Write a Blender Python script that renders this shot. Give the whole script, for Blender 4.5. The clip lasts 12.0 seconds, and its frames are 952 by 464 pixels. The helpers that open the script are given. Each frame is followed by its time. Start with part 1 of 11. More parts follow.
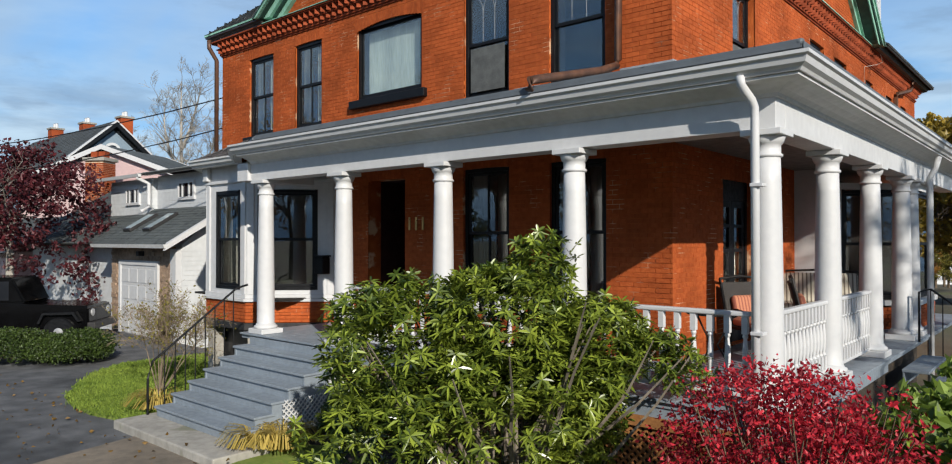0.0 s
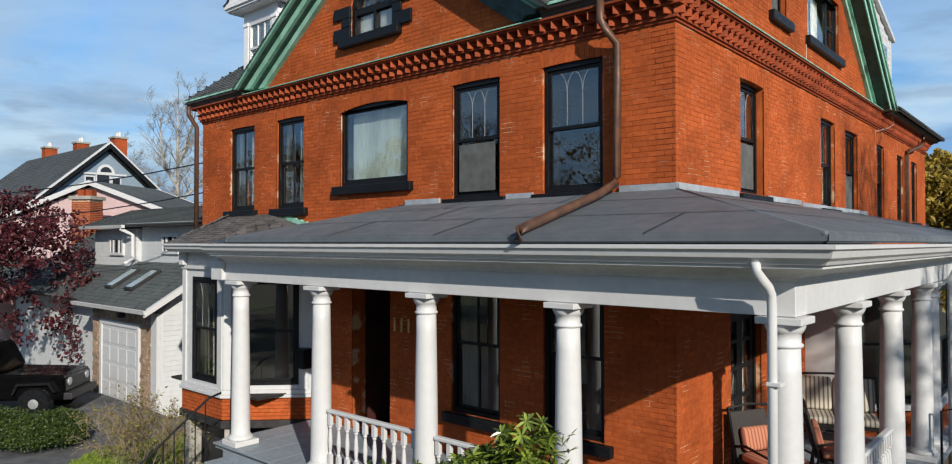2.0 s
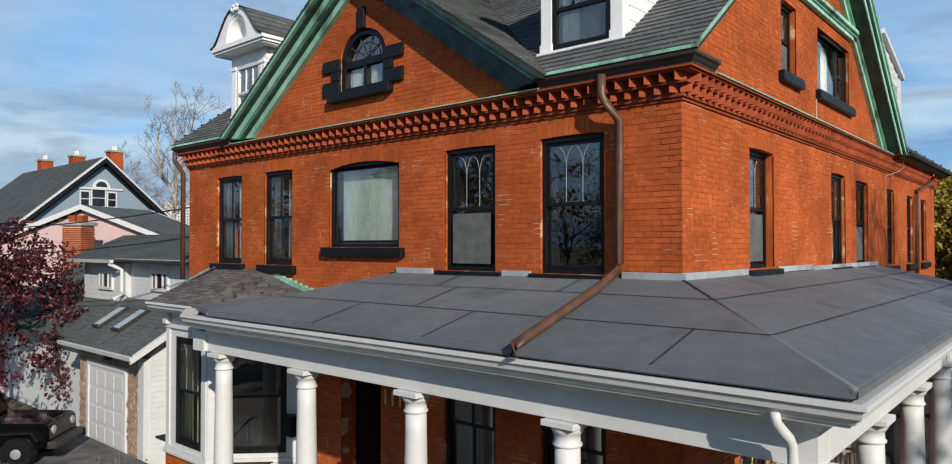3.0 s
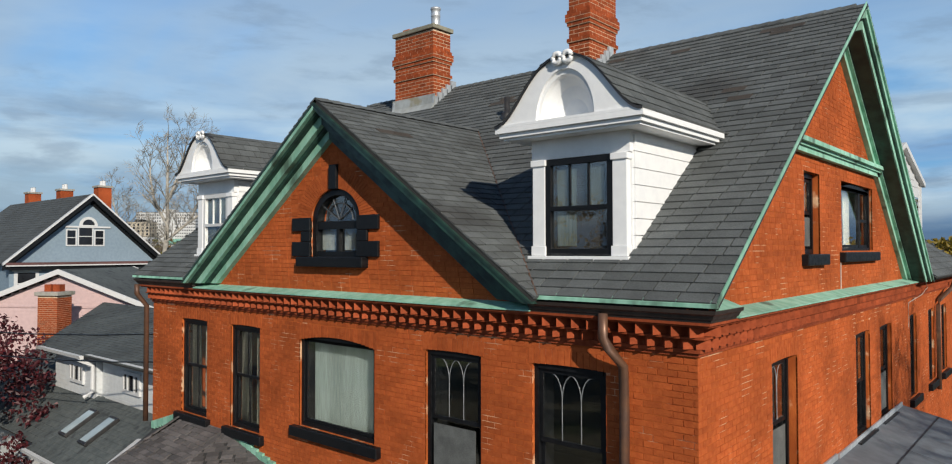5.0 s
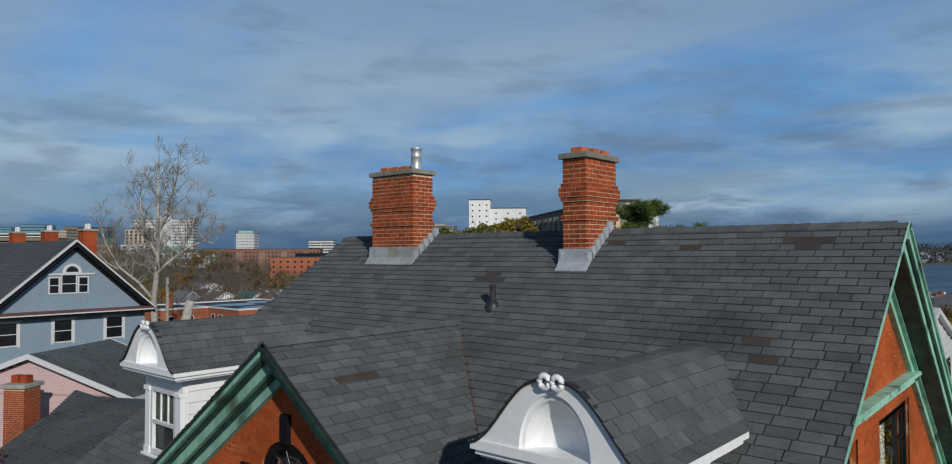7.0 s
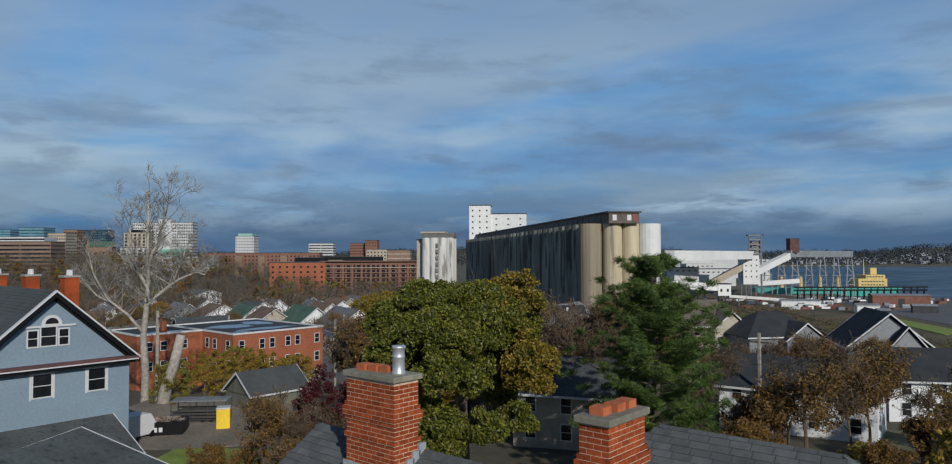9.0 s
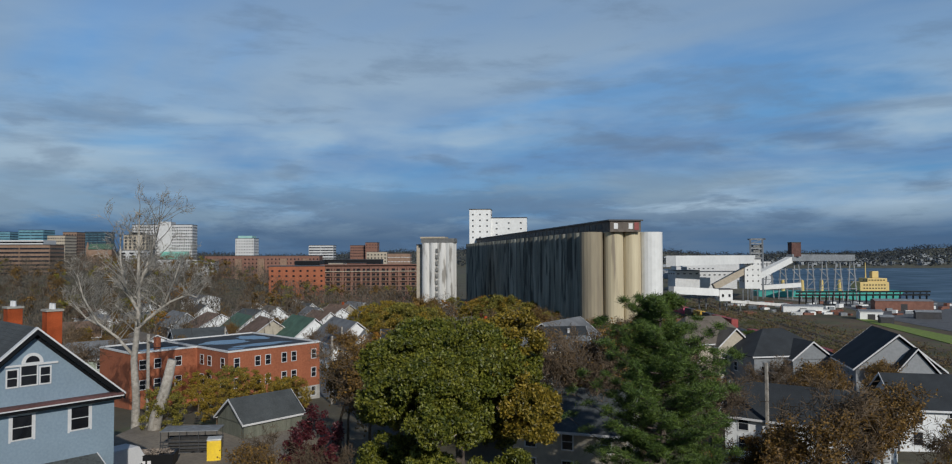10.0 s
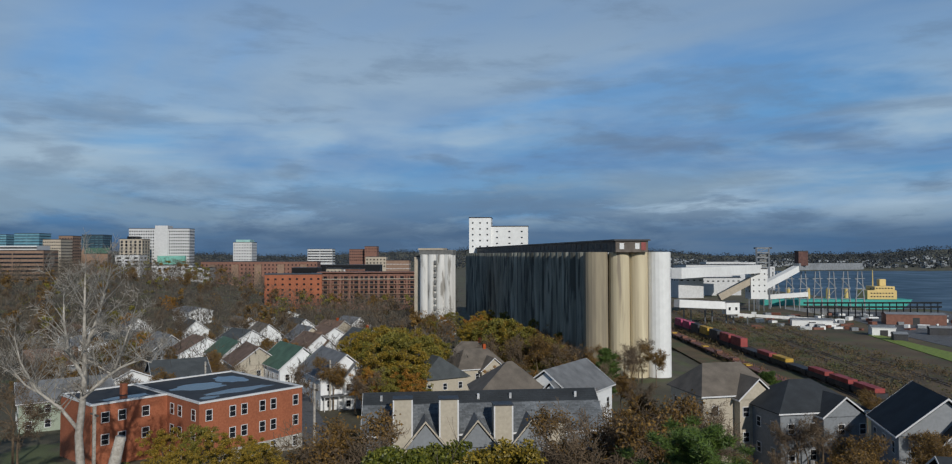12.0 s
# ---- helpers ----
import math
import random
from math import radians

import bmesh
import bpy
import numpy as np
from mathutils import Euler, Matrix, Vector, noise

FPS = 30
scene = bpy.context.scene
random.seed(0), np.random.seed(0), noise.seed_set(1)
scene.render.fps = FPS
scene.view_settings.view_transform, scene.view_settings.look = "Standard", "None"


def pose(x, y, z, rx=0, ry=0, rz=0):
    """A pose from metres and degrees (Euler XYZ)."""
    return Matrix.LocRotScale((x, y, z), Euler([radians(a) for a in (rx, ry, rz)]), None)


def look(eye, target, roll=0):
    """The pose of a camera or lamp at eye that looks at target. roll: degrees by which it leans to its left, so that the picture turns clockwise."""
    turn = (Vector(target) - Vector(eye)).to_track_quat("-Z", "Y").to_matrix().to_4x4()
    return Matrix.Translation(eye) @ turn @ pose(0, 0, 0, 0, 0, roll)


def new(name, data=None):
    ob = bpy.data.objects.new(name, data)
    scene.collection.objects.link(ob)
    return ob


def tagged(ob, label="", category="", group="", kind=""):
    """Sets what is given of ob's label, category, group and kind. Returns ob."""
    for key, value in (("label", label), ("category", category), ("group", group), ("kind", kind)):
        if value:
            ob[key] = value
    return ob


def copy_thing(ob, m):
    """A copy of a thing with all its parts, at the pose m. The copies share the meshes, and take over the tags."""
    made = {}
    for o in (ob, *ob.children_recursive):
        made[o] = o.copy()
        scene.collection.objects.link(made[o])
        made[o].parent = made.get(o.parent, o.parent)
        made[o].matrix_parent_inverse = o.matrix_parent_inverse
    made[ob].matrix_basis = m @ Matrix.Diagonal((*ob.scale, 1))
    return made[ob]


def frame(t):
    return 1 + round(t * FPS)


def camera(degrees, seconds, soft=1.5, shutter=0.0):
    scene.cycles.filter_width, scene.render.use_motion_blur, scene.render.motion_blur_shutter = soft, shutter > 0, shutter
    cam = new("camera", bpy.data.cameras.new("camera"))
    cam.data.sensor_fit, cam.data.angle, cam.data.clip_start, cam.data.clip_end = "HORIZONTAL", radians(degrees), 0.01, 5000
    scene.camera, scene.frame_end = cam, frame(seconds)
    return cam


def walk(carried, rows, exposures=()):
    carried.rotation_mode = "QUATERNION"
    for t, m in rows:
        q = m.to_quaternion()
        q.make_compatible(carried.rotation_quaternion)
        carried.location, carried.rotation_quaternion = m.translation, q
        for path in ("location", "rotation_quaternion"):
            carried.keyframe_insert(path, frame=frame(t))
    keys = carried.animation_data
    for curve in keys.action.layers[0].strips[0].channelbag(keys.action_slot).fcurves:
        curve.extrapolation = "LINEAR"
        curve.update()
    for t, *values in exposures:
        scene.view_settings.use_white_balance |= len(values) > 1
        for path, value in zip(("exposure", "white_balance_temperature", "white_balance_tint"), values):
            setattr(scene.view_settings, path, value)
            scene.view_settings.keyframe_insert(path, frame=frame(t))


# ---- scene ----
# ---------------------------------------------------------------- camera
cam = camera(68.1, 12.0, 1.15)
PATH = [
    (0, (3.93, -8.281, 2.732), (2.618, -6.771, 2.755), -0.0),
    (0.5, (3.839, -8.089, 3.124), (2.525, -6.581, 3.147), -0.0),
    (1, (3.747, -7.935, 3.509), (2.434, -6.427, 3.533), -0.0),
    (1.5, (3.68, -7.777, 3.896), (2.366, -6.27, 3.922), -0.0),
    (2, (3.578, -7.622, 4.301), (2.266, -6.113, 4.332), 0.0),
    (2.5, (3.45, -7.413, 4.765), (2.138, -5.904, 4.8), -0.0),
    (4.5, (2.835, -6.477, 7.182), (1.526, -4.966, 7.228), -0.1),
    (5, (2.704, -6.226, 7.858), (1.396, -4.714, 7.909), -0.1),
    (5.5, (2.567, -5.954, 8.622), (1.26, -4.441, 8.672), -0.2),
    (6, (2.407, -5.661, 9.392), (1.101, -4.147, 9.444), -0.3),
    (6.5, (2.226, -5.354, 10.177), (0.921, -3.84, 10.235), -0.2),
    (7, (2.003, -4.999, 10.998), (0.698, -3.485, 11.06), -0.2),
    (9, (0.62, -3.237, 14.548), (-0.686, -1.723, 14.61), -0.2),
    (9.5, (0.15, -2.592, 15.66), (-1.158, -1.08, 15.722), -0.2),
    (10, (-0.45, -1.71, 16.899), (-1.757, -0.197, 16.962), -0.2),
    (10.5, (-1.3, -0.541, 18.269), (-2.607, 0.972, 18.33), -0.2),
    (11, (-2.622, 1.191, 19.713), (-3.928, 2.705, 19.774), -0.2),
    (11.5, (-4.299, 3.388, 21.198), (-5.606, 4.901, 21.259), -0.1),
    (12, (-6.183, 5.923, 22.622), (-7.492, 7.434, 22.684), -0.1),
]
EXPOSURE = [(0, 0.62, 6650, 8), (2.5, 0.58, 6750, 8), (4.5, 0.52, 6950, 8), (5.5, 0.38, 6900, 8), (6.5, 0.05, 6600, 8), (7, -0.08, 6400, 8), (9, -0.06, 6400, 8), (12, -0.05, 6400, 8)]
walk(cam, [(t, look(eye, target, roll)) for t, eye, target, roll in PATH], EXPOSURE)

# ---------------------------------------------------------------- sky and sun
SUN_WAY = Vector((0.875, -0.486, 0.488)).normalized()      # towards the sun
world = bpy.data.worlds.new("autumn_sky")
scene.world = world
world.use_nodes = True
wn, wl = world.node_tree.nodes, world.node_tree.links
wn.clear()


def wnode(kind, **values):
    n = wn.new(kind)
    for key, value in values.items():
        n.inputs[key].default_value = value
    return n


def wmath(op, a, b=None):
    n = wn.new("ShaderNodeMath")
    n.operation = op
    for slot, v in ((0, a), (1, b)):
        if v is None:
            continue
        if isinstance(v, (int, float)):
            n.inputs[slot].default_value = v
        else:
            wl.new(v, n.inputs[slot])
    return n.outputs[0]


sky = wn.new("ShaderNodeTexSky")
sky.sky_type = "NISHITA"
sky.sun_disc = False
sky.sun_elevation = math.asin(SUN_WAY.z)
sky.sun_rotation = math.atan2(SUN_WAY.x, SUN_WAY.y)
sky.air_density, sky.dust_density, sky.ozone_density = 1.3, 0.6, 2.0
coord = wn.new("ShaderNodeTexCoord")
sep = wn.new("ShaderNodeSeparateXYZ")
wl.new(coord.outputs["Generated"], sep.inputs[0])
up = wmath("MAXIMUM", sep.outputs["Z"], 0.0)
flat = wmath("ADD", up, 0.055)                              # a cloud layer overhead, seen at a slant
layer = wn.new("ShaderNodeCombineXYZ")
wl.new(wmath("DIVIDE", sep.outputs["X"], flat), layer.inputs[0])
wl.new(wmath("DIVIDE", sep.outputs["Y"], flat), layer.inputs[1])


def cloud(scale, detail, lo, hi, shift, across=0.4, rough=0.55):
    turn = wn.new("ShaderNodeMapping")
    turn.inputs["Location"].default_value = shift
    turn.inputs["Rotation"].default_value = (0, 0, radians(-41))
    turn.inputs["Scale"].default_value = (across, 1, 1)
    wl.new(layer.outputs[0], turn.inputs[0])
    tex = wnode("ShaderNodeTexNoise", Scale=scale, Detail=detail, Roughness=rough, Distortion=0.5)
    wl.new(turn.outputs[0], tex.inputs["Vector"])
    ramp = wn.new("ShaderNodeMapRange")
    ramp.interpolation_type = "SMOOTHSTEP"
    ramp.inputs["From Min"].default_value, ramp.inputs["From Max"].default_value = lo, hi
    wl.new(tex.outputs["Fac"], ramp.inputs["Value"])
    return ramp.outputs[0]


level = wmath("SQRT", wmath("ADD", wmath("MULTIPLY", sep.outputs["X"], sep.outputs["X"]), wmath("MULTIPLY", sep.outputs["Y"], sep.outputs["Y"])))
ring = wn.new("ShaderNodeCombineXYZ")                       # banks of cloud standing round the horizon
wl.new(wmath("DIVIDE", sep.outputs["X"], level), ring.inputs[0])
wl.new(wmath("DIVIDE", sep.outputs["Y"], level), ring.inputs[1])
wl.new(wmath("MULTIPLY", sep.outputs["Z"], 4.5), ring.inputs[2])


def puffs(scale, detail, lo, hi, shift, rough=0.55):
    move = wn.new("ShaderNodeMapping")
    move.inputs["Location"].default_value = shift
    wl.new(ring.outputs[0], move.inputs[0])
    tex = wnode("ShaderNodeTexNoise", Scale=scale, Detail=detail, Roughness=rough, Distortion=0.25)
    wl.new(move.outputs[0], tex.inputs["Vector"])
    r = wn.new("ShaderNodeMapRange")
    r.interpolation_type = "SMOOTHSTEP"
    r.inputs["From Min"].default_value, r.inputs["From Max"].default_value = lo, hi
    wl.new(tex.outputs["Fac"], r.inputs["Value"])
    return r.outputs[0]


def height_band(v0, v1, a=0.0, z=1.0):
    r = wn.new("ShaderNodeMapRange")
    for key, value in (("From Min", v0), ("From Max", v1), ("To Min", a), ("To Max", z)):
        r.inputs[key].default_value = value
    wl.new(up, r.inputs["Value"])
    return r.outputs[0]


def wmix(fac, a, b):
    n = wn.new("ShaderNodeMix")
    n.data_type = "RGBA"
    wl.new(fac, n.inputs[0])
    for slot, v in ((6, a), (7, b)):
        if isinstance(v, tuple):
            n.inputs[slot].default_value = (*v, 1)
        else:
            wl.new(v, n.inputs[slot])
    return n.outputs[2]


SKY = 0.1
dim = wn.new("ShaderNodeMix")
dim.data_type, dim.blend_type = "RGBA", "MULTIPLY"
dim.inputs[0].default_value = 1.0
wl.new(sky.outputs[0], dim.inputs[6])
dim.inputs[7].default_value = (0.50, 0.74, 1.05, 1)
zenith = wmix(height_band(0.32, 0.7, 0.0, 0.85), dim.outputs[2], (0.22, 0.42, 0.9))
clear = wmix(height_band(0.30, 0.04, 0.0, 0.9), zenith, (0.85, 2.5, 5.3))
thin = height_band(0.33, 0.6, 1.0, 0.06)                    # the clouds thin out overhead
veil = wmix(wmath("MULTIPLY", wmath("MULTIPLY", cloud(0.8, 4, 0.30, 0.62, (3.1, 7.7, 0), 0.35), 0.9), wmath("MULTIPLY", thin, height_band(0.10, 0.22, 0.45, 1.0))), clear, (2.45, 3.5, 4.95))
white = wmix(wmath("MULTIPLY", wmath("MULTIPLY", puffs(2.6, 6, 0.37, 0.64, (8.3, 1.7, 2)), 0.85), height_band(0.32, 0.15, 0.0, 1.0)), veil, (3.95, 5.1, 6.2))
grey = wmix(wmath("MULTIPLY", wmath("MULTIPLY", puffs(3.6, 9, 0.52, 0.68, (0.4, 2.3, 4), 0.62), 0.42), thin), white, (1.45, 2.15, 3.2))
azure = wmix(wmath("MULTIPLY", wmath("MULTIPLY", puffs(2.3, 6, 0.47, 0.66, (2.9, 6.4, 1.3), 0.5), 0.5), wmath("MULTIPLY", height_band(0.23, 0.16, 0.0, 1.0), height_band(0.085, 0.12))), grey, (0.75, 2.05, 4.6))
flecks = wmix(wmath("MULTIPLY", wmath("MULTIPLY", puffs(7.0, 7, 0.53, 0.70, (1.7, 4.2, 9.3), 0.55), 0.42), wmath("MULTIPLY", height_band(0.24, 0.17, 0.0, 1.0), height_band(0.055, 0.075))), azure, (1.25, 1.8, 2.75))
lumps = wmix(wmath("MULTIPLY", wmath("MULTIPLY", puffs(4.6, 10, 0.43, 0.56, (5.2, 9.1, 7), 0.64), height_band(0.115, 0.07, 0.0, 1.0)), 0.62), flecks, (1.12, 1.75, 2.75))
bank = wmix(wmath("MULTIPLY", height_band(0.062, 0.03), 0.75), lumps, (0.52, 1.05, 2.0))
gaps_low = wmix(wmath("MULTIPLY", wmath("MULTIPLY", puffs(3.4, 7, 0.47, 0.62, (9.4, 3.3, 5.1), 0.58), 0.7), wmath("MULTIPLY", height_band(0.02, 0.045), height_band(0.13, 0.08))), bank, (2.5, 3.5, 4.5))
back = wnode("ShaderNodeBackground", Strength=SKY)
wl.new(gaps_low, back.inputs["Color"])
wout = wn.new("ShaderNodeOutputWorld")
wl.new(back.outputs[0], wout.inputs[0])

sun = new("sun", bpy.data.lights.new("sun", "SUN"))
sun.data.energy, sun.data.angle, sun.data.color = 3.3, radians(0.6), (1.0, 0.945, 0.875)
sun.matrix_world = look((60, -40, 60), Vector((60, -40, 60)) - SUN_WAY)

# ---------------------------------------------------------------- materials
def surf(name, c1, c2=None, scale=6.0, rough=0.7, bump=0.0, bscale=None, metal=0.0, vary="", amount=0.25, stretch=(1, 1, 1), patches=0.25, spec=0.5, c3=None, c3_lo=0.62, c3_scale=1.0):
    """A surface of two colours in fine grain, with broad uneven patches; c3: a third colour in stains."""
    m = bpy.data.materials.new(name)
    m.use_nodes = True
    n, l = m.node_tree.nodes, m.node_tree.links
    b = n["Principled BSDF"]
    c2 = c2 or tuple(v * 0.75 for v in c1)
    geo = n.new("ShaderNodeNewGeometry")
    mapping = n.new("ShaderNodeMapping")
    mapping.inputs["Scale"].default_value = stretch
    l.new(geo.outputs["Position"], mapping.inputs[0])

    def noise_at(s, detail=4.0):
        t = n.new("ShaderNodeTexNoise")
        t.inputs["Scale"].default_value, t.inputs["Detail"].default_value = s, detail
        l.new(mapping.outputs[0], t.inputs["Vector"])
        return t.outputs["Fac"]

    def ranged(v, lo, hi, a, z):
        r = n.new("ShaderNodeMapRange")
        for key, value in (("From Min", lo), ("From Max", hi), ("To Min", a), ("To Max", z)):
            r.inputs[key].default_value = value
        l.new(v, r.inputs["Value"])
        return r.outputs[0]

    def mixed(fac, a, z, blend="MIX"):
        x = n.new("ShaderNodeMix")
        x.data_type, x.blend_type = "RGBA", blend
        if isinstance(fac, float):
            x.inputs[0].default_value = fac
        else:
            l.new(fac, x.inputs[0])
        for slot, v in ((6, a), (7, z)):
            if isinstance(v, tuple):
                x.inputs[slot].default_value = (*v, 1)
            else:
                l.new(v, x.inputs[slot])
        return x.outputs[2]

    fine = noise_at(scale)
    colour = mixed(ranged(fine, 0.35, 0.65, 0, 1), c1, c2)
    if c3:
        colour = mixed(ranged(noise_at(c3_scale, 6), c3_lo, c3_lo + 0.08, 0, 0.85), colour, c3)

    def scaled(value):
        hsv = n.new("ShaderNodeHueSaturation")
        l.new(value, hsv.inputs["Value"])
        return hsv

    if patches:
        h = scaled(ranged(noise_at(scale * 0.07, 3), 0.3, 0.7, 1 - patches, 1 + patches))
        l.new(colour, h.inputs["Color"])
        colour = h.outputs[0]
    if vary:
        source = geo.outputs["Random Per Island"] if vary == "island" else n.new("ShaderNodeObjectInfo").outputs["Random"]
        h = scaled(ranged(source, 0, 1, 1 - amount, 1 + amount))
        l.new(colour, h.inputs["Color"])
        colour = h.outputs[0]
    l.new(colour, b.inputs["Base Color"])
    l.new(ranged(fine, 0.3, 0.7, max(rough - 0.1, 0.02), min(rough + 0.1, 1)), b.inputs["Roughness"])
    b.inputs["Metallic"].default_value = metal
    b.inputs["Specular IOR Level"].default_value = spec
    if bump:
        bp = n.new("ShaderNodeBump")
        bp.inputs["Strength"].default_value, bp.inputs["Distance"].default_value = bump, 0.02
        l.new(noise_at(bscale or scale * 3), bp.inputs["Height"])
        l.new(bp.outputs[0], b.inputs["Normal"])
    return m


def glass(name, tint=(0.85, 0.9, 0.9), rough=0.0):
    m = bpy.data.materials.new(name)
    m.use_nodes = True
    b = m.node_tree.nodes["Principled BSDF"]
    b.inputs["Base Color"].default_value = (*tint, 1)
    b.inputs["Transmission Weight"].default_value = 1.0
    b.inputs["Roughness"].default_value = rough
    b.inputs["IOR"].default_value = 1.8
    return m


def leafy(name, c1, c2, amount=0.45, rough=0.45, through_light=0.3):
    """Leaves: two colours by leaf, a little light let through."""
    m = bpy.data.materials.new(name)
    m.use_nodes = True
    n, l = m.node_tree.nodes, m.node_tree.links
    b = n["Principled BSDF"]
    geo = n.new("ShaderNodeNewGeometry")
    tex = n.new("ShaderNodeTexNoise")
    tex.inputs["Scale"].default_value = 0.9
    l.new(geo.outputs["Position"], tex.inputs["Vector"])
    add = n.new("ShaderNodeMath")
    add.operation = "MULTIPLY_ADD"
    l.new(geo.outputs["Random Per Island"], add.inputs[0])
    add.inputs[1].default_value = 0.6
    shift = n.new("ShaderNodeMath")
    shift.operation = "SUBTRACT"
    l.new(tex.outputs["Fac"], shift.inputs[0])
    shift.inputs[1].default_value = 0.3
    l.new(shift.outputs[0], add.inputs[2])
    ramp = n.new("ShaderNodeMix")
    ramp.data_type = "RGBA"
    ramp.clamp_factor = True
    l.new(add.outputs[0], ramp.inputs[0])
    ramp.inputs[6].default_value, ramp.inputs[7].default_value = (*c1, 1), (*c2, 1)
    hsv = n.new("ShaderNodeHueSaturation")
    r = n.new("ShaderNodeMapRange")
    r.inputs["To Min"].default_value, r.inputs["To Max"].default_value = 1 - amount, 1 + amount
    l.new(geo.outputs["Random Per Island"], r.inputs["Value"])
    l.new(r.outputs[0], hsv.inputs["Value"])
    l.new(ramp.outputs[2], hsv.inputs["Color"])
    l.new(hsv.outputs[0], b.inputs["Base Color"])
    b.inputs["Roughness"].default_value = rough
    if through_light:
        tr = n.new("ShaderNodeBsdfTranslucent")
        l.new(hsv.outputs[0], tr.inputs["Color"])
        ms = n.new("ShaderNodeMixShader")
        ms.inputs[0].default_value = through_light
        l.new(b.outputs[0], ms.inputs[1])
        l.new(tr.outputs[0], ms.inputs[2])
        l.new(ms.outputs[0], n["Material Output"].inputs[0])
    return m


BRICK = surf("red_brick", (0.43, 0.098, 0.026), (0.35, 0.072, 0.02), 14, 0.85, 0.25, 60, vary="island", amount=0.12, spec=0.15, c3=(0.16, 0.045, 0.03), c3_lo=0.68, c3_scale=0.8)
BRICK_ONE = surf("red_brick_single", (0.43, 0.098, 0.026), (0.35, 0.072, 0.02), 14, 0.85, 0.25, 60, vary="object", amount=0.12, spec=0.15, c3=(0.16, 0.045, 0.03), c3_lo=0.68, c3_scale=0.8)
MORTAR = surf("mortar", (0.43, 0.105, 0.025), (0.33, 0.07, 0.018), 5, 0.9, 0.2, 40, c3=(0.66, 0.42, 0.26), c3_lo=0.56, c3_scale=3.0, spec=0.15)
TERRA = surf("moulded_brick", (0.31, 0.064, 0.022), (0.24, 0.047, 0.017), 20, 0.8, 0.15, 60, vary="island", amount=0.15, spec=0.2)
CHIM_BRICK = surf("chimney_brick", (0.34, 0.072, 0.021), (0.24, 0.048, 0.016), 14, 0.85, 0.3, 60, vary="island", amount=0.22, spec=0.2)
PALE_MORTAR = surf("pale_mortar", (0.66, 0.48, 0.33), (0.48, 0.31, 0.2), 9, 0.9, 0.2)
SHINGLE = surf("asphalt_shingle", (0.080, 0.087, 0.088), (0.115, 0.124, 0.124), 55, 0.92, 0.5, 220, vary="island", amount=0.2, patches=0.15, c3=(0.062, 0.063, 0.062), c3_lo=0.60, c3_scale=0.5)
SHINGLE_ONE = surf("asphalt_shingle_single", (0.080, 0.087, 0.088), (0.115, 0.124, 0.124), 55, 0.92, 0.5, 220, vary="object", amount=0.2, patches=0.15, c3=(0.062, 0.063, 0.062), c3_lo=0.60, c3_scale=0.5)
SHINGLE_WORN = surf("worn_shingle", (0.042, 0.033, 0.026), (0.06, 0.048, 0.04), 40, 0.95, 0.4, 200)
UNDERLAY = surf("roof_underlay", (0.022, 0.022, 0.023), (0.03, 0.03, 0.03), 20, 0.95)
MEMBRANE = surf("roof_membrane", (0.125, 0.142, 0.158), (0.105, 0.12, 0.135), 5, 0.6, 0.08, 30, patches=0.2, c3=(0.06, 0.064, 0.07), c3_lo=0.64, c3_scale=0.7)
SLATE = surf("old_slate", (0.085, 0.080, 0.080), (0.12, 0.105, 0.1), 25, 0.8, 0.4, 90, vary="island", amount=0.35)
WHITE = surf("white_paint", (0.60, 0.60, 0.597), (0.56, 0.562, 0.565), 9, 0.5, 0.06, 40, patches=0.05)
FRESH_WHITE = surf("fresh_white_paint", (0.82, 0.82, 0.815), (0.77, 0.772, 0.775), 9, 0.5, 0.06, 40, patches=0.04)
WHITE_WORN = surf("weathered_white_paint", (0.64, 0.64, 0.63), (0.57, 0.57, 0.56), 10, 0.55, 0.08, 40, patches=0.06, c3=(0.42, 0.40, 0.36), c3_lo=0.68, c3_scale=4.0)
# Ceiling grey darkened beyond its paint, to deepen the porch's shade.
SHADED_CEILING = surf("shade_darkened_ceiling", (0.16, 0.165, 0.16), (0.14, 0.145, 0.14), 8, 0.55, 0.05, patches=0.06)
BLACK = surf("black_paint", (0.005, 0.0055, 0.0065), (0.009, 0.0095, 0.011), 18, 0.45, 0.1, 60, patches=0.1, spec=0.25)
CHARCOAL = surf("charcoal_metal", (0.02, 0.02, 0.022), (0.035, 0.033, 0.033), 12, 0.5, 0.05)
COPPER_GREEN = surf("verdigris_copper", (0.30, 0.55, 0.43), (0.19, 0.41, 0.30), 7, 0.65, 0.12, 30, stretch=(1, 1, 0.35), patches=0.25, c3=(0.06, 0.10, 0.07), c3_lo=0.585, c3_scale=2.2)
COPPER_BROWN = surf("aged_copper", (0.17, 0.085, 0.05), (0.10, 0.055, 0.04), 6, 0.5, 0.08, metal=0.35, patches=0.3)
LEAD = surf("grey_flashing", (0.42, 0.45, 0.48), (0.32, 0.345, 0.37), 8, 0.5, 0.15, 25, metal=0.1)
STEEL = surf("galvanised_steel", (0.62, 0.63, 0.64), (0.50, 0.51, 0.52), 14, 0.45, 0.05, metal=0.6)
DECK = surf("grey_porch_paint", (0.255, 0.295, 0.335), (0.22, 0.255, 0.29), 12, 0.5, 0.08, 50, patches=0.1)
LATTICE = surf("brown_lattice_wood", (0.38, 0.17, 0.055), (0.28, 0.12, 0.04), 20, 0.7, 0.2)
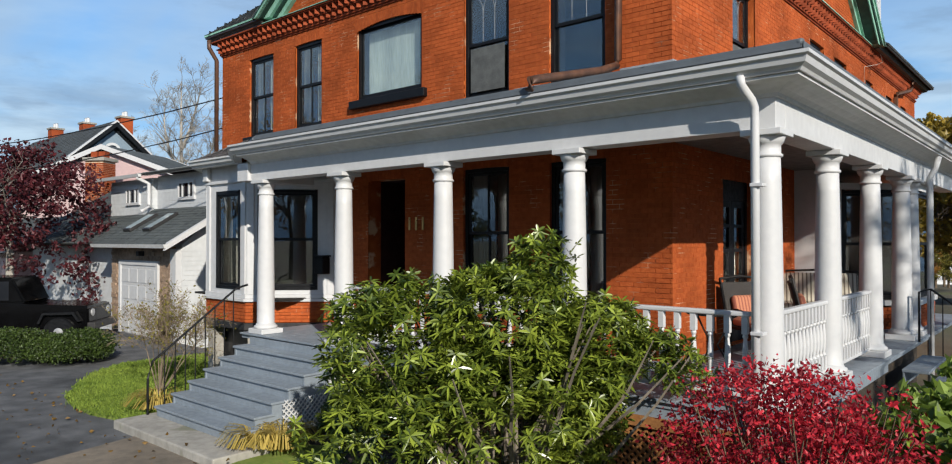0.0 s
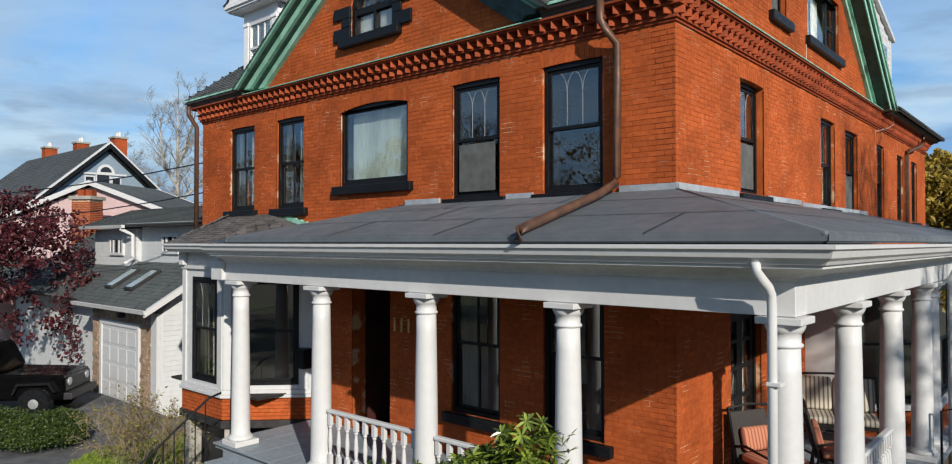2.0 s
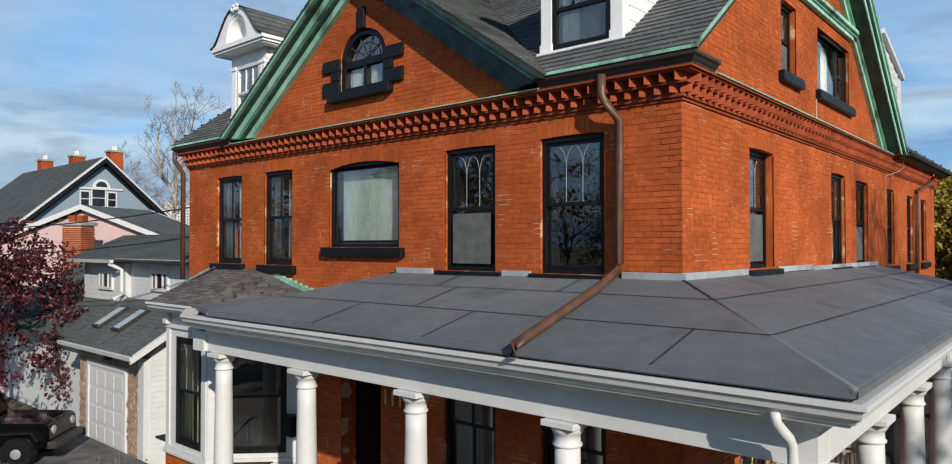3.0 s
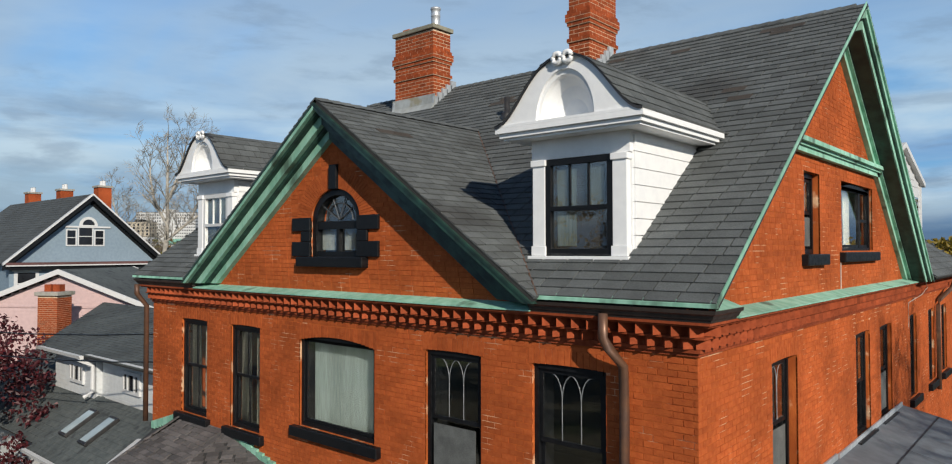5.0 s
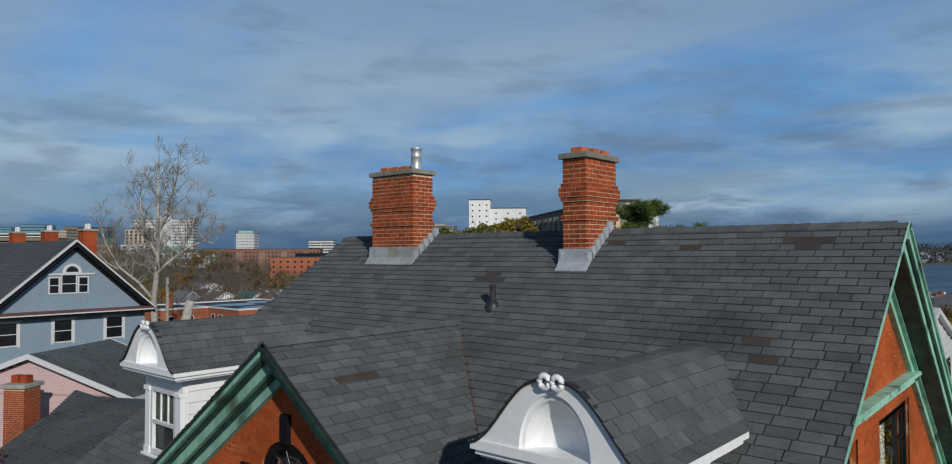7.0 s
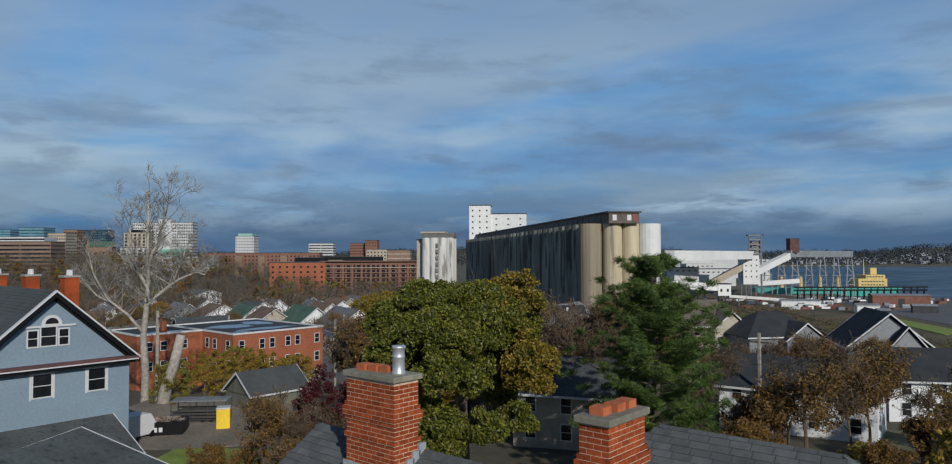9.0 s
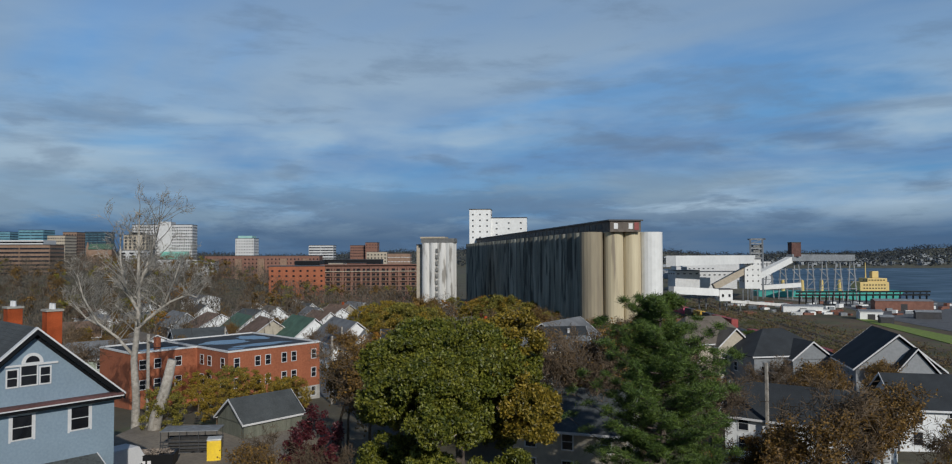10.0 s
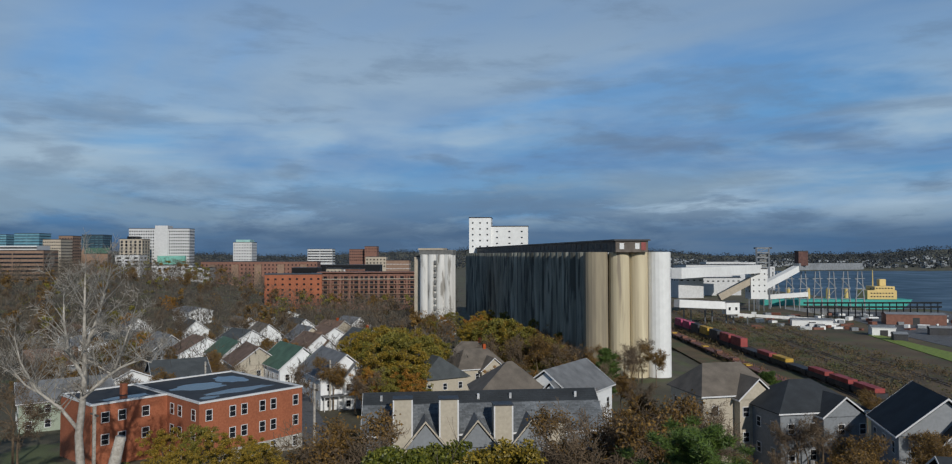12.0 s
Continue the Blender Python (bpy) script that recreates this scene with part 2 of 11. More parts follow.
CONCRETE = surf("concrete", (0.36, 0.34, 0.30), (0.28, 0.265, 0.235), 9, 0.9, 0.3, 40, c3=(0.18, 0.18, 0.12), c3_lo=0.62, c3_scale=1.6)
ASPHALT = surf("asphalt", (0.09, 0.092, 0.096), (0.125, 0.127, 0.129), 40, 0.85, 0.4, 120, patches=0.35, c3=(0.055, 0.057, 0.06), c3_lo=0.54, c3_scale=0.45)
GRASS_SOIL = surf("grass_ground", (0.075, 0.066, 0.042), (0.105, 0.092, 0.055), 1.2, 0.95, 0.6, 30, c3=(0.09, 0.11, 0.035), c3_lo=0.55, c3_scale=0.08)
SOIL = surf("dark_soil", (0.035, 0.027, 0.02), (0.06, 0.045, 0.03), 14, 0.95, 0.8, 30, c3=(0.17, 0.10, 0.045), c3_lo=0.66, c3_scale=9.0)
MOSS = surf("mossy_lawn", (0.14, 0.21, 0.03), (0.20, 0.25, 0.045), 12, 0.95, 0.5, 40, c3=(0.14, 0.09, 0.035), c3_lo=0.66, c3_scale=3.0)
GLASS = glass("window_glass")
# Near-black base colour stands in for the shade inside the rooms.
UNLIT_ROOM = surf("unlit_room_shade", (0.022, 0.02, 0.018), (0.015, 0.014, 0.013), 2, 0.9)
CURTAIN = surf("net_curtain", (0.56, 0.53, 0.44), (0.44, 0.415, 0.345), 6, 0.9, 0.1, stretch=(6, 6, 0.3))
BLIND = surf("pale_blind", (0.27, 0.32, 0.305), (0.20, 0.24, 0.23), 9, 0.8, 0.1, stretch=(5, 5, 0.4))
BARK = surf("bark", (0.12, 0.095, 0.075), (0.07, 0.055, 0.045), 9, 0.9, 0.8, 25, stretch=(1, 1, 0.3))
PALE_BARK = surf("pale_bark", (0.42, 0.39, 0.34), (0.27, 0.245, 0.21), 3, 0.85, 0.5, 14, c3=(0.17, 0.145, 0.12), c3_lo=0.6, c3_scale=1.4)
TWIG = surf("twigs", (0.15, 0.105, 0.064), (0.09, 0.064, 0.04), 6, 0.9)
RED_PAINT = surf("dark_red_paint", (0.22, 0.045, 0.04), (0.17, 0.035, 0.03), 8, 0.6)
BLUE_SIDING = surf("blue_grey_clapboard", (0.22, 0.29, 0.35), (0.19, 0.255, 0.315), 6, 0.6, 0.05, patches=0.06)
PINK_SIDING = surf("pink_clapboard", (0.60, 0.43, 0.42), (0.54, 0.385, 0.38), 6, 0.6, 0.05, patches=0.06)
DARK_ROOF = surf("dark_shingle_roof", (0.045, 0.052, 0.055), (0.075, 0.083, 0.085), 9, 0.92, 0.5, 40, patches=0.2)
STONE_FACING = surf("tan_stone_facing", (0.40, 0.28, 0.19), (0.28, 0.19, 0.13), 9, 0.85, 0.5, 20, vary="island", amount=0.25)


# ---------------------------------------------------------------- building tools
def part(name, bm, material, parent=None, label="", kind="", smooth=False):
    """Links a bmesh or a mesh as one object, under a thing or a part."""
    if isinstance(bm, bmesh.types.BMesh):
        me = bpy.data.meshes.new(name)
        bm.to_mesh(me)
        bm.free()
    else:
        me = bm
    if not me.materials:
        me.materials.append(material)
    if smooth:
        me.polygons.foreach_set("use_smooth", np.ones(len(me.polygons), bool))
    ob = new(name, me)
    if parent is not None:
        ob.parent = parent
    return tagged(ob, label, kind=kind)


def thing(name, label, category, at=None, group="", kind=""):
    ob = new(name)
    if at is not None:
        ob.matrix_world = at
    return tagged(ob, label, category, group, kind)


def box(bm, x0, x1, y0, y1, z0, z1, m=None):
    vs = [bm.verts.new((x, y, z)) for z in (z0, z1) for x, y in ((x0, y0), (x1, y0), (x1, y1), (x0, y1))]
    for f in ((3, 2, 1, 0), (4, 5, 6, 7), (0, 1, 5, 4), (1, 2, 6, 5), (2, 3, 7, 6), (3, 0, 4, 7)):
        bm.faces.new([vs[i] for i in f])
    if m is not None:
        bmesh.ops.transform(bm, matrix=m, verts=vs)
    return vs


def boxed(x0, x1, y0, y1, z0, z1, bevel=0.0, m=None):
    bm = bmesh.new()
    box(bm, x0, x1, y0, y1, z0, z1, m)
    if bevel:
        bmesh.ops.bevel(bm, geom=bm.edges[:], offset=bevel, segments=2, affect="EDGES", profile=0.5)
    return bm


def prism(bm, outline, lo, hi, axis="y"):
    """Pulls a flat outline along an axis. Outline: (x, z) for y, (y, z) for x, (x, y) for z."""
    def put(a, b, c):
        return {"y": (a, c, b), "x": (c, a, b), "z": (a, b, c)}[axis]
    one = [bm.verts.new(put(a, b, lo)) for a, b in outline]
    two = [bm.verts.new(put(a, b, hi)) for a, b in outline]
    n = len(outline)
    bm.faces.new(one)
    bm.faces.new(two[::-1])
    for i in range(n):
        bm.faces.new((one[i], two[i], two[(i + 1) % n], one[(i + 1) % n]))
    bmesh.ops.recalc_face_normals(bm, faces=bm.faces[:])
    return one + two


def lathe(bm, profile, seg=20, at=(0, 0, 0)):
    """Turns a profile of (radius, height) about the upright."""
    rings = []
    for r, z in profile:
        rings.append([bm.verts.new((at[0] + r * math.cos(2 * math.pi * k / seg), at[1] + r * math.sin(2 * math.pi * k / seg), at[2] + z)) for k in range(seg)])
    for a, b in zip(rings, rings[1:]):
        for k in range(seg):
            bm.faces.new((a[k], a[(k + 1) % seg], b[(k + 1) % seg], b[k]))
    bm.faces.new(rings[0][::-1])
    bm.faces.new(rings[-1])


def tube(bm, points, r, seg=8, r_end=None):
    """A round bar along a line of points."""
    points = [Vector(p) for p in points]
    rings = []
    for i, p in enumerate(points):
        way = (points[min(i + 1, len(points) - 1)] - points[max(i - 1, 0)]).normalized()
        side = way.cross(Vector((0, 0, 1)) if abs(way.z) < 0.9 else Vector((0, 1, 0))).normalized()
        top = side.cross(way)
        rr = r if r_end is None else r + (r_end - r) * i / max(len(points) - 1, 1)
        rings.append([bm.verts.new(p + rr * (math.cos(2 * math.pi * k / seg) * side + math.sin(2 * math.pi * k / seg) * top)) for k in range(seg)])
    for a, b in zip(rings, rings[1:]):
        for k in range(seg):
            bm.faces.new((a[k], a[(k + 1) % seg], b[(k + 1) % seg], b[k]))
    bm.faces.new(rings[0][::-1])
    bm.faces.new(rings[-1])


def strip(points, profile_fn):
    """Pulls a cross-section along a level line of points with mitred corners. profile: (out, up) with out to the right of the way."""
    bm = bmesh.new()
    pts = [Vector(p) for p in points]
    rings = []
    for i, p in enumerate(pts):
        w0 = (p - pts[i - 1]).normalized() if i else (pts[1] - p).normalized()
        w1 = (pts[i + 1] - p).normalized() if i < len(pts) - 1 else w0
        n0, n1 = Vector((w0.y, -w0.x, 0)), Vector((w1.y, -w1.x, 0))
        n = (n0 + n1).normalized()
        n = n / max(n.dot(n0), 0.3)
        rings.append([bm.verts.new(p + n * o + Vector((0, 0, u))) for o, u in profile_fn])
    k = len(profile_fn)
    for a, b in zip(rings, rings[1:]):
        for j in range(k):
            bm.faces.new((a[j], a[(j + 1) % k], b[(j + 1) % k], b[j]))
    bm.faces.new(rings[0])
    bm.faces.new(rings[-1][::-1])
    bmesh.ops.recalc_face_normals(bm, faces=bm.faces[:])
    return bm


def mesh_of(name, verts, faces):
    """A mesh from arrays; every face has as many corners as faces has columns."""
    verts, faces = np.asarray(verts, np.float32), np.asarray(faces, np.int32)
    me = bpy.data.meshes.new(name)
    me.vertices.add(len(verts))
    me.vertices.foreach_set("co", verts.ravel())
    k = faces.shape[1]
    me.loops.add(faces.size)
    me.loops.foreach_set("vertex_index", faces.ravel())
    me.polygons.add(len(faces))
    me.polygons.foreach_set("loop_start", np.arange(0, faces.size, k, dtype=np.int32))
    me.update(calc_edges=True)
    me.shade_flat()
    return me


BOX5 = np.array([(4, 5, 6, 7), (0, 1, 5, 4), (1, 2, 6, 5), (2, 3, 7, 6), (3, 0, 4, 7)])


def pieces(name, rects, origin, uaxis, vaxis, out, back, front, tilt=0.0):
    """Many small slabs in one mesh. rects: rows of u0, u1, v0, v1 (and a proudness); tilt raises the low edge."""
    r = np.array(rects, float)
    n = len(r)
    extra = r[:, 4] if r.shape[1] > 4 else np.zeros(n)
    o, u, v, w = (np.array(a, float) for a in (origin, uaxis, vaxis, out))
    corners = []
    for depth in (np.full(n, back), front + extra):
        for a, b, low in ((0, 2, 1), (1, 2, 1), (1, 3, 0), (0, 3, 0)):
            d = depth + (tilt * low if depth[0] != back or n == 0 else 0)
            corners.append(o + r[:, a, None] * u + r[:, b, None] * v + d[:, None] * w)
    verts = np.stack(corners, 1).reshape(-1, 3)
    quads = (np.arange(n)[:, None, None] * 8 + BOX5[None]).reshape(-1, 4)
    if np.dot(np.cross(u, v), w) < 0:
        quads = quads[:, ::-1]
    return mesh_of(name, verts, quads)


def cut(spans, gaps):
    """Takes gaps out of spans."""
    for g0, g1 in gaps:
        spans = [s for a, b in spans for s in ((a, min(b, g0)), (max(a, g1), b)) if s[1] - s[0] > 0.01]
    return spans


def courses(z0, z1, span, holes, height=0.064, length=0.205, joint=0.009, seed=1):
    """Bricks in running bond between two heights. span(z): the stretches of wall; holes: rows of u0, u1, z0, z1."""
    rng = random.Random(seed)
    out, k, z = [], 0, z0
    while z + height * 0.6 < z1:
        top = min(z + height - joint, z1)
        mid = (z + top) / 2
        gaps = [(a, b) for a, b, lo, hi in holes if lo < mid < hi]
        for a, b in cut(list(span(mid)), gaps):
            u = a - (length / 2 if k % 2 else 0) + 0.0
            while u < b:
                lo, hi = max(u, a), min(u + length - joint, b)
                if hi - lo > 0.012:
                    out.append((lo, hi, z, top, rng.uniform(-0.0015, 0.002)))
                u += length
        z += height
        k += 1
    return out


def wall_sheet(bm, u0, u1, z0, z1, holes, plane, inner, flip=False):
    """A wall of real thickness with openings: boxes between the openings. plane, inner: its two faces; flip: the wall runs along y."""
    us = sorted({u0, u1, *[h[0] for h in holes], *[h[1] for h in holes]})
    for a, b in zip(us, us[1:]):
        mid = (a + b) / 2
        solid = [(z0, z1)]
        for h in holes:
            if h[0] < mid < h[1]:
                solid = [s for p, q in solid for s in ((p, min(q, h[2])), (max(p, h[3]), q)) if s[1] - s[0] > 0.005]
        for p, q in solid:
            lo, hi = min(plane, inner), max(plane, inner)
            if flip:
                box(bm, lo, hi, a, b, p, q)
            else:
                box(bm, a, b, lo, hi, p, q)


# places in the country beyond: ahead and to the right of the house
AHEAD, RIGHT = Vector((-0.6555, 0.7552)), Vector((0.7552, 0.6555))


def G(a, r):
    p = Vector((0.62, -3.24)) + a * AHEAD + r * RIGHT
    return p.x, p.y


def F(d, s):
    """At d metres ahead of the hill crest, on the bearing whose tangent is s."""
    p = Vector((-6.18, 5.92)) + d * AHEAD + (d * s) * RIGHT
    return p.x, p.y


SLOPE_A = [-3000, 20, 47, 68, 90, 125, 200, 300, 450, 600, 5000]
SLOPE_Z = [0, -0.2, -0.9, -1.9, -4.5, -7.3, -10.5, -14, -17.5, -18.5, -18.5]


def ground_z(x, y):
    dx, dy = x - 0.62, y + 3.24
    a = dx * AHEAD.x + dy * AHEAD.y
    return float(np.interp(a, SLOPE_A, SLOPE_Z))

# ---------------------------------------------------------------- the brick house
HOUSE = thing("brick_house", "red brick Victorian house with green copper trim and white porch", "house")
FRONT = Matrix.Identity(4)
SIDE = Matrix(((0, -1, 0, 0), (1, 0, 0, 0), (0, 0, 1, 0), (0, 0, 0, 1)))   # local x runs along the side wall, y goes inwards


def lone_pieces(name, rects, origin, uaxis, vaxis, out, front, material, parent, tilt=0.0, back=-0.02):
    """The same slabs as objects of their own; alike ones share a mesh."""
    o, u, v, w = (Vector(a) for a in (origin, uaxis, vaxis, out))
    meshes = {}
    for row in rects:
        key = (round(row[1] - row[0], 3), round(row[3] - row[2], 3))
        if key not in meshes:
            meshes[key] = pieces(name, [(0, key[0], 0, key[1])], (0, 0, 0), (1, 0, 0), (0, 1, 0), (0, 0, 1 if u.cross(v).dot(w) > 0 else -1), back, front, tilt)
        ob = part(name, meshes[key], material, parent)
        side = w if u.cross(v).dot(w) > 0 else -w
        m = Matrix.Identity(4)
        for c, a in enumerate((u, v, side)):
            m[0][c], m[1][c], m[2][c] = a
        m.translation = o + u * row[0] + v * row[2] + w * (row[4] if len(row) > 4 else 0)
        ob.matrix_basis = m


def arch_rise(w):
    return (0.015 if w < 1.3 else 0.05) * w


def soldiers(u0, u1, crown, height, rise):
    """Upright bricks over an opening, their feet on a shallow arch."""
    n = max(int((u1 - u0 + 0.1) / 0.078), 3)
    a, b = u0 - 0.05, u1 + 0.05
    step = (b - a) / n
    out = []
    for i in range(n):
        c = a + (i + 0.5) * step
        t = (c - (u0 + u1) / 2) / ((u1 - u0) / 2)
        out.append((c - step / 2 + 0.004, c + step / 2 - 0.004, crown - rise * min(t * t, 1.0), crown + height))
    return out


FRONT_WINDOWS = [(-9.77, -8.86, 4.95, 6.64), (-8.09, -7.21, 4.95, 6.64), (-6.16, -4.47, 5.27, 6.62), (-3.52, -2.61, 4.95, 6.64), (-1.88, -0.96, 4.95, 6.64)]
LOWER_WINDOWS = [(-3.53, -2.61, 1.82, 3.85), (-1.87, -0.95, 1.82, 3.85)]
DOOR = (-5.83, -4.87, 1.2, 3.8)
SIDE_WINDOWS = [(2.01, 2.94, 4.98, 6.58), (5.85, 6.78, 4.92, 6.55), (7.54, 8.49, 4.9, 6.53), (10.25, 11.0, 4.85, 6.53), (12.45, 13.25, 4.85, 6.5), (14.35, 15.15, 4.85, 6.5)]
FRENCH = (1.62, 2.77, 1.2, 3.62)
GABLE_WINDOWS = [(3.3, 4.0, 7.8, 8.87), (5.11, 7.1, 7.82, 8.87)]
DOORMER_X = (-1.46, -9.13)
PEAK_X, PEAK_Z, SLOPE = -5.35, 9.96, 0.696
RIDGE_Y, RIDGE_Z, PITCH = 4.95, 11.36, 0.767
EAVE_Y, EAVE_Z = -0.24, 7.379

# front wall
holes = [*FRONT_WINDOWS, *LOWER_WINDOWS, DOOR]
bm = bmesh.new()
wall_sheet(bm, -10.9, -0.3, 0.0, 7.2, holes, 0.0035, 0.3)
wall_front = part("wall", bm, MORTAR, HOUSE, "orange-red brick front wall")
brick_holes = [(a - 0.05, b + 0.05, d - 0.07, d + 0.16) if d < 99 else None for a, b, c, d in holes] + [(a, b, c, d) for a, b, c, d in holes]
rows = courses(1.1, 6.87, lambda z: [(-10.9, 0.0)], brick_holes, seed=3)
for a, b, c, d in holes:
    rows += [(*s, 0.002) for s in soldiers(a, b, d, 0.155, arch_rise(b - a))]
rows.sort(key=lambda r: (r[0] + 1.2) ** 2 * 0.6 + (r[2] - 6.2) ** 2)
lone_pieces("brick", rows[:300], (0, 0, 0), (1, 0, 0), (0, 0, 1), (0, -1, 0), 0.0, BRICK_ONE, wall_front)
part("bricks", pieces("bricks", rows[300:], (0, 0, 0), (1, 0, 0), (0, 0, 1), (0, -1, 0), -0.02, 0.0), BRICK, wall_front, kind="stuff")

# side wall
side_holes = [*SIDE_WINDOWS, FRENCH, (5.4, 7.6, 1.2, 3.7)]
bm = bmesh.new()
wall_sheet(bm, 0.007, 16.45, 0.0, 7.2, side_holes, -0.0035, -0.3, True)
wall_side = part("wall", bm, MORTAR, HOUSE, "orange-red brick side wall")
brick_holes = [(a - 0.05, b + 0.05, d - 0.07, d + 0.16) for a, b, c, d in side_holes[:-1]] + side_holes + [(4.9, 8.1, 0.0, 4.4)]
rows = courses(1.1, 6.87, lambda z: [(0.0, 16.45)], brick_holes, seed=4)
for a, b, c, d in side_holes[:-1]:
    rows += [(*s, 0.002) for s in soldiers(a, b, d, 0.155, arch_rise(b - a))]
rows.sort(key=lambda r: r[0] ** 2 * 0.6 + (r[2] - 6.3) ** 2)
lone_pieces("brick", rows[:300], (0, 0, 0), (0, 1, 0), (0, 0, 1), (1, 0, 0), 0.0, BRICK_ONE, wall_side)
part("bricks", pieces("bricks", rows[300:], (0, 0, 0), (0, 1, 0), (0, 0, 1), (1, 0, 0), -0.02, 0.0), BRICK, wall_side, kind="stuff")

# the walls that close the house; floors and partitions added, near-black as unlit rooms
for lo_x, hi_x, lo_y, hi_y in ((-10.9, -10.6, 0.3, 16.45), (-10.6, -0.3, 16.15, 16.45)):
    part("wall", boxed(lo_x, hi_x, lo_y, hi_y, 0, 7.2), BRICK, HOUSE)
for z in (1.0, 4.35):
    part("floor", boxed(-10.6, -0.31, 0.31, 16.1, z, z + 0.15), UNLIT_ROOM, HOUSE)
part("floor", boxed(-10.6, -0.31, 0.31, 16.1, 7.22, 7.3), UNLIT_ROOM, HOUSE)
part("partition", boxed(-10.55, -0.35, 3.6, 3.7, 1.15, 7.2), UNLIT_ROOM, HOUSE)
part("partition", boxed(-3.9, -3.8, 3.75, 16.1, 1.15, 7.2), UNLIT_ROOM, HOUSE)
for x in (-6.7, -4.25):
    part("partition", boxed(x, x + 0.08, 0.31, 3.59, 1.15, 7.2), UNLIT_ROOM, HOUSE)

# gable walls over the cornice
def gable_bricks(name, half, centre, top, slope, base, origin, uaxis, out, gaps, seed, label):
    def span(z):
        h = (top - z) / slope
        return [(centre - h, centre + h)] if h > 0.05 else []
    rows = courses(base, top, span, gaps, seed=seed)
    o = Vector(out)
    bm = bmesh.new()
    z = base
    while z < base + half * slope - 0.02:
        h = (base + half * slope - z - 0.04) / slope
        for a, b in cut([(centre - h, centre + h)], [(g[0], g[1]) for g in gaps if g[2] < z + 0.02 < g[3]]):
            if o.y:
                box(bm, a, b, 0.0035, 0.28, z, z + 0.04)
            else:
                box(bm, -0.28, -0.0035, a, b, z, z + 0.04)
        z += 0.04
    w = part("gable_wall", bm, MORTAR, HOUSE, label)
    part("bricks", pieces("bricks", rows, origin, uaxis, (0, 0, 1), out, -0.02, 0.0), BRICK, w, kind="stuff")
    return w


ARCH = (-5.33, 8.29, 0.55)                               # the arched gable window: centre, spring line, radius


def arch_gaps():
    out = [(-5.88, -4.78, 7.74, 8.29)]
    for k in range(16):
        z = 8.29 + 0.055 * k
        h = math.sqrt(max(0.87 ** 2 - ((z + 0.027 - 8.29) / 0.8) ** 2, 0))
        if h:
            out.append((ARCH[0] - h, ARCH[0] + h, z, z + 0.055))
    return out


gable_front = gable_bricks("front", 3.25, -5.33, 9.6, 0.69, 7.28, (0, 0, 0), (1, 0, 0), (0, -1, 0), arch_gaps(), 5, "brick gable with a black arched window")
gable_bricks("side", 5.05, 4.95, 11.25, 0.767, 7.27, (0, 0, 0), (0, 1, 0), (1, 0, 0), GABLE_WINDOWS, 6, "tall brick side gable")

# brick cornice: stepped courses and two rows of saw-tooth bricks
def cornice(u0, u1, m, ahead, label):
    """ahead: 1 where the cornice runs out to its corner, 0 where it starts behind the other one's end."""
    def layer(z0, z1, proud, text=""):
        bm = bmesh.new()
        if ahead:
            box(bm, u0 - proud, u1 + proud, -proud, 0.02, z0, z1, m)
        else:
            box(bm, u0 + 0.021, u1 + proud, -proud, 0.02, z0, z1, m)
        return part("cornice_course", bm, TERRA, HOUSE, text)
    for z0, z1, proud in ((6.872, 6.905, 0.02), (6.907, 6.944, 0.045), (7.042, 7.060, 0.11), (7.160, 7.180, 0.175), (7.182, 7.207, 0.205)):
        c = layer(z0, z1, proud, label)
    layer(6.946, 7.040, 0.012)
    layer(7.062, 7.158, 0.035)
    bm = bmesh.new()
    for z0, z1, y0, y1, shift in ((6.948, 7.038, -0.012, -0.12, 0.0), (7.064, 7.156, -0.045, -0.18, 0.09)):
        u = u0 - 0.06 + shift
        while u + 0.15 < u1 + (0.1 if ahead else 0):
            tooth = [(u, y0), (u + 0.15, y0), (u + 0.075, y1)]
            low = [bm.verts.new(m @ Vector((*p, z0))) for p in tooth]
            top = [bm.verts.new(m @ Vector((*p, z1))) for p in tooth]
            for f in ((low[2], low[1], low[0]), (top[0], top[1], top[2]), (low[0], low[2], top[2], top[0]), (low[2], low[1], top[1], top[2])):
                bm.faces.new(f)
            u += 0.18
    bmesh.ops.recalc_face_normals(bm, faces=bm.faces[:])
    part("saw_tooth_bricks", bm, TERRA, c, kind="stuff")


cornice(-10.9, 0.0, FRONT, 1, "saw-tooth brick cornice")
cornice(0.0, 16.45, SIDE, 0, "saw-tooth brick cornice")


GLAZING_BAR = surf("dull_lead_bar", (0.19, 0.20, 0.21), (0.13, 0.14, 0.15), 20, 0.5)


# windows
def tracery(bm, x0, x1, z0, z1, y, lights=3, r=0.0055):
    """Thin glazing bars that part into pointed arches."""
    w = (x1 - x0) / lights
    spring = z0 + (z1 - z0) * 0.62
    for k in range(1, lights):
        x = x0 + k * w
        tube(bm, [(x, y, z0), (x, y, spring)], r, 6)
        for s in (-1, 1):
            arc = [(x + s * w * (1 - math.cos(t)) * 0.55, y, spring + (z1 - spring) * math.sin(t)) for t in np.linspace(0, math.pi / 2, 6)]
            tube(bm, arc, r, 6)


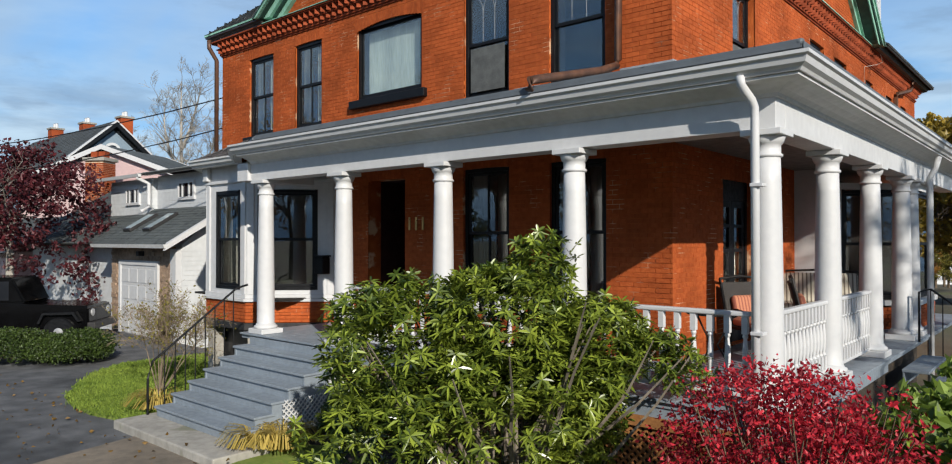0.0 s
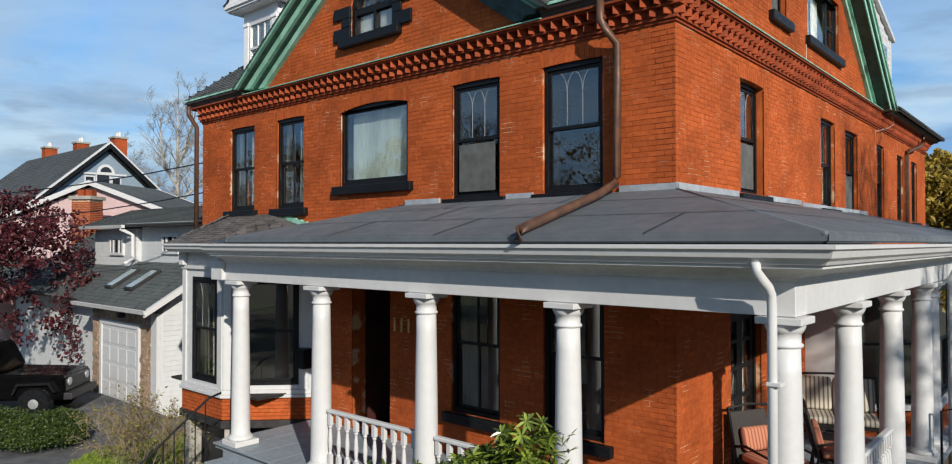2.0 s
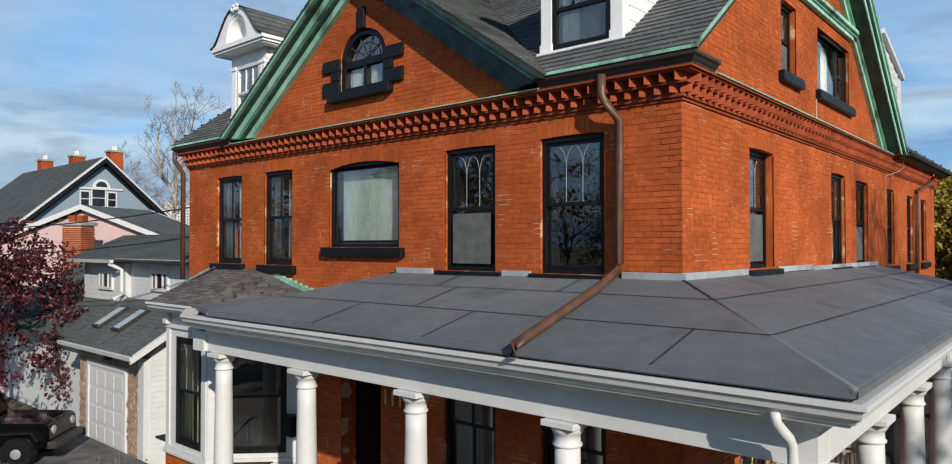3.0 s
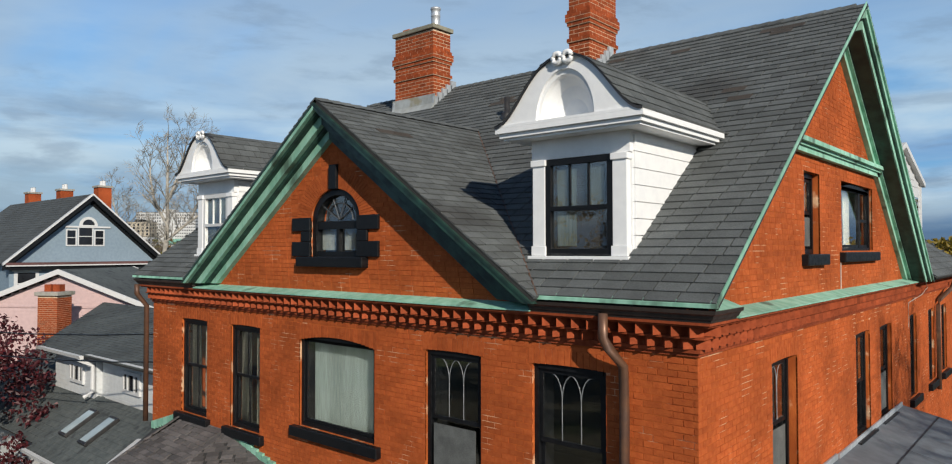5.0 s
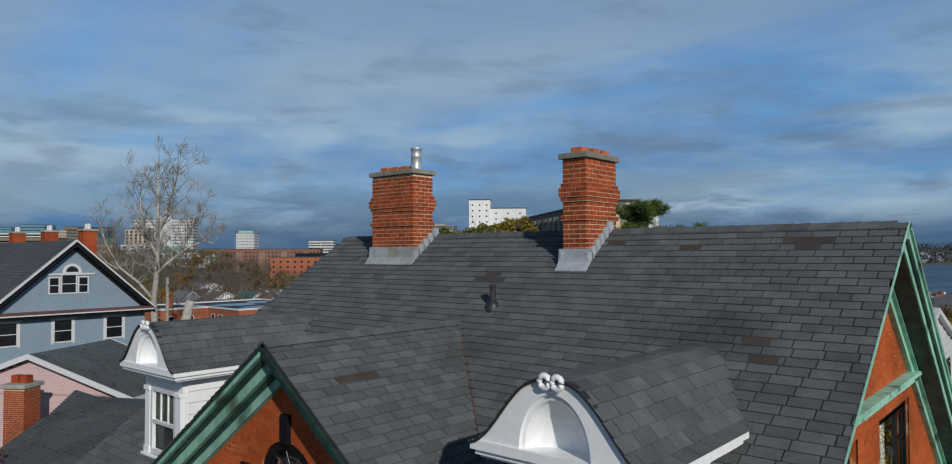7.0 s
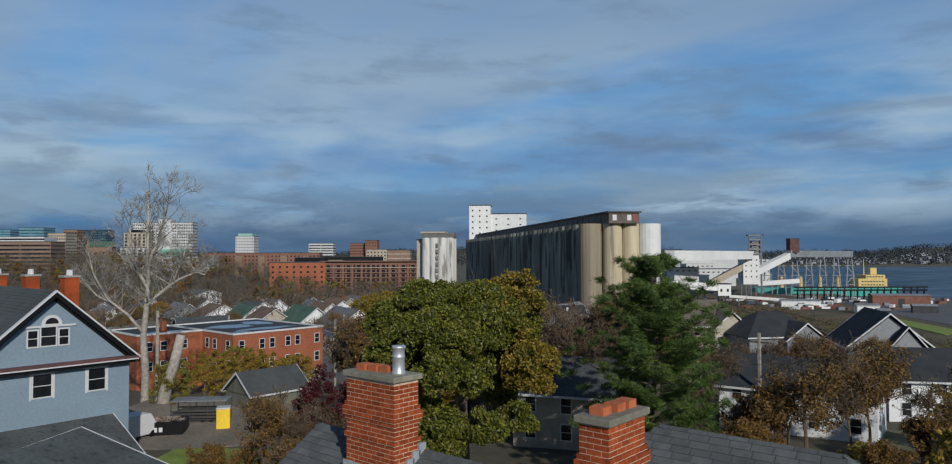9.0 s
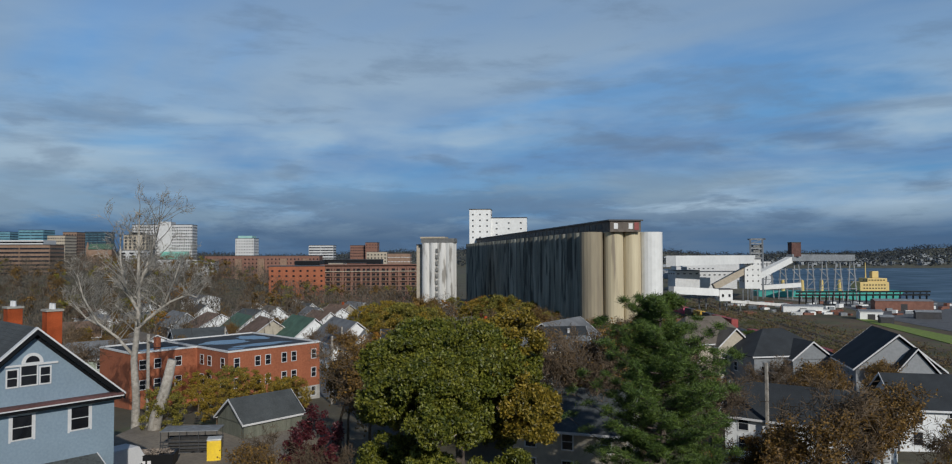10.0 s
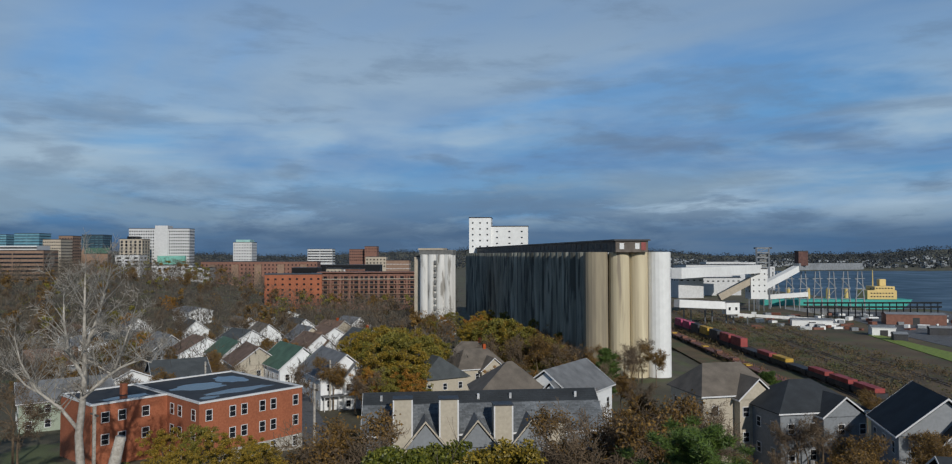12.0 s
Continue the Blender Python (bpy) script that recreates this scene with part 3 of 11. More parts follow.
def window(parent, m, u0, u1, z0, z1, style="gothic", sill=True, recess=0.045, drapes=True, frame_mat=None, depth_room=0.0):
    """A double-hung sash window in its opening, seen from outside: frame, two sashes, panes, bars, sill, curtains."""
    frame_mat = frame_mat or BLACK
    w, rise = u1 - u0, arch_rise(u1 - u0)
    y0, y1 = recess, recess + 0.09
    bm = bmesh.new()
    j = 0.055
    box(bm, u0, u0 + j, y0, y1, z0, z1, m)
    box(bm, u1 - j, u1, y0, y1, z0, z1, m)
    box(bm, u0 + j, u1 - j, y0, y1, z0, z0 + 0.06, m)
    head = [(u0 + j, z1 - 0.065), (u1 - j, z1 - 0.065)] + [(u1 - j - (w - 2 * j) * k / 8, z1 - rise * ((k - 4) / 4) ** 2) for k in range(9)]
    new_vs = prism(bm, head, y0 - 0.01, y1, "y")
    bmesh.ops.transform(bm, matrix=m, verts=new_vs)
    win = part("window", bm, frame_mat, parent)
    bm = bmesh.new()
    for p0, p1, q0, q1 in ((u0 + 0.001, u0 + 0.03, z0, z1), (u1 - 0.03, u1 - 0.001, z0, z1), (u0 + 0.03, u1 - 0.03, z0 + 0.001, z0 + 0.03), (u0 + 0.03, u1 - 0.03, z1 - 0.065, z1 - 0.04)):
        box(bm, p0, p1, y1 + 0.001, y1 + 0.24, q0, q1, m)
    part("lining", bm, frame_mat, win)
    a, b, lo, hi = u0 + j + 0.003, u1 - j - 0.003, z0 + 0.063, z1 - 0.068
    mid = (lo + hi) / 2 + (0.0 if style != "plain" else 0.0)
    if style == "picture":
        stages = [(lo, hi, y0 + 0.03)]
    else:
        stages = [(mid - 0.01, hi, y0 + 0.02), (lo, mid + 0.03, y0 + 0.05)]
    for k, (s0, s1, y) in enumerate(stages):
        bm = bmesh.new()
        r = 0.045
        box(bm, a, a + r, y, y + 0.03, s0, s1, m)
        box(bm, b - r, b, y, y + 0.03, s0, s1, m)
        box(bm, a + r, b - r, y, y + 0.03, s0, s0 + r, m)
        box(bm, a + r, b - r, y, y + 0.03, s1 - r, s1, m)
        if style == "gothic" and k == 0:
            bt = bmesh.new()
            tracery(bt, a + r, b - r, s0 + r, s1 - r, y + 0.012)
            bmesh.ops.transform(bt, matrix=m, verts=bt.verts)
            part("glazing_bar", bt, GLAZING_BAR, win)
        if style == "two" or style == "french":
            box(bm, (a + b) / 2 - 0.014, (a + b) / 2 + 0.014, y, y + 0.03, s0 + r, s1 - r, m)
        if style == "six" and k == 0:
            for q in (1, 2):
                x = a + (b - a) * q / 3
                box(bm, x - 0.012, x + 0.012, y, y + 0.03, s0 + r, s1 - r, m)
            box(bm, a + r, b - r, y + 0.001, y + 0.028, (s0 + s1) / 2 + 0.08, (s0 + s1) / 2 + 0.1, m)
        part("sash", bm, frame_mat, win)
        pane = part("pane", boxed(a + r - 0.004, b - r + 0.004, y + 0.012, y + 0.017, s0 + r - 0.004, s1 - r + 0.004, 0, m), GLASS, win)
        pane.visible_shadow = False
    if sill:
        bm = boxed(u0 - 0.13, u1 + 0.13, -0.09, y0 + 0.02, z0 - 0.15, z0 - 0.004, 0.012, m)
        part("sill", bm, frame_mat, win)
    if drapes:
        for side in (0, 1):
            bm = bmesh.new()
            x = a if side == 0 else b
            s = 1 if side == 0 else -1
            n = 14
            width = w * 0.33
            top, low = [], []
            for k in range(n):
                px, py = x + s * width * k / (n - 1), y1 + 0.05 + 0.025 * math.sin(k * 2.4 + side)
                top.append(bm.verts.new(m @ Vector((px, py, hi))))
                low.append(bm.verts.new(m @ Vector((px - s * 0.02 * math.sin(k), py + 0.01, lo))))
            for k in range(n - 1):
                bm.faces.new((low[k], low[k + 1], top[k + 1], top[k]))
            bmesh.ops.solidify(bm, geom=bm.faces[:], thickness=0.004)
            part("curtain", bm, CURTAIN, win, smooth=True)
    return win


for k, (a, b, c, d) in enumerate(FRONT_WINDOWS):
    win = window(HOUSE, FRONT, a, b, c, d, "picture" if k == 2 else "gothic" if k > 2 else "two", drapes=k in (0, 1))
    if k == 2:
        part("blind", boxed(a + 0.1, b - 0.035, 0.22, 0.235, c + 0.03, d - 0.09), BLIND, win, "pale green ribbed blind behind the glass")
    if k == 3:
        part("screen", boxed(a + 0.115, b - 0.115, 0.036, 0.041, c + 0.1, (c + d) / 2 - 0.06), surf("insect_screen", (0.105, 0.11, 0.105), (0.085, 0.088, 0.085), 90, 0.8), win, "grey insect screen over the lower sash")
for a, b, c, d in LOWER_WINDOWS:
    window(HOUSE, FRONT, a, b, c, d, "two")
for k, (a, b, c, d) in enumerate(SIDE_WINDOWS):
    win = window(HOUSE, SIDE, a, b, c, d, "gothic" if k == 0 else "two", drapes=k in (1, 3), recess=(0.11, 0.07, 0.07, 0.055, 0.055, 0.055)[k])
    if k in (0, 2):
        part("screen", boxed(a + 0.1, b - 0.1, (0.125, 0, 0.085)[k], (0.131, 0, 0.091)[k], c + 0.1, (c + d) / 2 - 0.06, 0, SIDE), bpy.data.materials["insect_screen"], win, "grey insect screen over the lower sash")
for k, (a, b, c, d) in enumerate(GABLE_WINDOWS):
    win = window(HOUSE, SIDE, a, b, c, d, "gothic" if k == 0 else "picture", drapes=False, recess=(0.09, 0.045)[k])
    if k == 0:
        part("screen", boxed(a + 0.1, b - 0.1, 0.105, 0.111, c + 0.1, (c + d) / 2 - 0.05, 0, SIDE), bpy.data.materials["insect_screen"], win, "grey insect screen over the lower sash")
    else:
        part("curtain", boxed(6.02, 6.4, 0.2, 0.21, c + 0.05, d - 0.1, 0, SIDE), CURTAIN, win, "white drawn curtain behind the glass")
        part("blind", boxed(a + 0.12, 6.0, 0.24, 0.25, c + 0.05, d - 0.1, 0, SIDE), BLIND, win)
        part("mullion", boxed(6.44, 6.53, 0.065, 0.125, c + 0.06, d - 0.07, 0, SIDE), BLACK, win)
        part("meeting_rail", boxed(6.531, b - 0.06, 0.07, 0.12, 8.3, 8.345, 0, SIDE), BLACK, win)

# cables clipped to the side wall
for pts in ([(0.008, 5.0, 7.68), (0.008, 4.99, 7.275), (0.16, 4.99, 7.22)], [(0.2, 10.2, 7.235), (0.2, 10.8, 7.2), (0.19, 11.1, 7.06), (0.15, 10.7, 6.93), (0.008, 10.1, 6.79), (0.008, 10.08, 6.3)]):
    bm = bmesh.new()
    tube(bm, pts, 0.008, 6)
    part("cable", bm, surf("old_cable", (0.5, 0.42, 0.36), (0.4, 0.33, 0.28), 20, 0.7) if "old_cable" not in bpy.data.materials else bpy.data.materials["old_cable"], HOUSE, "thin pale cable on the brick")

# French door to the side porch
bm = bmesh.new()
fa, fb, fc, fd = FRENCH
for u0, u1, z0, z1 in ((fa, fa + 0.07, fc, fd), (fb - 0.07, fb, fc, fd), (fa + 0.07, fb - 0.07, fd - 0.3, fd)):
    box(bm, u0, u1, 0.08, 0.2, z0, z1, SIDE)
french = part("door", bm, BLACK, HOUSE, "black glazed double door to the porch")
for u0, u1 in ((fa + 0.073, (fa + fb) / 2 - 0.003), ((fa + fb) / 2 + 0.003, fb - 0.073)):
    bm = bmesh.new()
    box(bm, u0, u0 + 0.1, 0.1, 0.15, fc + 0.01, fd - 0.303, SIDE)
    box(bm, u1 - 0.1, u1, 0.1, 0.15, fc + 0.01, fd - 0.303, SIDE)
    for z0, z1 in ((fc + 0.01, fc + 0.55), (fc + 0.95, fc + 1.0), (fc + 1.35, fc + 1.4), (fc + 1.72, fc + 1.77), (fd - 0.4, fd - 0.303)):
        box(bm, u0 + 0.1, u1 - 0.1, 0.1, 0.15, z0, z1, SIDE)
    leaf = part("door_leaf", bm, BLACK, french)
    part("pane", boxed(u0 + 0.1, u1 - 0.1, 0.122, 0.128, fc + 0.55, fd - 0.4, 0, SIDE), GLASS, french).visible_shadow = False
    part("curtain", boxed(u0 + 0.12, u1 - 0.12, 0.2, 0.21, fc + 0.5, fd - 0.42, 0, SIDE), CURTAIN, french)

# arched gable window with black stone dressings
# Grey for sheets that imitate the grey-white reflection in the lower panes.
PANE_SHEEN = surf("pane_sheen_grey", (0.22, 0.235, 0.225), (0.17, 0.18, 0.175), 8, 0.9, stretch=(5, 5, 0.3))
ax, az, ar = ARCH
bm = bmesh.new()
prism(bm, [(ax + r * math.cos(t), az + 0.8 * r * math.sin(t)) for r, ts in ((0.93, np.linspace(0, math.pi, 25)), (ar, np.linspace(math.pi, 0, 25))) for t in ts], 0.008, 0.27)
arch_ring = part("arch_backing", bm, MORTAR, gable_front)
bm = bmesh.new()
for k in range(42):
    t0, t1 = math.pi * (k + 0.06) / 42, math.pi * (k + 0.94) / 42
    prism(bm, [(ax + r * math.cos(t), az + 0.8 * r * math.sin(t)) for r, t in ((ar, t0), (0.9, t0), (0.9, t1), (ar, t1))], -0.002, 0.03)
part("arch_bricks", bm, BRICK, arch_ring, kind="stuff")
bm = bmesh.new()
outer = [(ax + (ar + 0.012) * math.cos(t), az + 0.8 * (ar + 0.012) * math.sin(t)) for t in np.linspace(0, math.pi, 17)]
inner = [(ax + (ar - 0.11) * math.cos(t), az + 0.8 * (ar - 0.11) * math.sin(t)) for t in np.linspace(math.pi, 0, 17)]
prism(bm, outer + inner, 0.03, 0.16)
box(bm, ax - ar - 0.012, ax - ar + 0.09, 0.03, 0.16, 7.74, az)
box(bm, ax + ar - 0.09, ax + ar + 0.012, 0.03, 0.16, 7.74, az)
box(bm, ax - ar + 0.09, ax + ar - 0.09, 0.05, 0.15, 8.16, 8.27)
box(bm, ax - ar + 0.09, ax + ar - 0.09, 0.04, 0.14, 7.74, 7.84)
box(bm, ax - 0.02, ax + 0.03, 0.05, 0.13, 7.84, 8.16)
arch_win = part("window", bm, BLACK, HOUSE, "arched black window with fan light")
bm = bmesh.new()
for t in (35, 70, 110, 145):
    tube(bm, [(ax, 0.085, az + 0.0), (ax + 0.48 * math.cos(radians(t)), 0.085, az + 0.38 * math.sin(radians(t)))], 0.008, 6)
tube(bm, [(ax + 0.3 * math.cos(t), 0.085, az + 0.24 * math.sin(t)) for t in np.linspace(0, math.pi, 13)], 0.008, 6)
part("glazing_bar", bm, surf("dull_lead_bars", (0.05, 0.052, 0.055), (0.035, 0.037, 0.04), 20, 0.5), arch_win)
bm = bmesh.new()
prism(bm, [(ax - ar + 0.09, 7.84), (ax + ar - 0.09, 7.84)] + [(ax + (ar - 0.055) * math.cos(t), az + 0.8 * (ar - 0.055) * math.sin(t)) for t in np.linspace(0, math.pi, 17)], 0.102, 0.107)
part("pane", bm, GLASS, arch_win).visible_shadow = False
# added grey sheets in place of the panes' reflection
part("blind", boxed(ax - 0.44, ax - 0.03, 0.13, 0.135, 7.86, 8.16), PANE_SHEEN, arch_win)
part("blind", boxed(ax + 0.05, ax + 0.44, 0.15, 0.155, 7.86, 8.16), PANE_SHEEN, arch_win)
# dark sheet in place of the unlit attic behind the glass
part("room_shade", boxed(ax - 0.6, ax + 0.6, 0.27, 0.28, 7.7, 8.9), UNLIT_ROOM, arch_win)
part("sill", boxed(-6.1, -4.6, -0.12, 0.05, 7.62, 7.765, 0.015), BLACK, arch_win, "black stone sill")
part("keystone", boxed(ax - 0.085, ax + 0.085, -0.05, 0.02, az + ar * 0.8 - 0.01, az + ar * 0.8 + 0.34, 0.01), BLACK, arch_win)
for s in (-1, 1):
    for z0, z1, reach in ((7.77, 7.98, 0.42), (7.984, 8.135, 0.19), (8.139, 8.335, 0.42)):
        u0, u1 = sorted((ax + s * (ar - 0.02), ax + s * (ar + reach)))
        part("stone_block", boxed(u0, u1, -0.045, -0.004, z0, z1, 0.008), BLACK, arch_win)


# ---------------------------------------------------------------- roofs
def roof_plane(name, corners, parent, material, single=None, near=0, row=0.136, tab=0.325, thick=0.026, gaps=None, seed=7, label="", under=0.06, worn=(), jitter=0.0):
    """A roof slope with its shingles, laid on a level-edged polygon whose first two corners are the eave."""
    pts = [Vector(c) for c in corners]
    u = (pts[1] - pts[0]).normalized()
    n = Vector((0, 0, 0))
    for i, p in enumerate(pts):
        n += (p - pts[0]).cross(pts[(i + 1) % len(pts)] - pts[0])
    n = n.normalized()
    if n.z < 0:
        n = -n
    v = n.cross(u).normalized()
    if v.z < 0:
        v = -v
    flat = [((p - pts[0]).dot(u), (p - pts[0]).dot(v)) for p in pts]
    bm = bmesh.new()
    top = [bm.verts.new(p) for p in pts]
    low = [bm.verts.new(p - n * under) for p in pts]
    bm.faces.new(top)
    bm.faces.new(low[::-1])
    for i in range(len(pts)):
        k = (i + 1) % len(pts)
        bm.faces.new((top[i], low[i], low[k], top[k]))
    bmesh.ops.recalc_face_normals(bm, faces=bm.faces[:])
    roof = part(name, bm, UNDERLAY, parent, label)
    rng = random.Random(seed)
    rects, z, k = [], 0.0, 0
    vmax = max(b for a, b in flat)
    while z < vmax - 0.02:
        mid = min(z + row / 2, vmax - 0.01)
        xs = []
        for (a0, b0), (a1, b1) in zip(flat, flat[1:] + flat[:1]):
            if (b0 - mid) * (b1 - mid) < 0:
                xs.append(a0 + (a1 - a0) * (mid - b0) / (b1 - b0))
        xs.sort()
        spans = list(zip(xs[::2], xs[1::2]))
        if gaps:
            spans = cut(spans, gaps(pts[0] + v * mid, u))
        for a, b in spans:
            x = a - tab * ((k % 2) * 0.5 + 0.06 * rng.random())
            while x < b:
                lo, hi = max(x, a), min(x + tab - 0.016, b)
                if hi - lo > 0.02:
                    rects.append((lo, hi, z - 0.006 - jitter * rng.random(), min(z + row + 0.004, vmax), rng.uniform(-0.001, 0.0025) + jitter * 0.1 * rng.random()))
                x += tab * (1 + (rng.uniform(-0.25, 0.25) if jitter else 0))
        z += row
        k += 1
    if near and single:
        mid_u = (flat[0][0] + flat[1][0]) / 2
        rects.sort(key=lambda r: (r[0] - near) ** 2 * 0.5 + (r[2] - 1.2) ** 2)
        lone_pieces("shingle", rects[:300], pts[0], u, v, n, thick * 0.35, single, roof, thick * 0.65, -0.01)
        rects = rects[300:]
    if rects:
        part("shingles", pieces("shingles", rects, pts[0], u, v, n, -0.01, thick * 0.35, thick * 0.65), material, roof, kind="stuff")
    for x, up, count in worn:
        near_row = round(up / row) * row
        for q in range(count):
            a = x + q * tab * 0.985
            bmw = pieces("worn_shingle", [(a, a + tab - 0.014, near_row + 0.002, near_row + row - 0.012)], pts[0], u, v, n, -0.002, thick + 0.002)
            part("worn_shingle", bmw, SHINGLE_WORN, roof)
    return roof


X0, X1 = -11.25, 0.42
main_roof = roof_plane("roof", [(X0, EAVE_Y, EAVE_Z), (-9.06, EAVE_Y, EAVE_Z), (PEAK_X, EAVE_Y + (PEAK_Z - EAVE_Z) / PITCH, PEAK_Z), (-1.64, EAVE_Y, EAVE_Z), (X1 - 0.14, EAVE_Y, EAVE_Z), (X1 - 0.02, RIDGE_Y, RIDGE_Z), (-10.35, RIDGE_Y, RIDGE_Z)], HOUSE, SHINGLE, SHINGLE_ONE, near=10.3, seed=11, label="dark grey asphalt shingle roof with worn patches", worn=((10.27, 6.09, 2), (10.45, 5.95, 1), (7.65, 6.18, 1), (8.88, 5.92, 1), (10.27, 4.28, 1), (10.42, 3.92, 1), (5.55, 5.17, 2), (5.72, 5.31, 1)))
roof_plane("roof", [(X1, 10.14, EAVE_Z), (X0, 10.14, EAVE_Z), (-10.35, RIDGE_Y, RIDGE_Z), (X1, RIDGE_Y, RIDGE_Z)], HOUSE, SHINGLE, seed=12)
roof_plane("roof", [(X0, 10.14, EAVE_Z), (X0, EAVE_Y, EAVE_Z), (-10.35, RIDGE_Y, RIDGE_Z)], HOUSE, SHINGLE, seed=13)
# ridge caps
def ridge_caps(a, b, parent, material, step=0.2, drop=0.07, half=0.13):
    a, b = Vector(a), Vector(b)
    way = (b - a).normalized()
    side = way.cross(Vector((0, 0, 1))).normalized()
    n = int((b - a).length / step)
    bm = bmesh.new()
    for i in range(n):
        p, q = a + way * (i * step), a + way * ((i + 1.12) * step)
        lift, lift2 = Vector((0, 0, 0.022)), Vector((0, 0, 0.034))
        dn = Vector((0, 0, -drop))
        ring = [[p + side * half + dn + lift, p + lift, p - side * half + dn + lift], [q + side * half + dn + lift2, q + lift2, q - side * half + dn + lift2]]
        vs = [[bm.verts.new(c) for c in r] for r in ring]
        bm.faces.new((vs[0][0], vs[0][1], vs[1][1], vs[1][0]))
        bm.faces.new((vs[0][1], vs[0][2], vs[1][2], vs[1][1]))
        bm.faces.new((vs[1][0], vs[1][1], bm.verts.new(q)))
    part("ridge_cap", bm, material, parent, kind="stuff")


ridge_caps((-10.35, RIDGE_Y, RIDGE_Z), (X1, RIDGE_Y, RIDGE_Z), main_roof, SHINGLE, drop=0.09)

# front gable roof
yb = EAVE_Y + (PEAK_Z - EAVE_Z) / PITCH
zl = 7.36
half = (PEAK_Z - zl) / SLOPE
gy = -0.33
ye = EAVE_Y + (zl - EAVE_Z) / PITCH
gable_roof = roof_plane("gable_roof", [(PEAK_X + half, gy, zl), (PEAK_X + half, ye + 0.02, zl), (PEAK_X, yb, PEAK_Z), (PEAK_X, gy, PEAK_Z)], HOUSE, SHINGLE, SHINGLE_ONE, near=0.5, seed=14, label="shingled roof of the front gable", worn=((0.56, 3.66, 2),))
roof_plane("gable_roof", [(PEAK_X - half, ye + 0.02, zl), (PEAK_X - half, gy, zl), (PEAK_X, gy, PEAK_Z), (PEAK_X, yb, PEAK_Z)], HOUSE, SHINGLE, seed=15)
ridge_caps((PEAK_X, gy, PEAK_Z), (PEAK_X, yb + 0.1, PEAK_Z), gable_roof, SHINGLE)
for s in (-1, 1):
    bm = bmesh.new()
    tube(bm, [(PEAK_X + s * half, ye, zl + 0.02), (PEAK_X, yb, PEAK_Z + 0.02)], 0.012, 6)
    part("valley_strip", bm, COPPER_BROWN, gable_roof)


def rake(parent, centre, top, slope, base, off0, off1, lo, hi, axis, material, side, label=""):
    """One board of a gable's sloping edge."""
    d0, d1 = (top - off0 - base) / slope, (top - off1 - base) / slope
    bm = bmesh.new()
    prism(bm, [(centre + side * d0, base), (centre, top - off0), (centre, top - off1), (centre + side * d1, base)], lo, hi, axis)
    return part("rake_board", bm, material, parent, label)


# Dark copper with green flecks; it also fills moulding gaps in place of shade.
DARK_COPPER = surf("dark_copper_and_shade", (0.016, 0.05, 0.037), (0.008, 0.02, 0.016), 6, 0.5, 0.15, patches=0.35, c3=(0.06, 0.15, 0.11), c3_lo=0.68, c3_scale=3.0)
for s in (-1, 1):
    for off0, off1, out, mat in ((0.055, 0.09, -0.37, DARK_COPPER), (0.091, 0.15, -0.36, COPPER_GREEN), (0.152, 0.2, -0.30, DARK_COPPER), (0.202, 0.34, -0.22, COPPER_GREEN), (0.342, 0.40, -0.15, DARK_COPPER), (0.402, 0.53, -0.09, COPPER_GREEN)):
        # the right-hand boards are all dark copper
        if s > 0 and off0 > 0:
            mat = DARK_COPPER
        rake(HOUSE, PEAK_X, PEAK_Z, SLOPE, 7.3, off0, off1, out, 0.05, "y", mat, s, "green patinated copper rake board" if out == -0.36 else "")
    # the dark bands here put the shadow of the gaps into the colour
    for off0, off1, out, mat in ((0.05, 0.09, 0.43, COPPER_GREEN), (0.093, 0.2, 0.40, COPPER_GREEN), (0.203, 0.235, 0.375, DARK_COPPER), (0.238, 0.36, 0.35, COPPER_GREEN), (0.362, 0.375, 0.33, DARK_COPPER), (0.378, 0.42, 0.12, COPPER_GREEN), (0.423, 0.54, 0.07, COPPER_GREEN)):
        if s > 0:
            rake(HOUSE, RIDGE_Y, RIDGE_Z, PITCH, 7.22, off0, off1, -0.05, out, "x", mat, s)
# copper ledges at the foot of the gables and the string course
def ledge(u0, u1, m, label):
    bm = bmesh.new()
    vs = prism(bm, [(-0.225, 7.208), (-0.225, 7.222), (0.01, 7.285), (0.01, 7.208)], u0, u1, "x")
    bmesh.ops.transform(bm, matrix=m, verts=vs)
    part("copper_ledge", bm, COPPER_GREEN, HOUSE, label)


ledge(-8.95, -1.75, FRONT, "pale green copper ledge")
ledge(0.45, 10.0, SIDE, "pale green copper ledge")
bm = bmesh.new()
for o, z0, z1 in ((0.07, 9.08, 9.15), (0.10, 9.152, 9.19), (0.15, 9.192, 9.25)):
    box(bm, 0.0, o, 2.3, 8.1, z0, z1)
part("string_course", bm, COPPER_GREEN, HOUSE, "green copper band across the side gable")

# dark eaves gutters
GUTTER = [(0.0, 0.0), (0.05, -0.02), (0.13, -0.01), (0.16, 0.05), (0.17, 0.08), (0.15, 0.085), (0.13, 0.03), (0.05, 0.03), (0.0, 0.09)]
BRONZE = surf("dark_bronze_gutter", (0.040, 0.028, 0.023), (0.026, 0.019, 0.017), 10, 0.45, 0.08, 30, patches=0.35)
BOX_GUTTER = [(0.0, 0.0), (0.1, 0.0), (0.105, 0.022), (0.122, 0.03), (0.142, 0.066), (0.15, 0.072), (0.168, 0.08), (0.172, 0.112), (0.16, 0.114), (0.152, 0.09), (0.0, 0.09)]
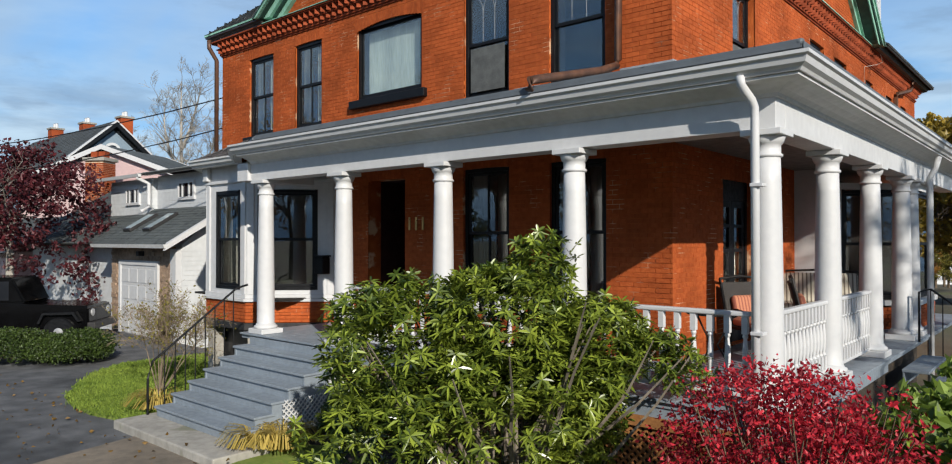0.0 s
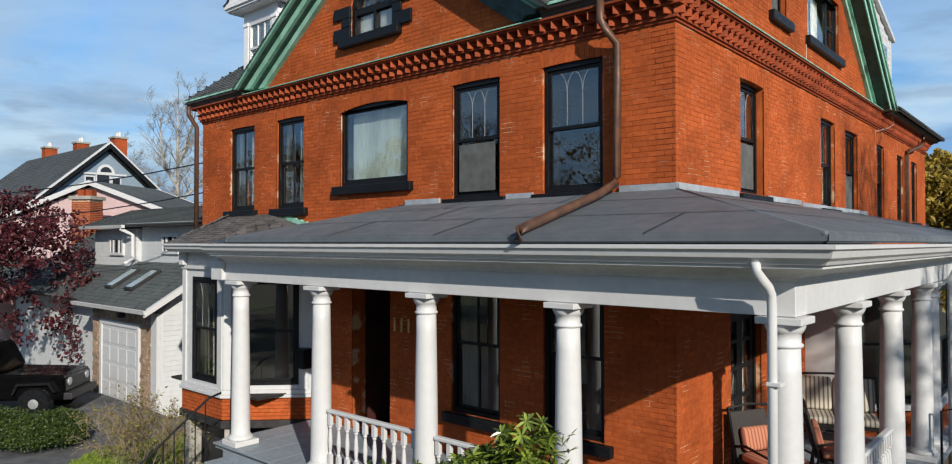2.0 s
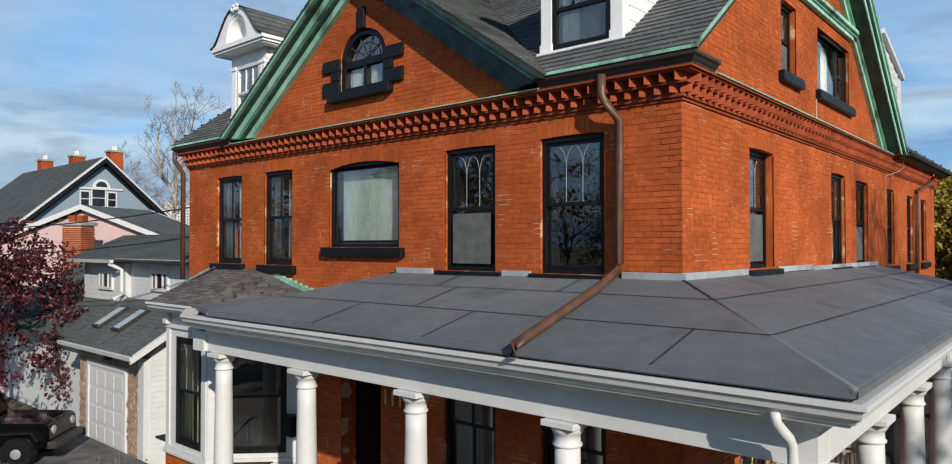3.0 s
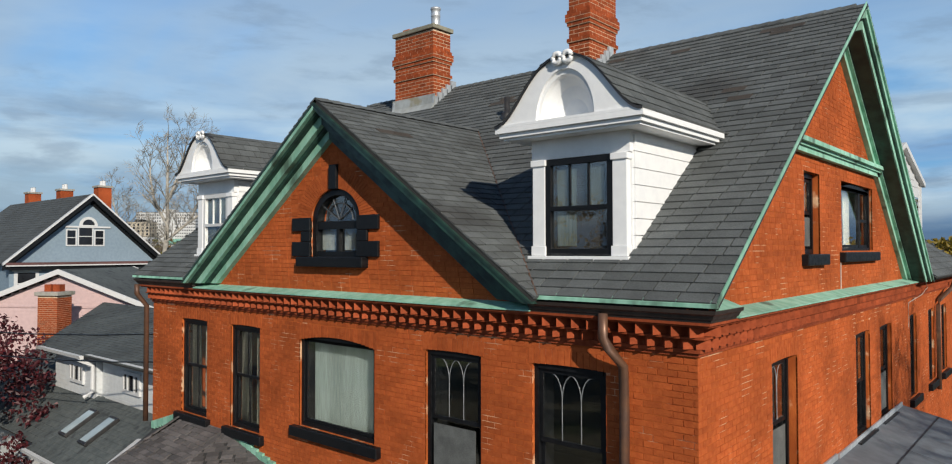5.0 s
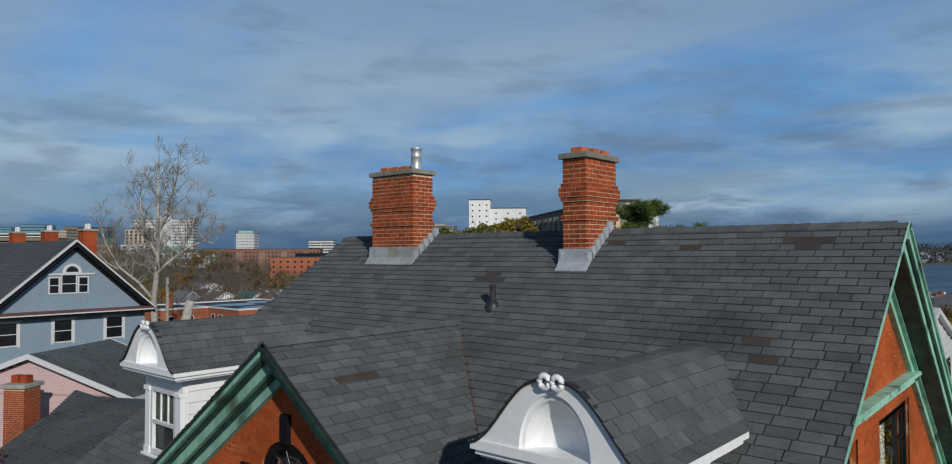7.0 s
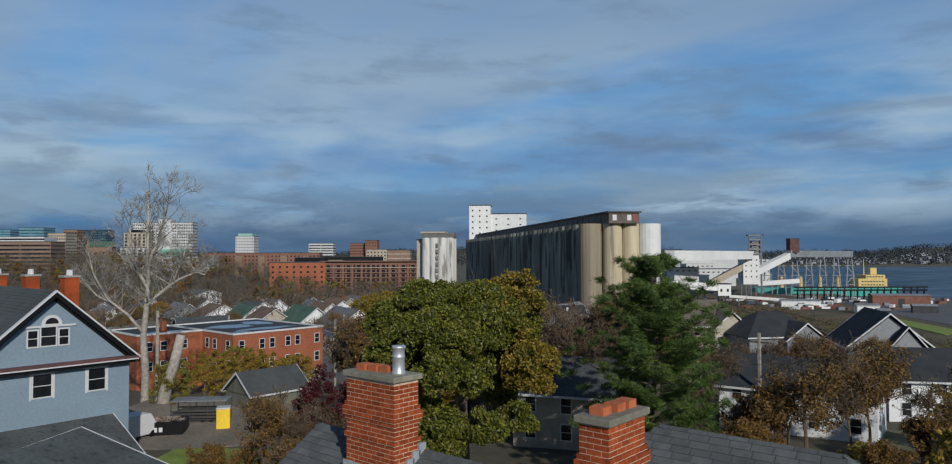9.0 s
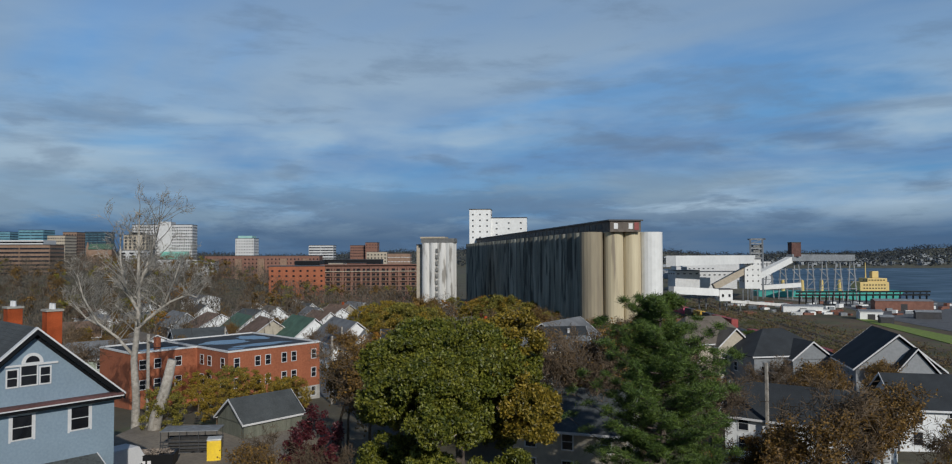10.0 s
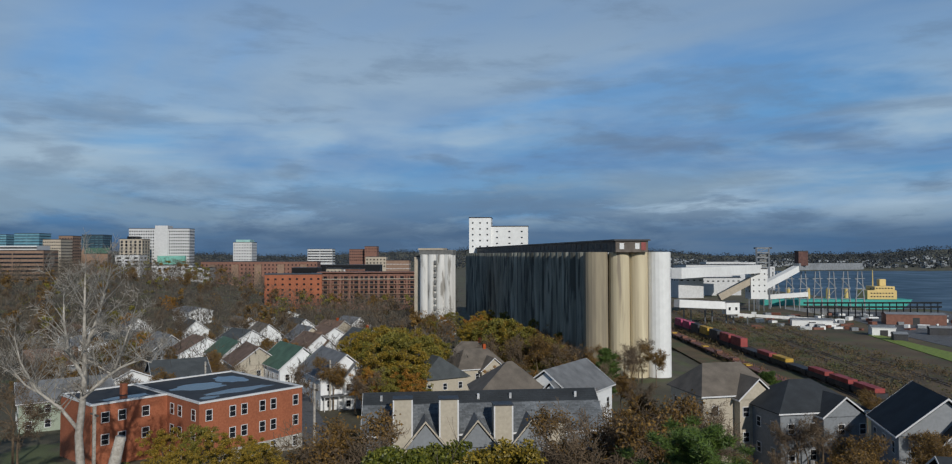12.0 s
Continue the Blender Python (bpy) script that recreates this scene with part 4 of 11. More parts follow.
for line in ([(-1.75, -0.1, 7.209), (0.11, -0.1, 7.209), (0.11, 0.4, 7.209)], [(-11.01, 0.4, 7.209), (-11.01, -0.1, 7.209), (-8.95, -0.1, 7.209)]):
    part("gutter", strip(line, BOX_GUTTER), BRONZE, HOUSE, "dark bronze moulded eaves gutter with a short return")
for x0, x1 in ((-1.7, X1 - 0.13), (X0, -9.0)):
    bm = bmesh.new()
    prism(bm, [(-0.262, 7.345), (-0.258, 7.378), (-0.225, 7.412), (-0.22, 7.345)], x0, x1, "x")
    part("drip_edge", bm, COPPER_GREEN, HOUSE, "pale green metal drip edge")
# copper cap over the return, and the metal edge that trims the roof's slope
bm = bmesh.new()
top = [(0.27, -0.22, 7.36), (0.275, -0.22, 7.325), (0.275, 0.4, 7.325), (0.02, 0.4, 7.42), (0.02, 0.0, 7.5)]
bmesh.ops.contextual_create(bm, geom=[bm.verts.new(p) for p in top])
bmesh.ops.solidify(bm, geom=bm.faces[:], thickness=0.012)
part("copper_cap", bm, COPPER_GREEN, HOUSE, "green copper cap over the gutter return")
bm = bmesh.new()
edge = [((X1 - 0.14, EAVE_Y, EAVE_Z), (X1 - 0.02, RIDGE_Y, RIDGE_Z))]
for p, q in edge:
    ring = [[bm.verts.new((c[0] + dx, c[1], c[2] + dz)) for dx, dz in ((0.002, -0.018), (0.014, -0.018), (0.014, 0.032), (0.002, 0.032))] for c in (p, q)]
    for j in range(4):
        bm.faces.new((ring[0][j], ring[0][(j + 1) % 4], ring[1][(j + 1) % 4], ring[1][j]))
    bm.faces.new(ring[0][::-1])
    bm.faces.new(ring[1])
bmesh.ops.recalc_face_normals(bm, faces=bm.faces[:])
part("rake_edge", bm, COPPER_GREEN, main_roof, "thin pale green metal roof edge")
part("gutter", strip([(0.16, 10.2, 7.215), (0.16, 16.7, 7.215)], GUTTER), CHARCOAL, HOUSE)
part("eave_board", boxed(-1.75, 0.108, -0.098, 0.0, 7.209, 7.42), CHARCOAL, HOUSE)
part("eave_board", boxed(-11.0, -8.95, -0.098, 0.0, 7.209, 7.42), CHARCOAL, HOUSE)
# the rear wing's hipped roof
ra, rb = (-3.4, 13.5, 10.2), (-7.6, 13.5, 10.2)
roof_plane("rear_roof", [(0.45, 10.3, 7.3), (0.45, 16.8, 7.3), ra], HOUSE, SHINGLE, row=0.2, tab=0.5, seed=16, label="hipped shingle roof of the rear wing")
roof_plane("rear_roof", [(-11.2, 10.3, 7.3), (0.45, 10.3, 7.3), ra, rb], HOUSE, SHINGLE, row=0.2, tab=0.5, seed=17)
roof_plane("rear_roof", [(0.45, 16.8, 7.3), (-11.2, 16.8, 7.3), rb, ra], HOUSE, SHINGLE, row=0.2, tab=0.5, seed=18)
roof_plane("rear_roof", [(-11.2, 16.8, 7.3), (-11.2, 10.3, 7.3), rb], HOUSE, SHINGLE, row=0.2, tab=0.5, seed=19)
# white rear dormer
bm = bmesh.new()
prism(bm, [(8.0, 7.6), (12.1, 7.6), (12.1, 9.25), (10.05, 9.88), (8.0, 9.25)], -2.6, -0.07, "x")
rear = part("rear_dormer", bm, WHITE, HOUSE, "white clapboard rear dormer with a low gable")
for k in range(15):
    z = 7.66 + 0.14 * k
    inset = max(z + 0.13 - 9.25, 0) / 0.307
    part("clapboard", boxed(-0.069, -0.052, 8.0 + inset, 12.1 - inset, z, z + 0.13), WHITE, rear)
for s in (-1, 1):
    bm = bmesh.new()
    prism(bm, [(10.05, 9.90), (10.05, 10.0), (10.05 + s * 2.16, 9.335), (10.05 + s * 2.16, 9.235)], -2.7, 0.03, "x")
    part("rake_board", bm, WHITE, rear)
part("corner_board", boxed(-0.069, -0.035, 11.98, 12.115, 7.65, 9.24), WHITE, rear)
part("window_frame", boxed(-0.05, -0.02, 10.9, 11.6, 8.2, 9.05), WHITE, rear)
part("pane", boxed(-0.019, -0.012, 10.98, 11.52, 8.28, 8.97), GLASS, rear)


# ---------------------------------------------------------------- bell-shaped dormers
def bell(cx, half, top, base, n=36):
    """The outline of the bell gable, from one eave over the top to the other."""
    return [(cx + half * t, base + (top - base) * (0.02 + 0.49 * (1 + math.cos(math.pi * abs(t) ** 1.27)))) for t in np.linspace(-1, 1, n + 1)]


# Darker copy of the net curtain, toned for the dim dormer rooms.
SHADED_CURTAIN = surf("shaded_net_curtain", (0.085, 0.10, 0.09), (0.05, 0.06, 0.055), 8, 0.9, stretch=(6, 6, 0.3))


def dormer(cx, label, sash):
    half, base, top, front = 0.93, 9.23, 9.92, 0.0
    yb0 = EAVE_Y + (base - EAVE_Z) / PITCH
    body = bmesh.new()
    box(body, cx - 0.62, cx + 0.62, 0.36, 2.0, 7.62, 9.10)
    d = part("dormer", body, FRESH_WHITE, HOUSE, label)
    # front: corner posts, sill, frieze
    for s in (-1, 1):
        x0, x1 = sorted((cx + s * 0.43, cx + s * 0.6))
        part("pilaster", boxed(x0, x1, 0.27, 0.355, 7.9, 8.86, 0.006), FRESH_WHITE, d)
        part("pilaster_base", boxed(x0 - 0.012, x1 + 0.012, 0.255, 0.358, 7.79, 7.9, 0.006), FRESH_WHITE, d)
        part("pilaster_cap", boxed(x0 - 0.015, x1 + 0.015, 0.25, 0.358, 8.8, 8.87, 0.006), FRESH_WHITE, d)
    part("sill", boxed(cx - 0.64, cx + 0.64, 0.22, 0.4, 7.735, 7.788, 0.006), FRESH_WHITE, d)
    part("frieze", boxed(cx - 0.625, cx + 0.625, 0.29, 0.358, 8.875, 9.10), FRESH_WHITE, d)
    # window in the front
    bm = bmesh.new()
    for u0, u1, z0, z1 in ((-0.43, -0.36, 7.79, 8.87), (0.36, 0.43, 7.79, 8.87), (-0.36, 0.36, 7.79, 7.87), (-0.36, 0.36, 8.80, 8.87), (-0.36, 0.36, 8.29, 8.34)):
        box(bm, cx + u0, cx + u1, 0.28, 0.345, z0, z1)
    for x in (-0.12, 0.12):
        box(bm, cx + x - 0.012, cx + x + 0.012, 0.3, 0.33, 8.34, 8.8)
    part("window_frame", bm, sash, d, "painted sash window frame")
    part("pane", boxed(cx - 0.36, cx + 0.36, 0.31, 0.315, 7.87, 8.8), GLASS, d).visible_shadow = False
    # dark sheet in place of the dormer's unlit room
    part("room_shade", boxed(cx - 0.37, cx + 0.37, 0.348, 0.357, 7.86, 8.82), UNLIT_ROOM, d)
    part("curtain", boxed(cx - 0.3, cx - 0.05, 0.334, 0.337, 7.9, 8.75), SHADED_CURTAIN, d)
    part("curtain", boxed(cx + 0.08, cx + 0.3, 0.334, 0.337, 8.3, 8.75), SHADED_CURTAIN, d)
    # side boards
    for s in (-1, 1):
        for k in range(8):
            z = 7.66 + 0.176 * k
            y_in = EAVE_Y + (z + 0.17 - EAVE_Z) / PITCH + 0.02
            if y_in > 0.45:
                bm = bmesh.new()
                x0, x1 = (cx + 0.62, cx + 0.645) if s > 0 else (cx - 0.645, cx - 0.62)
                prism(bm, [(0.37, z), (y_in - 0.17 / PITCH + 0.06, z), (y_in + 0.06, z + 0.166), (0.37, z + 0.166)], x0, x1, "x")
                part("clapboard", bm, FRESH_WHITE, d)
    # eaves cornice in three steps
    for o, z0, z1 in ((0.19, 9.102, 9.128), (0.225, 9.13, 9.178), (0.26, 9.18, 9.24)):
        bm = bmesh.new()
        box(bm, cx - 0.67 - o, cx + 0.67 + o, 0.26 - o, yb0 - 0.05 + (z0 - 9.24) / PITCH, z0, z1)
        part("cornice", bm, FRESH_WHITE, d)
    # bell front with a hollow shell niche
    line = bell(cx, half, top, base)
    back = 0.24
    bm = bmesh.new()
    r0 = 0.37
    # face between the bell line and the niche
    up = line
    n = len(up)
    outer_f = [bm.verts.new((x, front + 0.02, z)) for x, z in up]
    inner_f = []
    for i in range(n):
        t = math.pi * (1 - i / (n - 1))
        inner_f.append(bm.verts.new((cx + r0 * math.cos(t), front + 0.02, base + 0.03 + 0.53 * math.sin(t))))
    for i in range(n - 1):
        bm.faces.new((outer_f[i], outer_f[i + 1], inner_f[i + 1], inner_f[i]))
    prev = inner_f
    for scale, depth in ((0.985, 0.05), (0.90, 0.06), (0.86, 0.11), (0.70, 0.20), (0.45, 0.26), (0.2, 0.28)):
        ring = []
        for i in range(n):
            t = math.pi * (1 - i / (n - 1))
            ring.append(bm.verts.new((cx + r0 * scale * math.cos(t), front + depth, base + 0.03 + 0.53 * scale * math.sin(t))))
        for i in range(n - 1):
            bm.faces.new((prev[i], prev[i + 1], ring[i + 1], ring[i]))
        prev = ring
    bm.faces.new(prev[::-1])
    bmesh.ops.recalc_face_normals(bm, faces=bm.faces[:])
    part("shell_niche", bm, FRESH_WHITE, d, "white plaster bell front with hollow niche")
    part("niche_sill", boxed(cx - half + 0.02, cx + half - 0.02, 0.0, 0.3, 9.241, 9.27), FRESH_WHITE, d)
    # scrolls at the top
    for s in (-1, 1):
        bm = bmesh.new()
        turn = [(cx + s * 0.065 + 0.052 * math.cos(a), -0.015, top - 0.02 + 0.052 * math.sin(a)) for a in np.linspace(0, 2 * math.pi * 0.98, 14)]
        tube(bm, turn, 0.028, 8)
        part("scroll", bm, FRESH_WHITE, d, smooth=True)
    # dark roof edge and shingled bell roof
    bm = bmesh.new()
    edge_o = [bm.verts.new((x, front - 0.015, z + 0.018)) for x, z in line]
    edge_i = [bm.verts.new((x, front - 0.015, z - 0.012)) for x, z in line]
    edge_b = [bm.verts.new((x, front + 0.06, z + 0.018)) for x, z in line]
    for i in range(n - 1):
        bm.faces.new((edge_i[i], edge_i[i + 1], edge_o[i + 1], edge_o[i]))
        bm.faces.new((edge_o[i], edge_o[i + 1], edge_b[i + 1], edge_b[i]))
    part("drip_edge", bm, CHARCOAL, d)
    bm = bmesh.new()
    rows = []
    for x, z in line:
        y_end = EAVE_Y + (z - EAVE_Z) / PITCH + 0.04
        rows.append((bm.verts.new((x, front, z + 0.005)), bm.verts.new((x, y_end, z + 0.005))))
    for a, b in zip(rows, rows[1:]):
        bm.faces.new((a[0], a[1], b[1], b[0]))
    bmesh.ops.recalc_face_normals(bm, faces=bm.faces[:])
    shell = part("dormer_roof", bm, UNDERLAY, d, "curved shingle roof", smooth=True)
    # shingles along the curve
    length = [0.0]
    for (x0, z0), (x1, z1) in zip(line, line[1:]):
        length.append(length[-1] + math.hypot(x1 - x0, z1 - z0))

    def on(s):
        x = np.interp(s, length, [p[0] for p in line])
        z = np.interp(s, length, [p[1] for p in line])
        return float(x), float(z)
    rng = random.Random(int(abs(cx) * 10))
    verts, quads = [], []
    total = length[-1]
    for sgn in (0, 1):
        s, k = 0.0, 0
        while s < total / 2:
            s1 = min(s + 0.15, total / 2)
            A, B = (on(s), on(s1)) if sgn == 0 else (on(total - s), on(total - s1))
            y_end = EAVE_Y + (A[1] - EAVE_Z) / PITCH + 0.05
            y = front - 0.02 - (0.15 if k % 2 else 0)
            while y < y_end:
                ya, yc = max(y, front - 0.02), min(y + 0.293, y_end)
                if yc - ya > 0.03:
                    nx, nz = -(B[1] - A[1]), (B[0] - A[0])
                    q = math.hypot(nx, nz) or 1
                    nx, nz = nx / q, nz / q
                    if nz < 0:
                        nx, nz = -nx, -nz
                    t0, t1 = 0.022 + rng.uniform(0, 0.003), 0.011
                    c = [(A[0] + nx * t0, ya, A[1] + nz * t0), (A[0] + nx * t0, yc, A[1] + nz * t0), (B[0] + nx * t1, yc, B[1] + nz * t1), (B[0] + nx * t1, ya, B[1] + nz * t1), (A[0], ya, A[1]), (A[0], yc, A[1])]
                    b0 = len(verts)
                    verts += c
                    quads += [(b0, b0 + 1, b0 + 2, b0 + 3), (b0, b0 + 1, b0 + 5, b0 + 4)]
                y += 0.3
            s += 0.15
            k += 1
    part("dormer_shingles", mesh_of("dormer_shingles", verts, quads), SHINGLE, shell, kind="stuff")
    return d


for cx in DOORMER_X:
    dormer(cx, "white dormer with bell-shaped gable and shell niche", BLACK if cx > -5 else WHITE)


# ---------------------------------------------------------------- chimneys
STAINED_LEAD = surf("stained_flashing", (0.34, 0.36, 0.36), (0.27, 0.28, 0.27), 8, 0.6, 0.15, 25, c3=(0.24, 0.21, 0.13), c3_lo=0.48, c3_scale=2.5)
CAP_STONE = surf("mossy_cap_concrete", (0.25, 0.235, 0.18), (0.19, 0.18, 0.135), 9, 0.95, 0.3, 40)


def chimney(x0, x1, y0, y1, base, top, label, pots):
    """A brick stack with corbelled bands, concrete cap and clay pots."""
    bm = boxed(x0 + 0.004, x1 - 0.004, y0 + 0.004, y1 - 0.004, base, top - 0.1)
    c = part("chimney", bm, PALE_MORTAR, HOUSE, label)
    h = 0.072
    bands = {}
    total = int((top - 0.1 - base) / h)
    for k in range(total):
        from_top = total - 1 - k
        bands[k] = 0.05 if from_top in (6, 7) else 0.025 if from_top in (5, 8) else 0.03 if from_top == 12 else 0.0
    for k, p in bands.items():
        if p:
            part("band_core", boxed(x0 - p + 0.005, x1 + p - 0.005, y0 - p + 0.005, y1 + p - 0.005, base + k * h - 0.011, base + (k + 1) * h - 0.013), PALE_MORTAR, c)
    faces = (((x0, y0, 0), (1, 0, 0), (0, -1, 0), x1 - x0), ((x1, y0, 0), (0, 1, 0), (1, 0, 0), y1 - y0), ((x1, y1, 0), (-1, 0, 0), (0, 1, 0), x1 - x0), ((x0, y1, 0), (0, -1, 0), (-1, 0, 0), y1 - y0))
    for fi, (o, u, w, length) in enumerate(faces):
        rects = []
        for k in range(total):
            z = base + k * h
            p = bands[k]
            x = -p - (0.1 if (k + fi) % 2 else 0)
            while x < length + p:
                e = 0.004
                a, b = max(x, -p + e), min(x + 0.2, length + p - e)
                if b - a > 0.004:
                    rects.append((a, b, z, z + h - 0.012, p))
                x += 0.212
        near = rects[-300:] if fi == 0 else []
        rest = rects[:-300] if fi == 0 else rects
        if near:
            lone_pieces("brick", near, o, u, (0, 0, 1), w, 0.0, CHIM_ONE, c, back=-0.06)
        if rest:
            part("bricks", pieces("bricks", rest, o, u, (0, 0, 1), w, -0.06, 0.0), CHIM_BRICK, c, kind="stuff")
    part("cap", boxed(x0 - 0.05, x1 + 0.05, y0 - 0.05, y1 + 0.05, top - 0.09, top, 0.012), CAP_STONE, c, "weathered concrete cap")
    # lead apron and stepped flashing
    z = RIDGE_Z - (RIDGE_Y - y0) * PITCH
    bm = bmesh.new()
    prism(bm, [(y0 - 0.002, z + 0.27), (y0 - 0.012, z + 0.27), (y0 - 0.03, z + 0.07), (y0 - 0.13, z - 0.06), (y0 - 0.13, z - 0.1), (y0 - 0.002, z - 0.02)], x0 - 0.07, x1 + 0.06, "x")
    part("flashing", bm, STAINED_LEAD if x1 - x0 > 1 else LEAD, c, "stained grey metal apron flashing")
    for side, x in ((-1, x0), (1, x1)):
        n = max(int((RIDGE_Y - y0) / 0.11), 1)
        for i in range(n):
            ya = y0 - 0.03 + i * (RIDGE_Y - y0 + 0.03) / n
            yc = ya + (RIDGE_Y - y0 + 0.03) / n + 0.02
            z = RIDGE_Z - (RIDGE_Y - min(ya, RIDGE_Y)) * PITCH
            xa, xb = (x - 0.045, x - 0.001) if side < 0 else (x + 0.001, x + 0.045)
            part("step_flashing", boxed(xa, xb, ya, yc, z - 0.1, z + 0.24), LEAD, c)
    for kind, px, py in pots:
        bm = bmesh.new()
        if kind == "pot":
            box(bm, px - 0.1, px + 0.1, py - 0.1, py + 0.1, top - 0.003, top + 0.1)
            part("chimney_pot", bm, surf("clay_pot", (0.5, 0.14, 0.05), (0.4, 0.11, 0.04), 10, 0.8) if "clay_pot" not in bpy.data.materials else bpy.data.materials["clay_pot"], c, "orange clay chimney pot")
        else:
            lathe(bm, [(0.13, -0.004), (0.115, 0.03), (0.1, 0.06), (0.1, 0.26), (0.108, 0.27), (0.1, 0.285), (0.1, 0.40), (0.112, 0.41), (0.112, 0.45), (0.085, 0.45)], 16, (px, py, top))
            part("flue_pipe", bm, STEEL, c, "shiny steel flue pipe", smooth=True)
    return c


CHIM_ONE = surf("chimney_brick_single", (0.34, 0.072, 0.021), (0.24, 0.048, 0.016), 14, 0.85, 0.3, 60, vary="object", amount=0.22, spec=0.2)
chimney(-8.76, -7.59, 4.31, 4.84, 10.4, 12.62, "red brick chimney with steel flue and clay pots", [("pot", -8.56, 4.54), ("pot", -8.32, 4.58), ("pot", -8.08, 4.62), ("pipe", -7.8, 4.6)])
chimney(-4.15, -3.73, 4.22, 5.14, 10.3, 12.56, "tall red brick chimney with orange clay pots", [("pot", -3.96, 4.42), ("pot", -3.93, 4.72), ("pot", -3.93, 5.0)])
bm = bmesh.new()
lathe(bm, [(0.14, -0.2), (0.1, 0.05), (0.065, 0.1), (0.05, 0.11), (0.05, 0.36), (0.035, 0.36)], 14, (-4.9, 3.4, 10.17))
part("vent_pipe", bm, CHARCOAL, HOUSE, "dark roof vent pipe", smooth=True)

# ---------------------------------------------------------------- porch
PORCH_Z = 1.2
COL_Y, COL_X = -1.76, 1.745
porch_line = [(-6.62, -1.93, 0), (1.92, -1.93, 0), (1.92, 9.2, 0)]


def column(x, y):
    h = 3.72 - PORCH_Z
    bm = bmesh.new()
    prof = [(0.148, 0.16)]
    for k in range(11):
        t = k / 10
        prof.append((0.142 - 0.026 * t ** 1.7, 0.17 + (h - 0.42) * t))
    lathe(bm, prof, 28, (x, y, PORCH_Z))
    c = part("column", bm, WHITE, HOUSE, "white round porch column", smooth=True)
    bm = bmesh.new()
    lathe(bm, [(0.18, 0.083), (0.192, 0.1), (0.186, 0.125), (0.162, 0.135), (0.152, 0.162)], 28, (x, y, PORCH_Z))
    part("base_ring", bm, WHITE, c, smooth=True)
    part("plinth", boxed(x - 0.2, x + 0.2, y - 0.2, y + 0.2, PORCH_Z + 0.002, PORCH_Z + 0.082, 0.008), WHITE, c)
    bm = bmesh.new()
    z = h - 0.25
    lathe(bm, [(0.117, z), (0.136, z + 0.012), (0.136, z + 0.03), (0.12, z + 0.04), (0.12, z + 0.115), (0.132, z + 0.122), (0.147, z + 0.15), (0.156, z + 0.178), (0.156, z + 0.19)], 28, (x, y, PORCH_Z))
    part("capital", bm, WHITE, c, smooth=True)
    part("abacus", boxed(x - 0.178, x + 0.178, y - 0.178, y + 0.178, 3.662, 3.718, 0.006), WHITE, c)


for x in (-6.34, -4.3, -2.29, -0.31, COL_X):
    column(x, COL_Y)
for y in (0.2, 2.24, 4.3):
    column(COL_X, y)
column(COL_X, 5.0)

part("beam", boxed(-6.62, 1.86, -1.87, -1.6, 3.722, 4.02, 0.006), WHITE, HOUSE, "white painted porch beam")
part("beam", boxed(1.58, 1.86, -1.597, 9.2, 3.722, 4.02, 0.006), WHITE, HOUSE, "white painted porch beam")
part("beam", boxed(-6.95, -6.625, -1.93, -0.6, 3.722, 4.02, 0.006), WHITE, HOUSE)
COVE = [(-0.09, 3.99), (-0.04, 4.0), (-0.03, 4.03), (0.02, 4.06), (0.10, 4.09), (0.21, 4.11), (0.21, 4.135), (-0.09, 4.135)]
part("soffit", strip(porch_line, COVE), WHITE_WORN, HOUSE, "white coved soffit under the eaves")
OGEE = [(0.10, 4.138), (0.235, 4.138), (0.25, 4.165), (0.285, 4.19), (0.30, 4.24), (0.325, 4.255), (0.325, 4.285), (0.29, 4.29), (0.10, 4.27)]
part("gutter", strip([(-7.6, -1.35, 0), *porch_line], OGEE), WHITE, HOUSE, "white moulded metal gutter")
part("porch_ceiling", boxed(-7.0, 1.57, -1.59, -0.02, 3.96, 4.0), SHADED_CEILING, HOUSE)
part("porch_ceiling", boxed(0.02, 1.57, 0.0, 9.1, 3.96, 4.0), SHADED_CEILING, HOUSE)


def slab(name, corners, material, parent, label="", under=0.05, drop=(0, 0, -1)):
    bm = bmesh.new()
    top = [bm.verts.new(c) for c in corners]
    low = [bm.verts.new(Vector(c) + Vector(drop) * under) for c in corners]
    bm.faces.new(top)
    bm.faces.new(low[::-1])
    n = len(corners)
    for i in range(n):
        bm.faces.new((top[i], low[i], low[(i + 1) % n], top[(i + 1) % n]))
    bmesh.ops.recalc_face_normals(bm, faces=bm.faces[:])
    bmesh.ops.bevel(bm, geom=[e for e in bm.edges], offset=min(under * 0.3, 0.02), segments=2, affect="EDGES")
    return part(name, bm, material, parent, label)


ER = 4.385                                                # roof height over the gutter
porch_roof = slab("porch_roof", [(-6.05, -2.19, ER), (2.18, -2.19, ER), (0.0, 0.0, 4.93), (-4.5, 0.0, 4.9)], MEMBRANE, HOUSE, "grey membrane porch roof with seams", 0.09)
slab("porch_roof", [(2.18, -2.19, ER), (2.18, 9.3, ER), (0.0, 9.3, 4.9), (0.0, 0.0, 4.93)], MEMBRANE, HOUSE, "grey membrane porch roof with seams", 0.09)
slab("porch_roof", [(-7.75, -1.5, 4.33), (-6.05, -2.19, ER - 0.005), (-4.5, 0.0, 4.5), (-6.7, 0.0, 4.5)], MEMBRANE, HOUSE, "", 0.08)
part("curb", boxed(-4.62, -4.5, -0.05, 0.0, 4.5, 4.9), CHARCOAL, HOUSE)


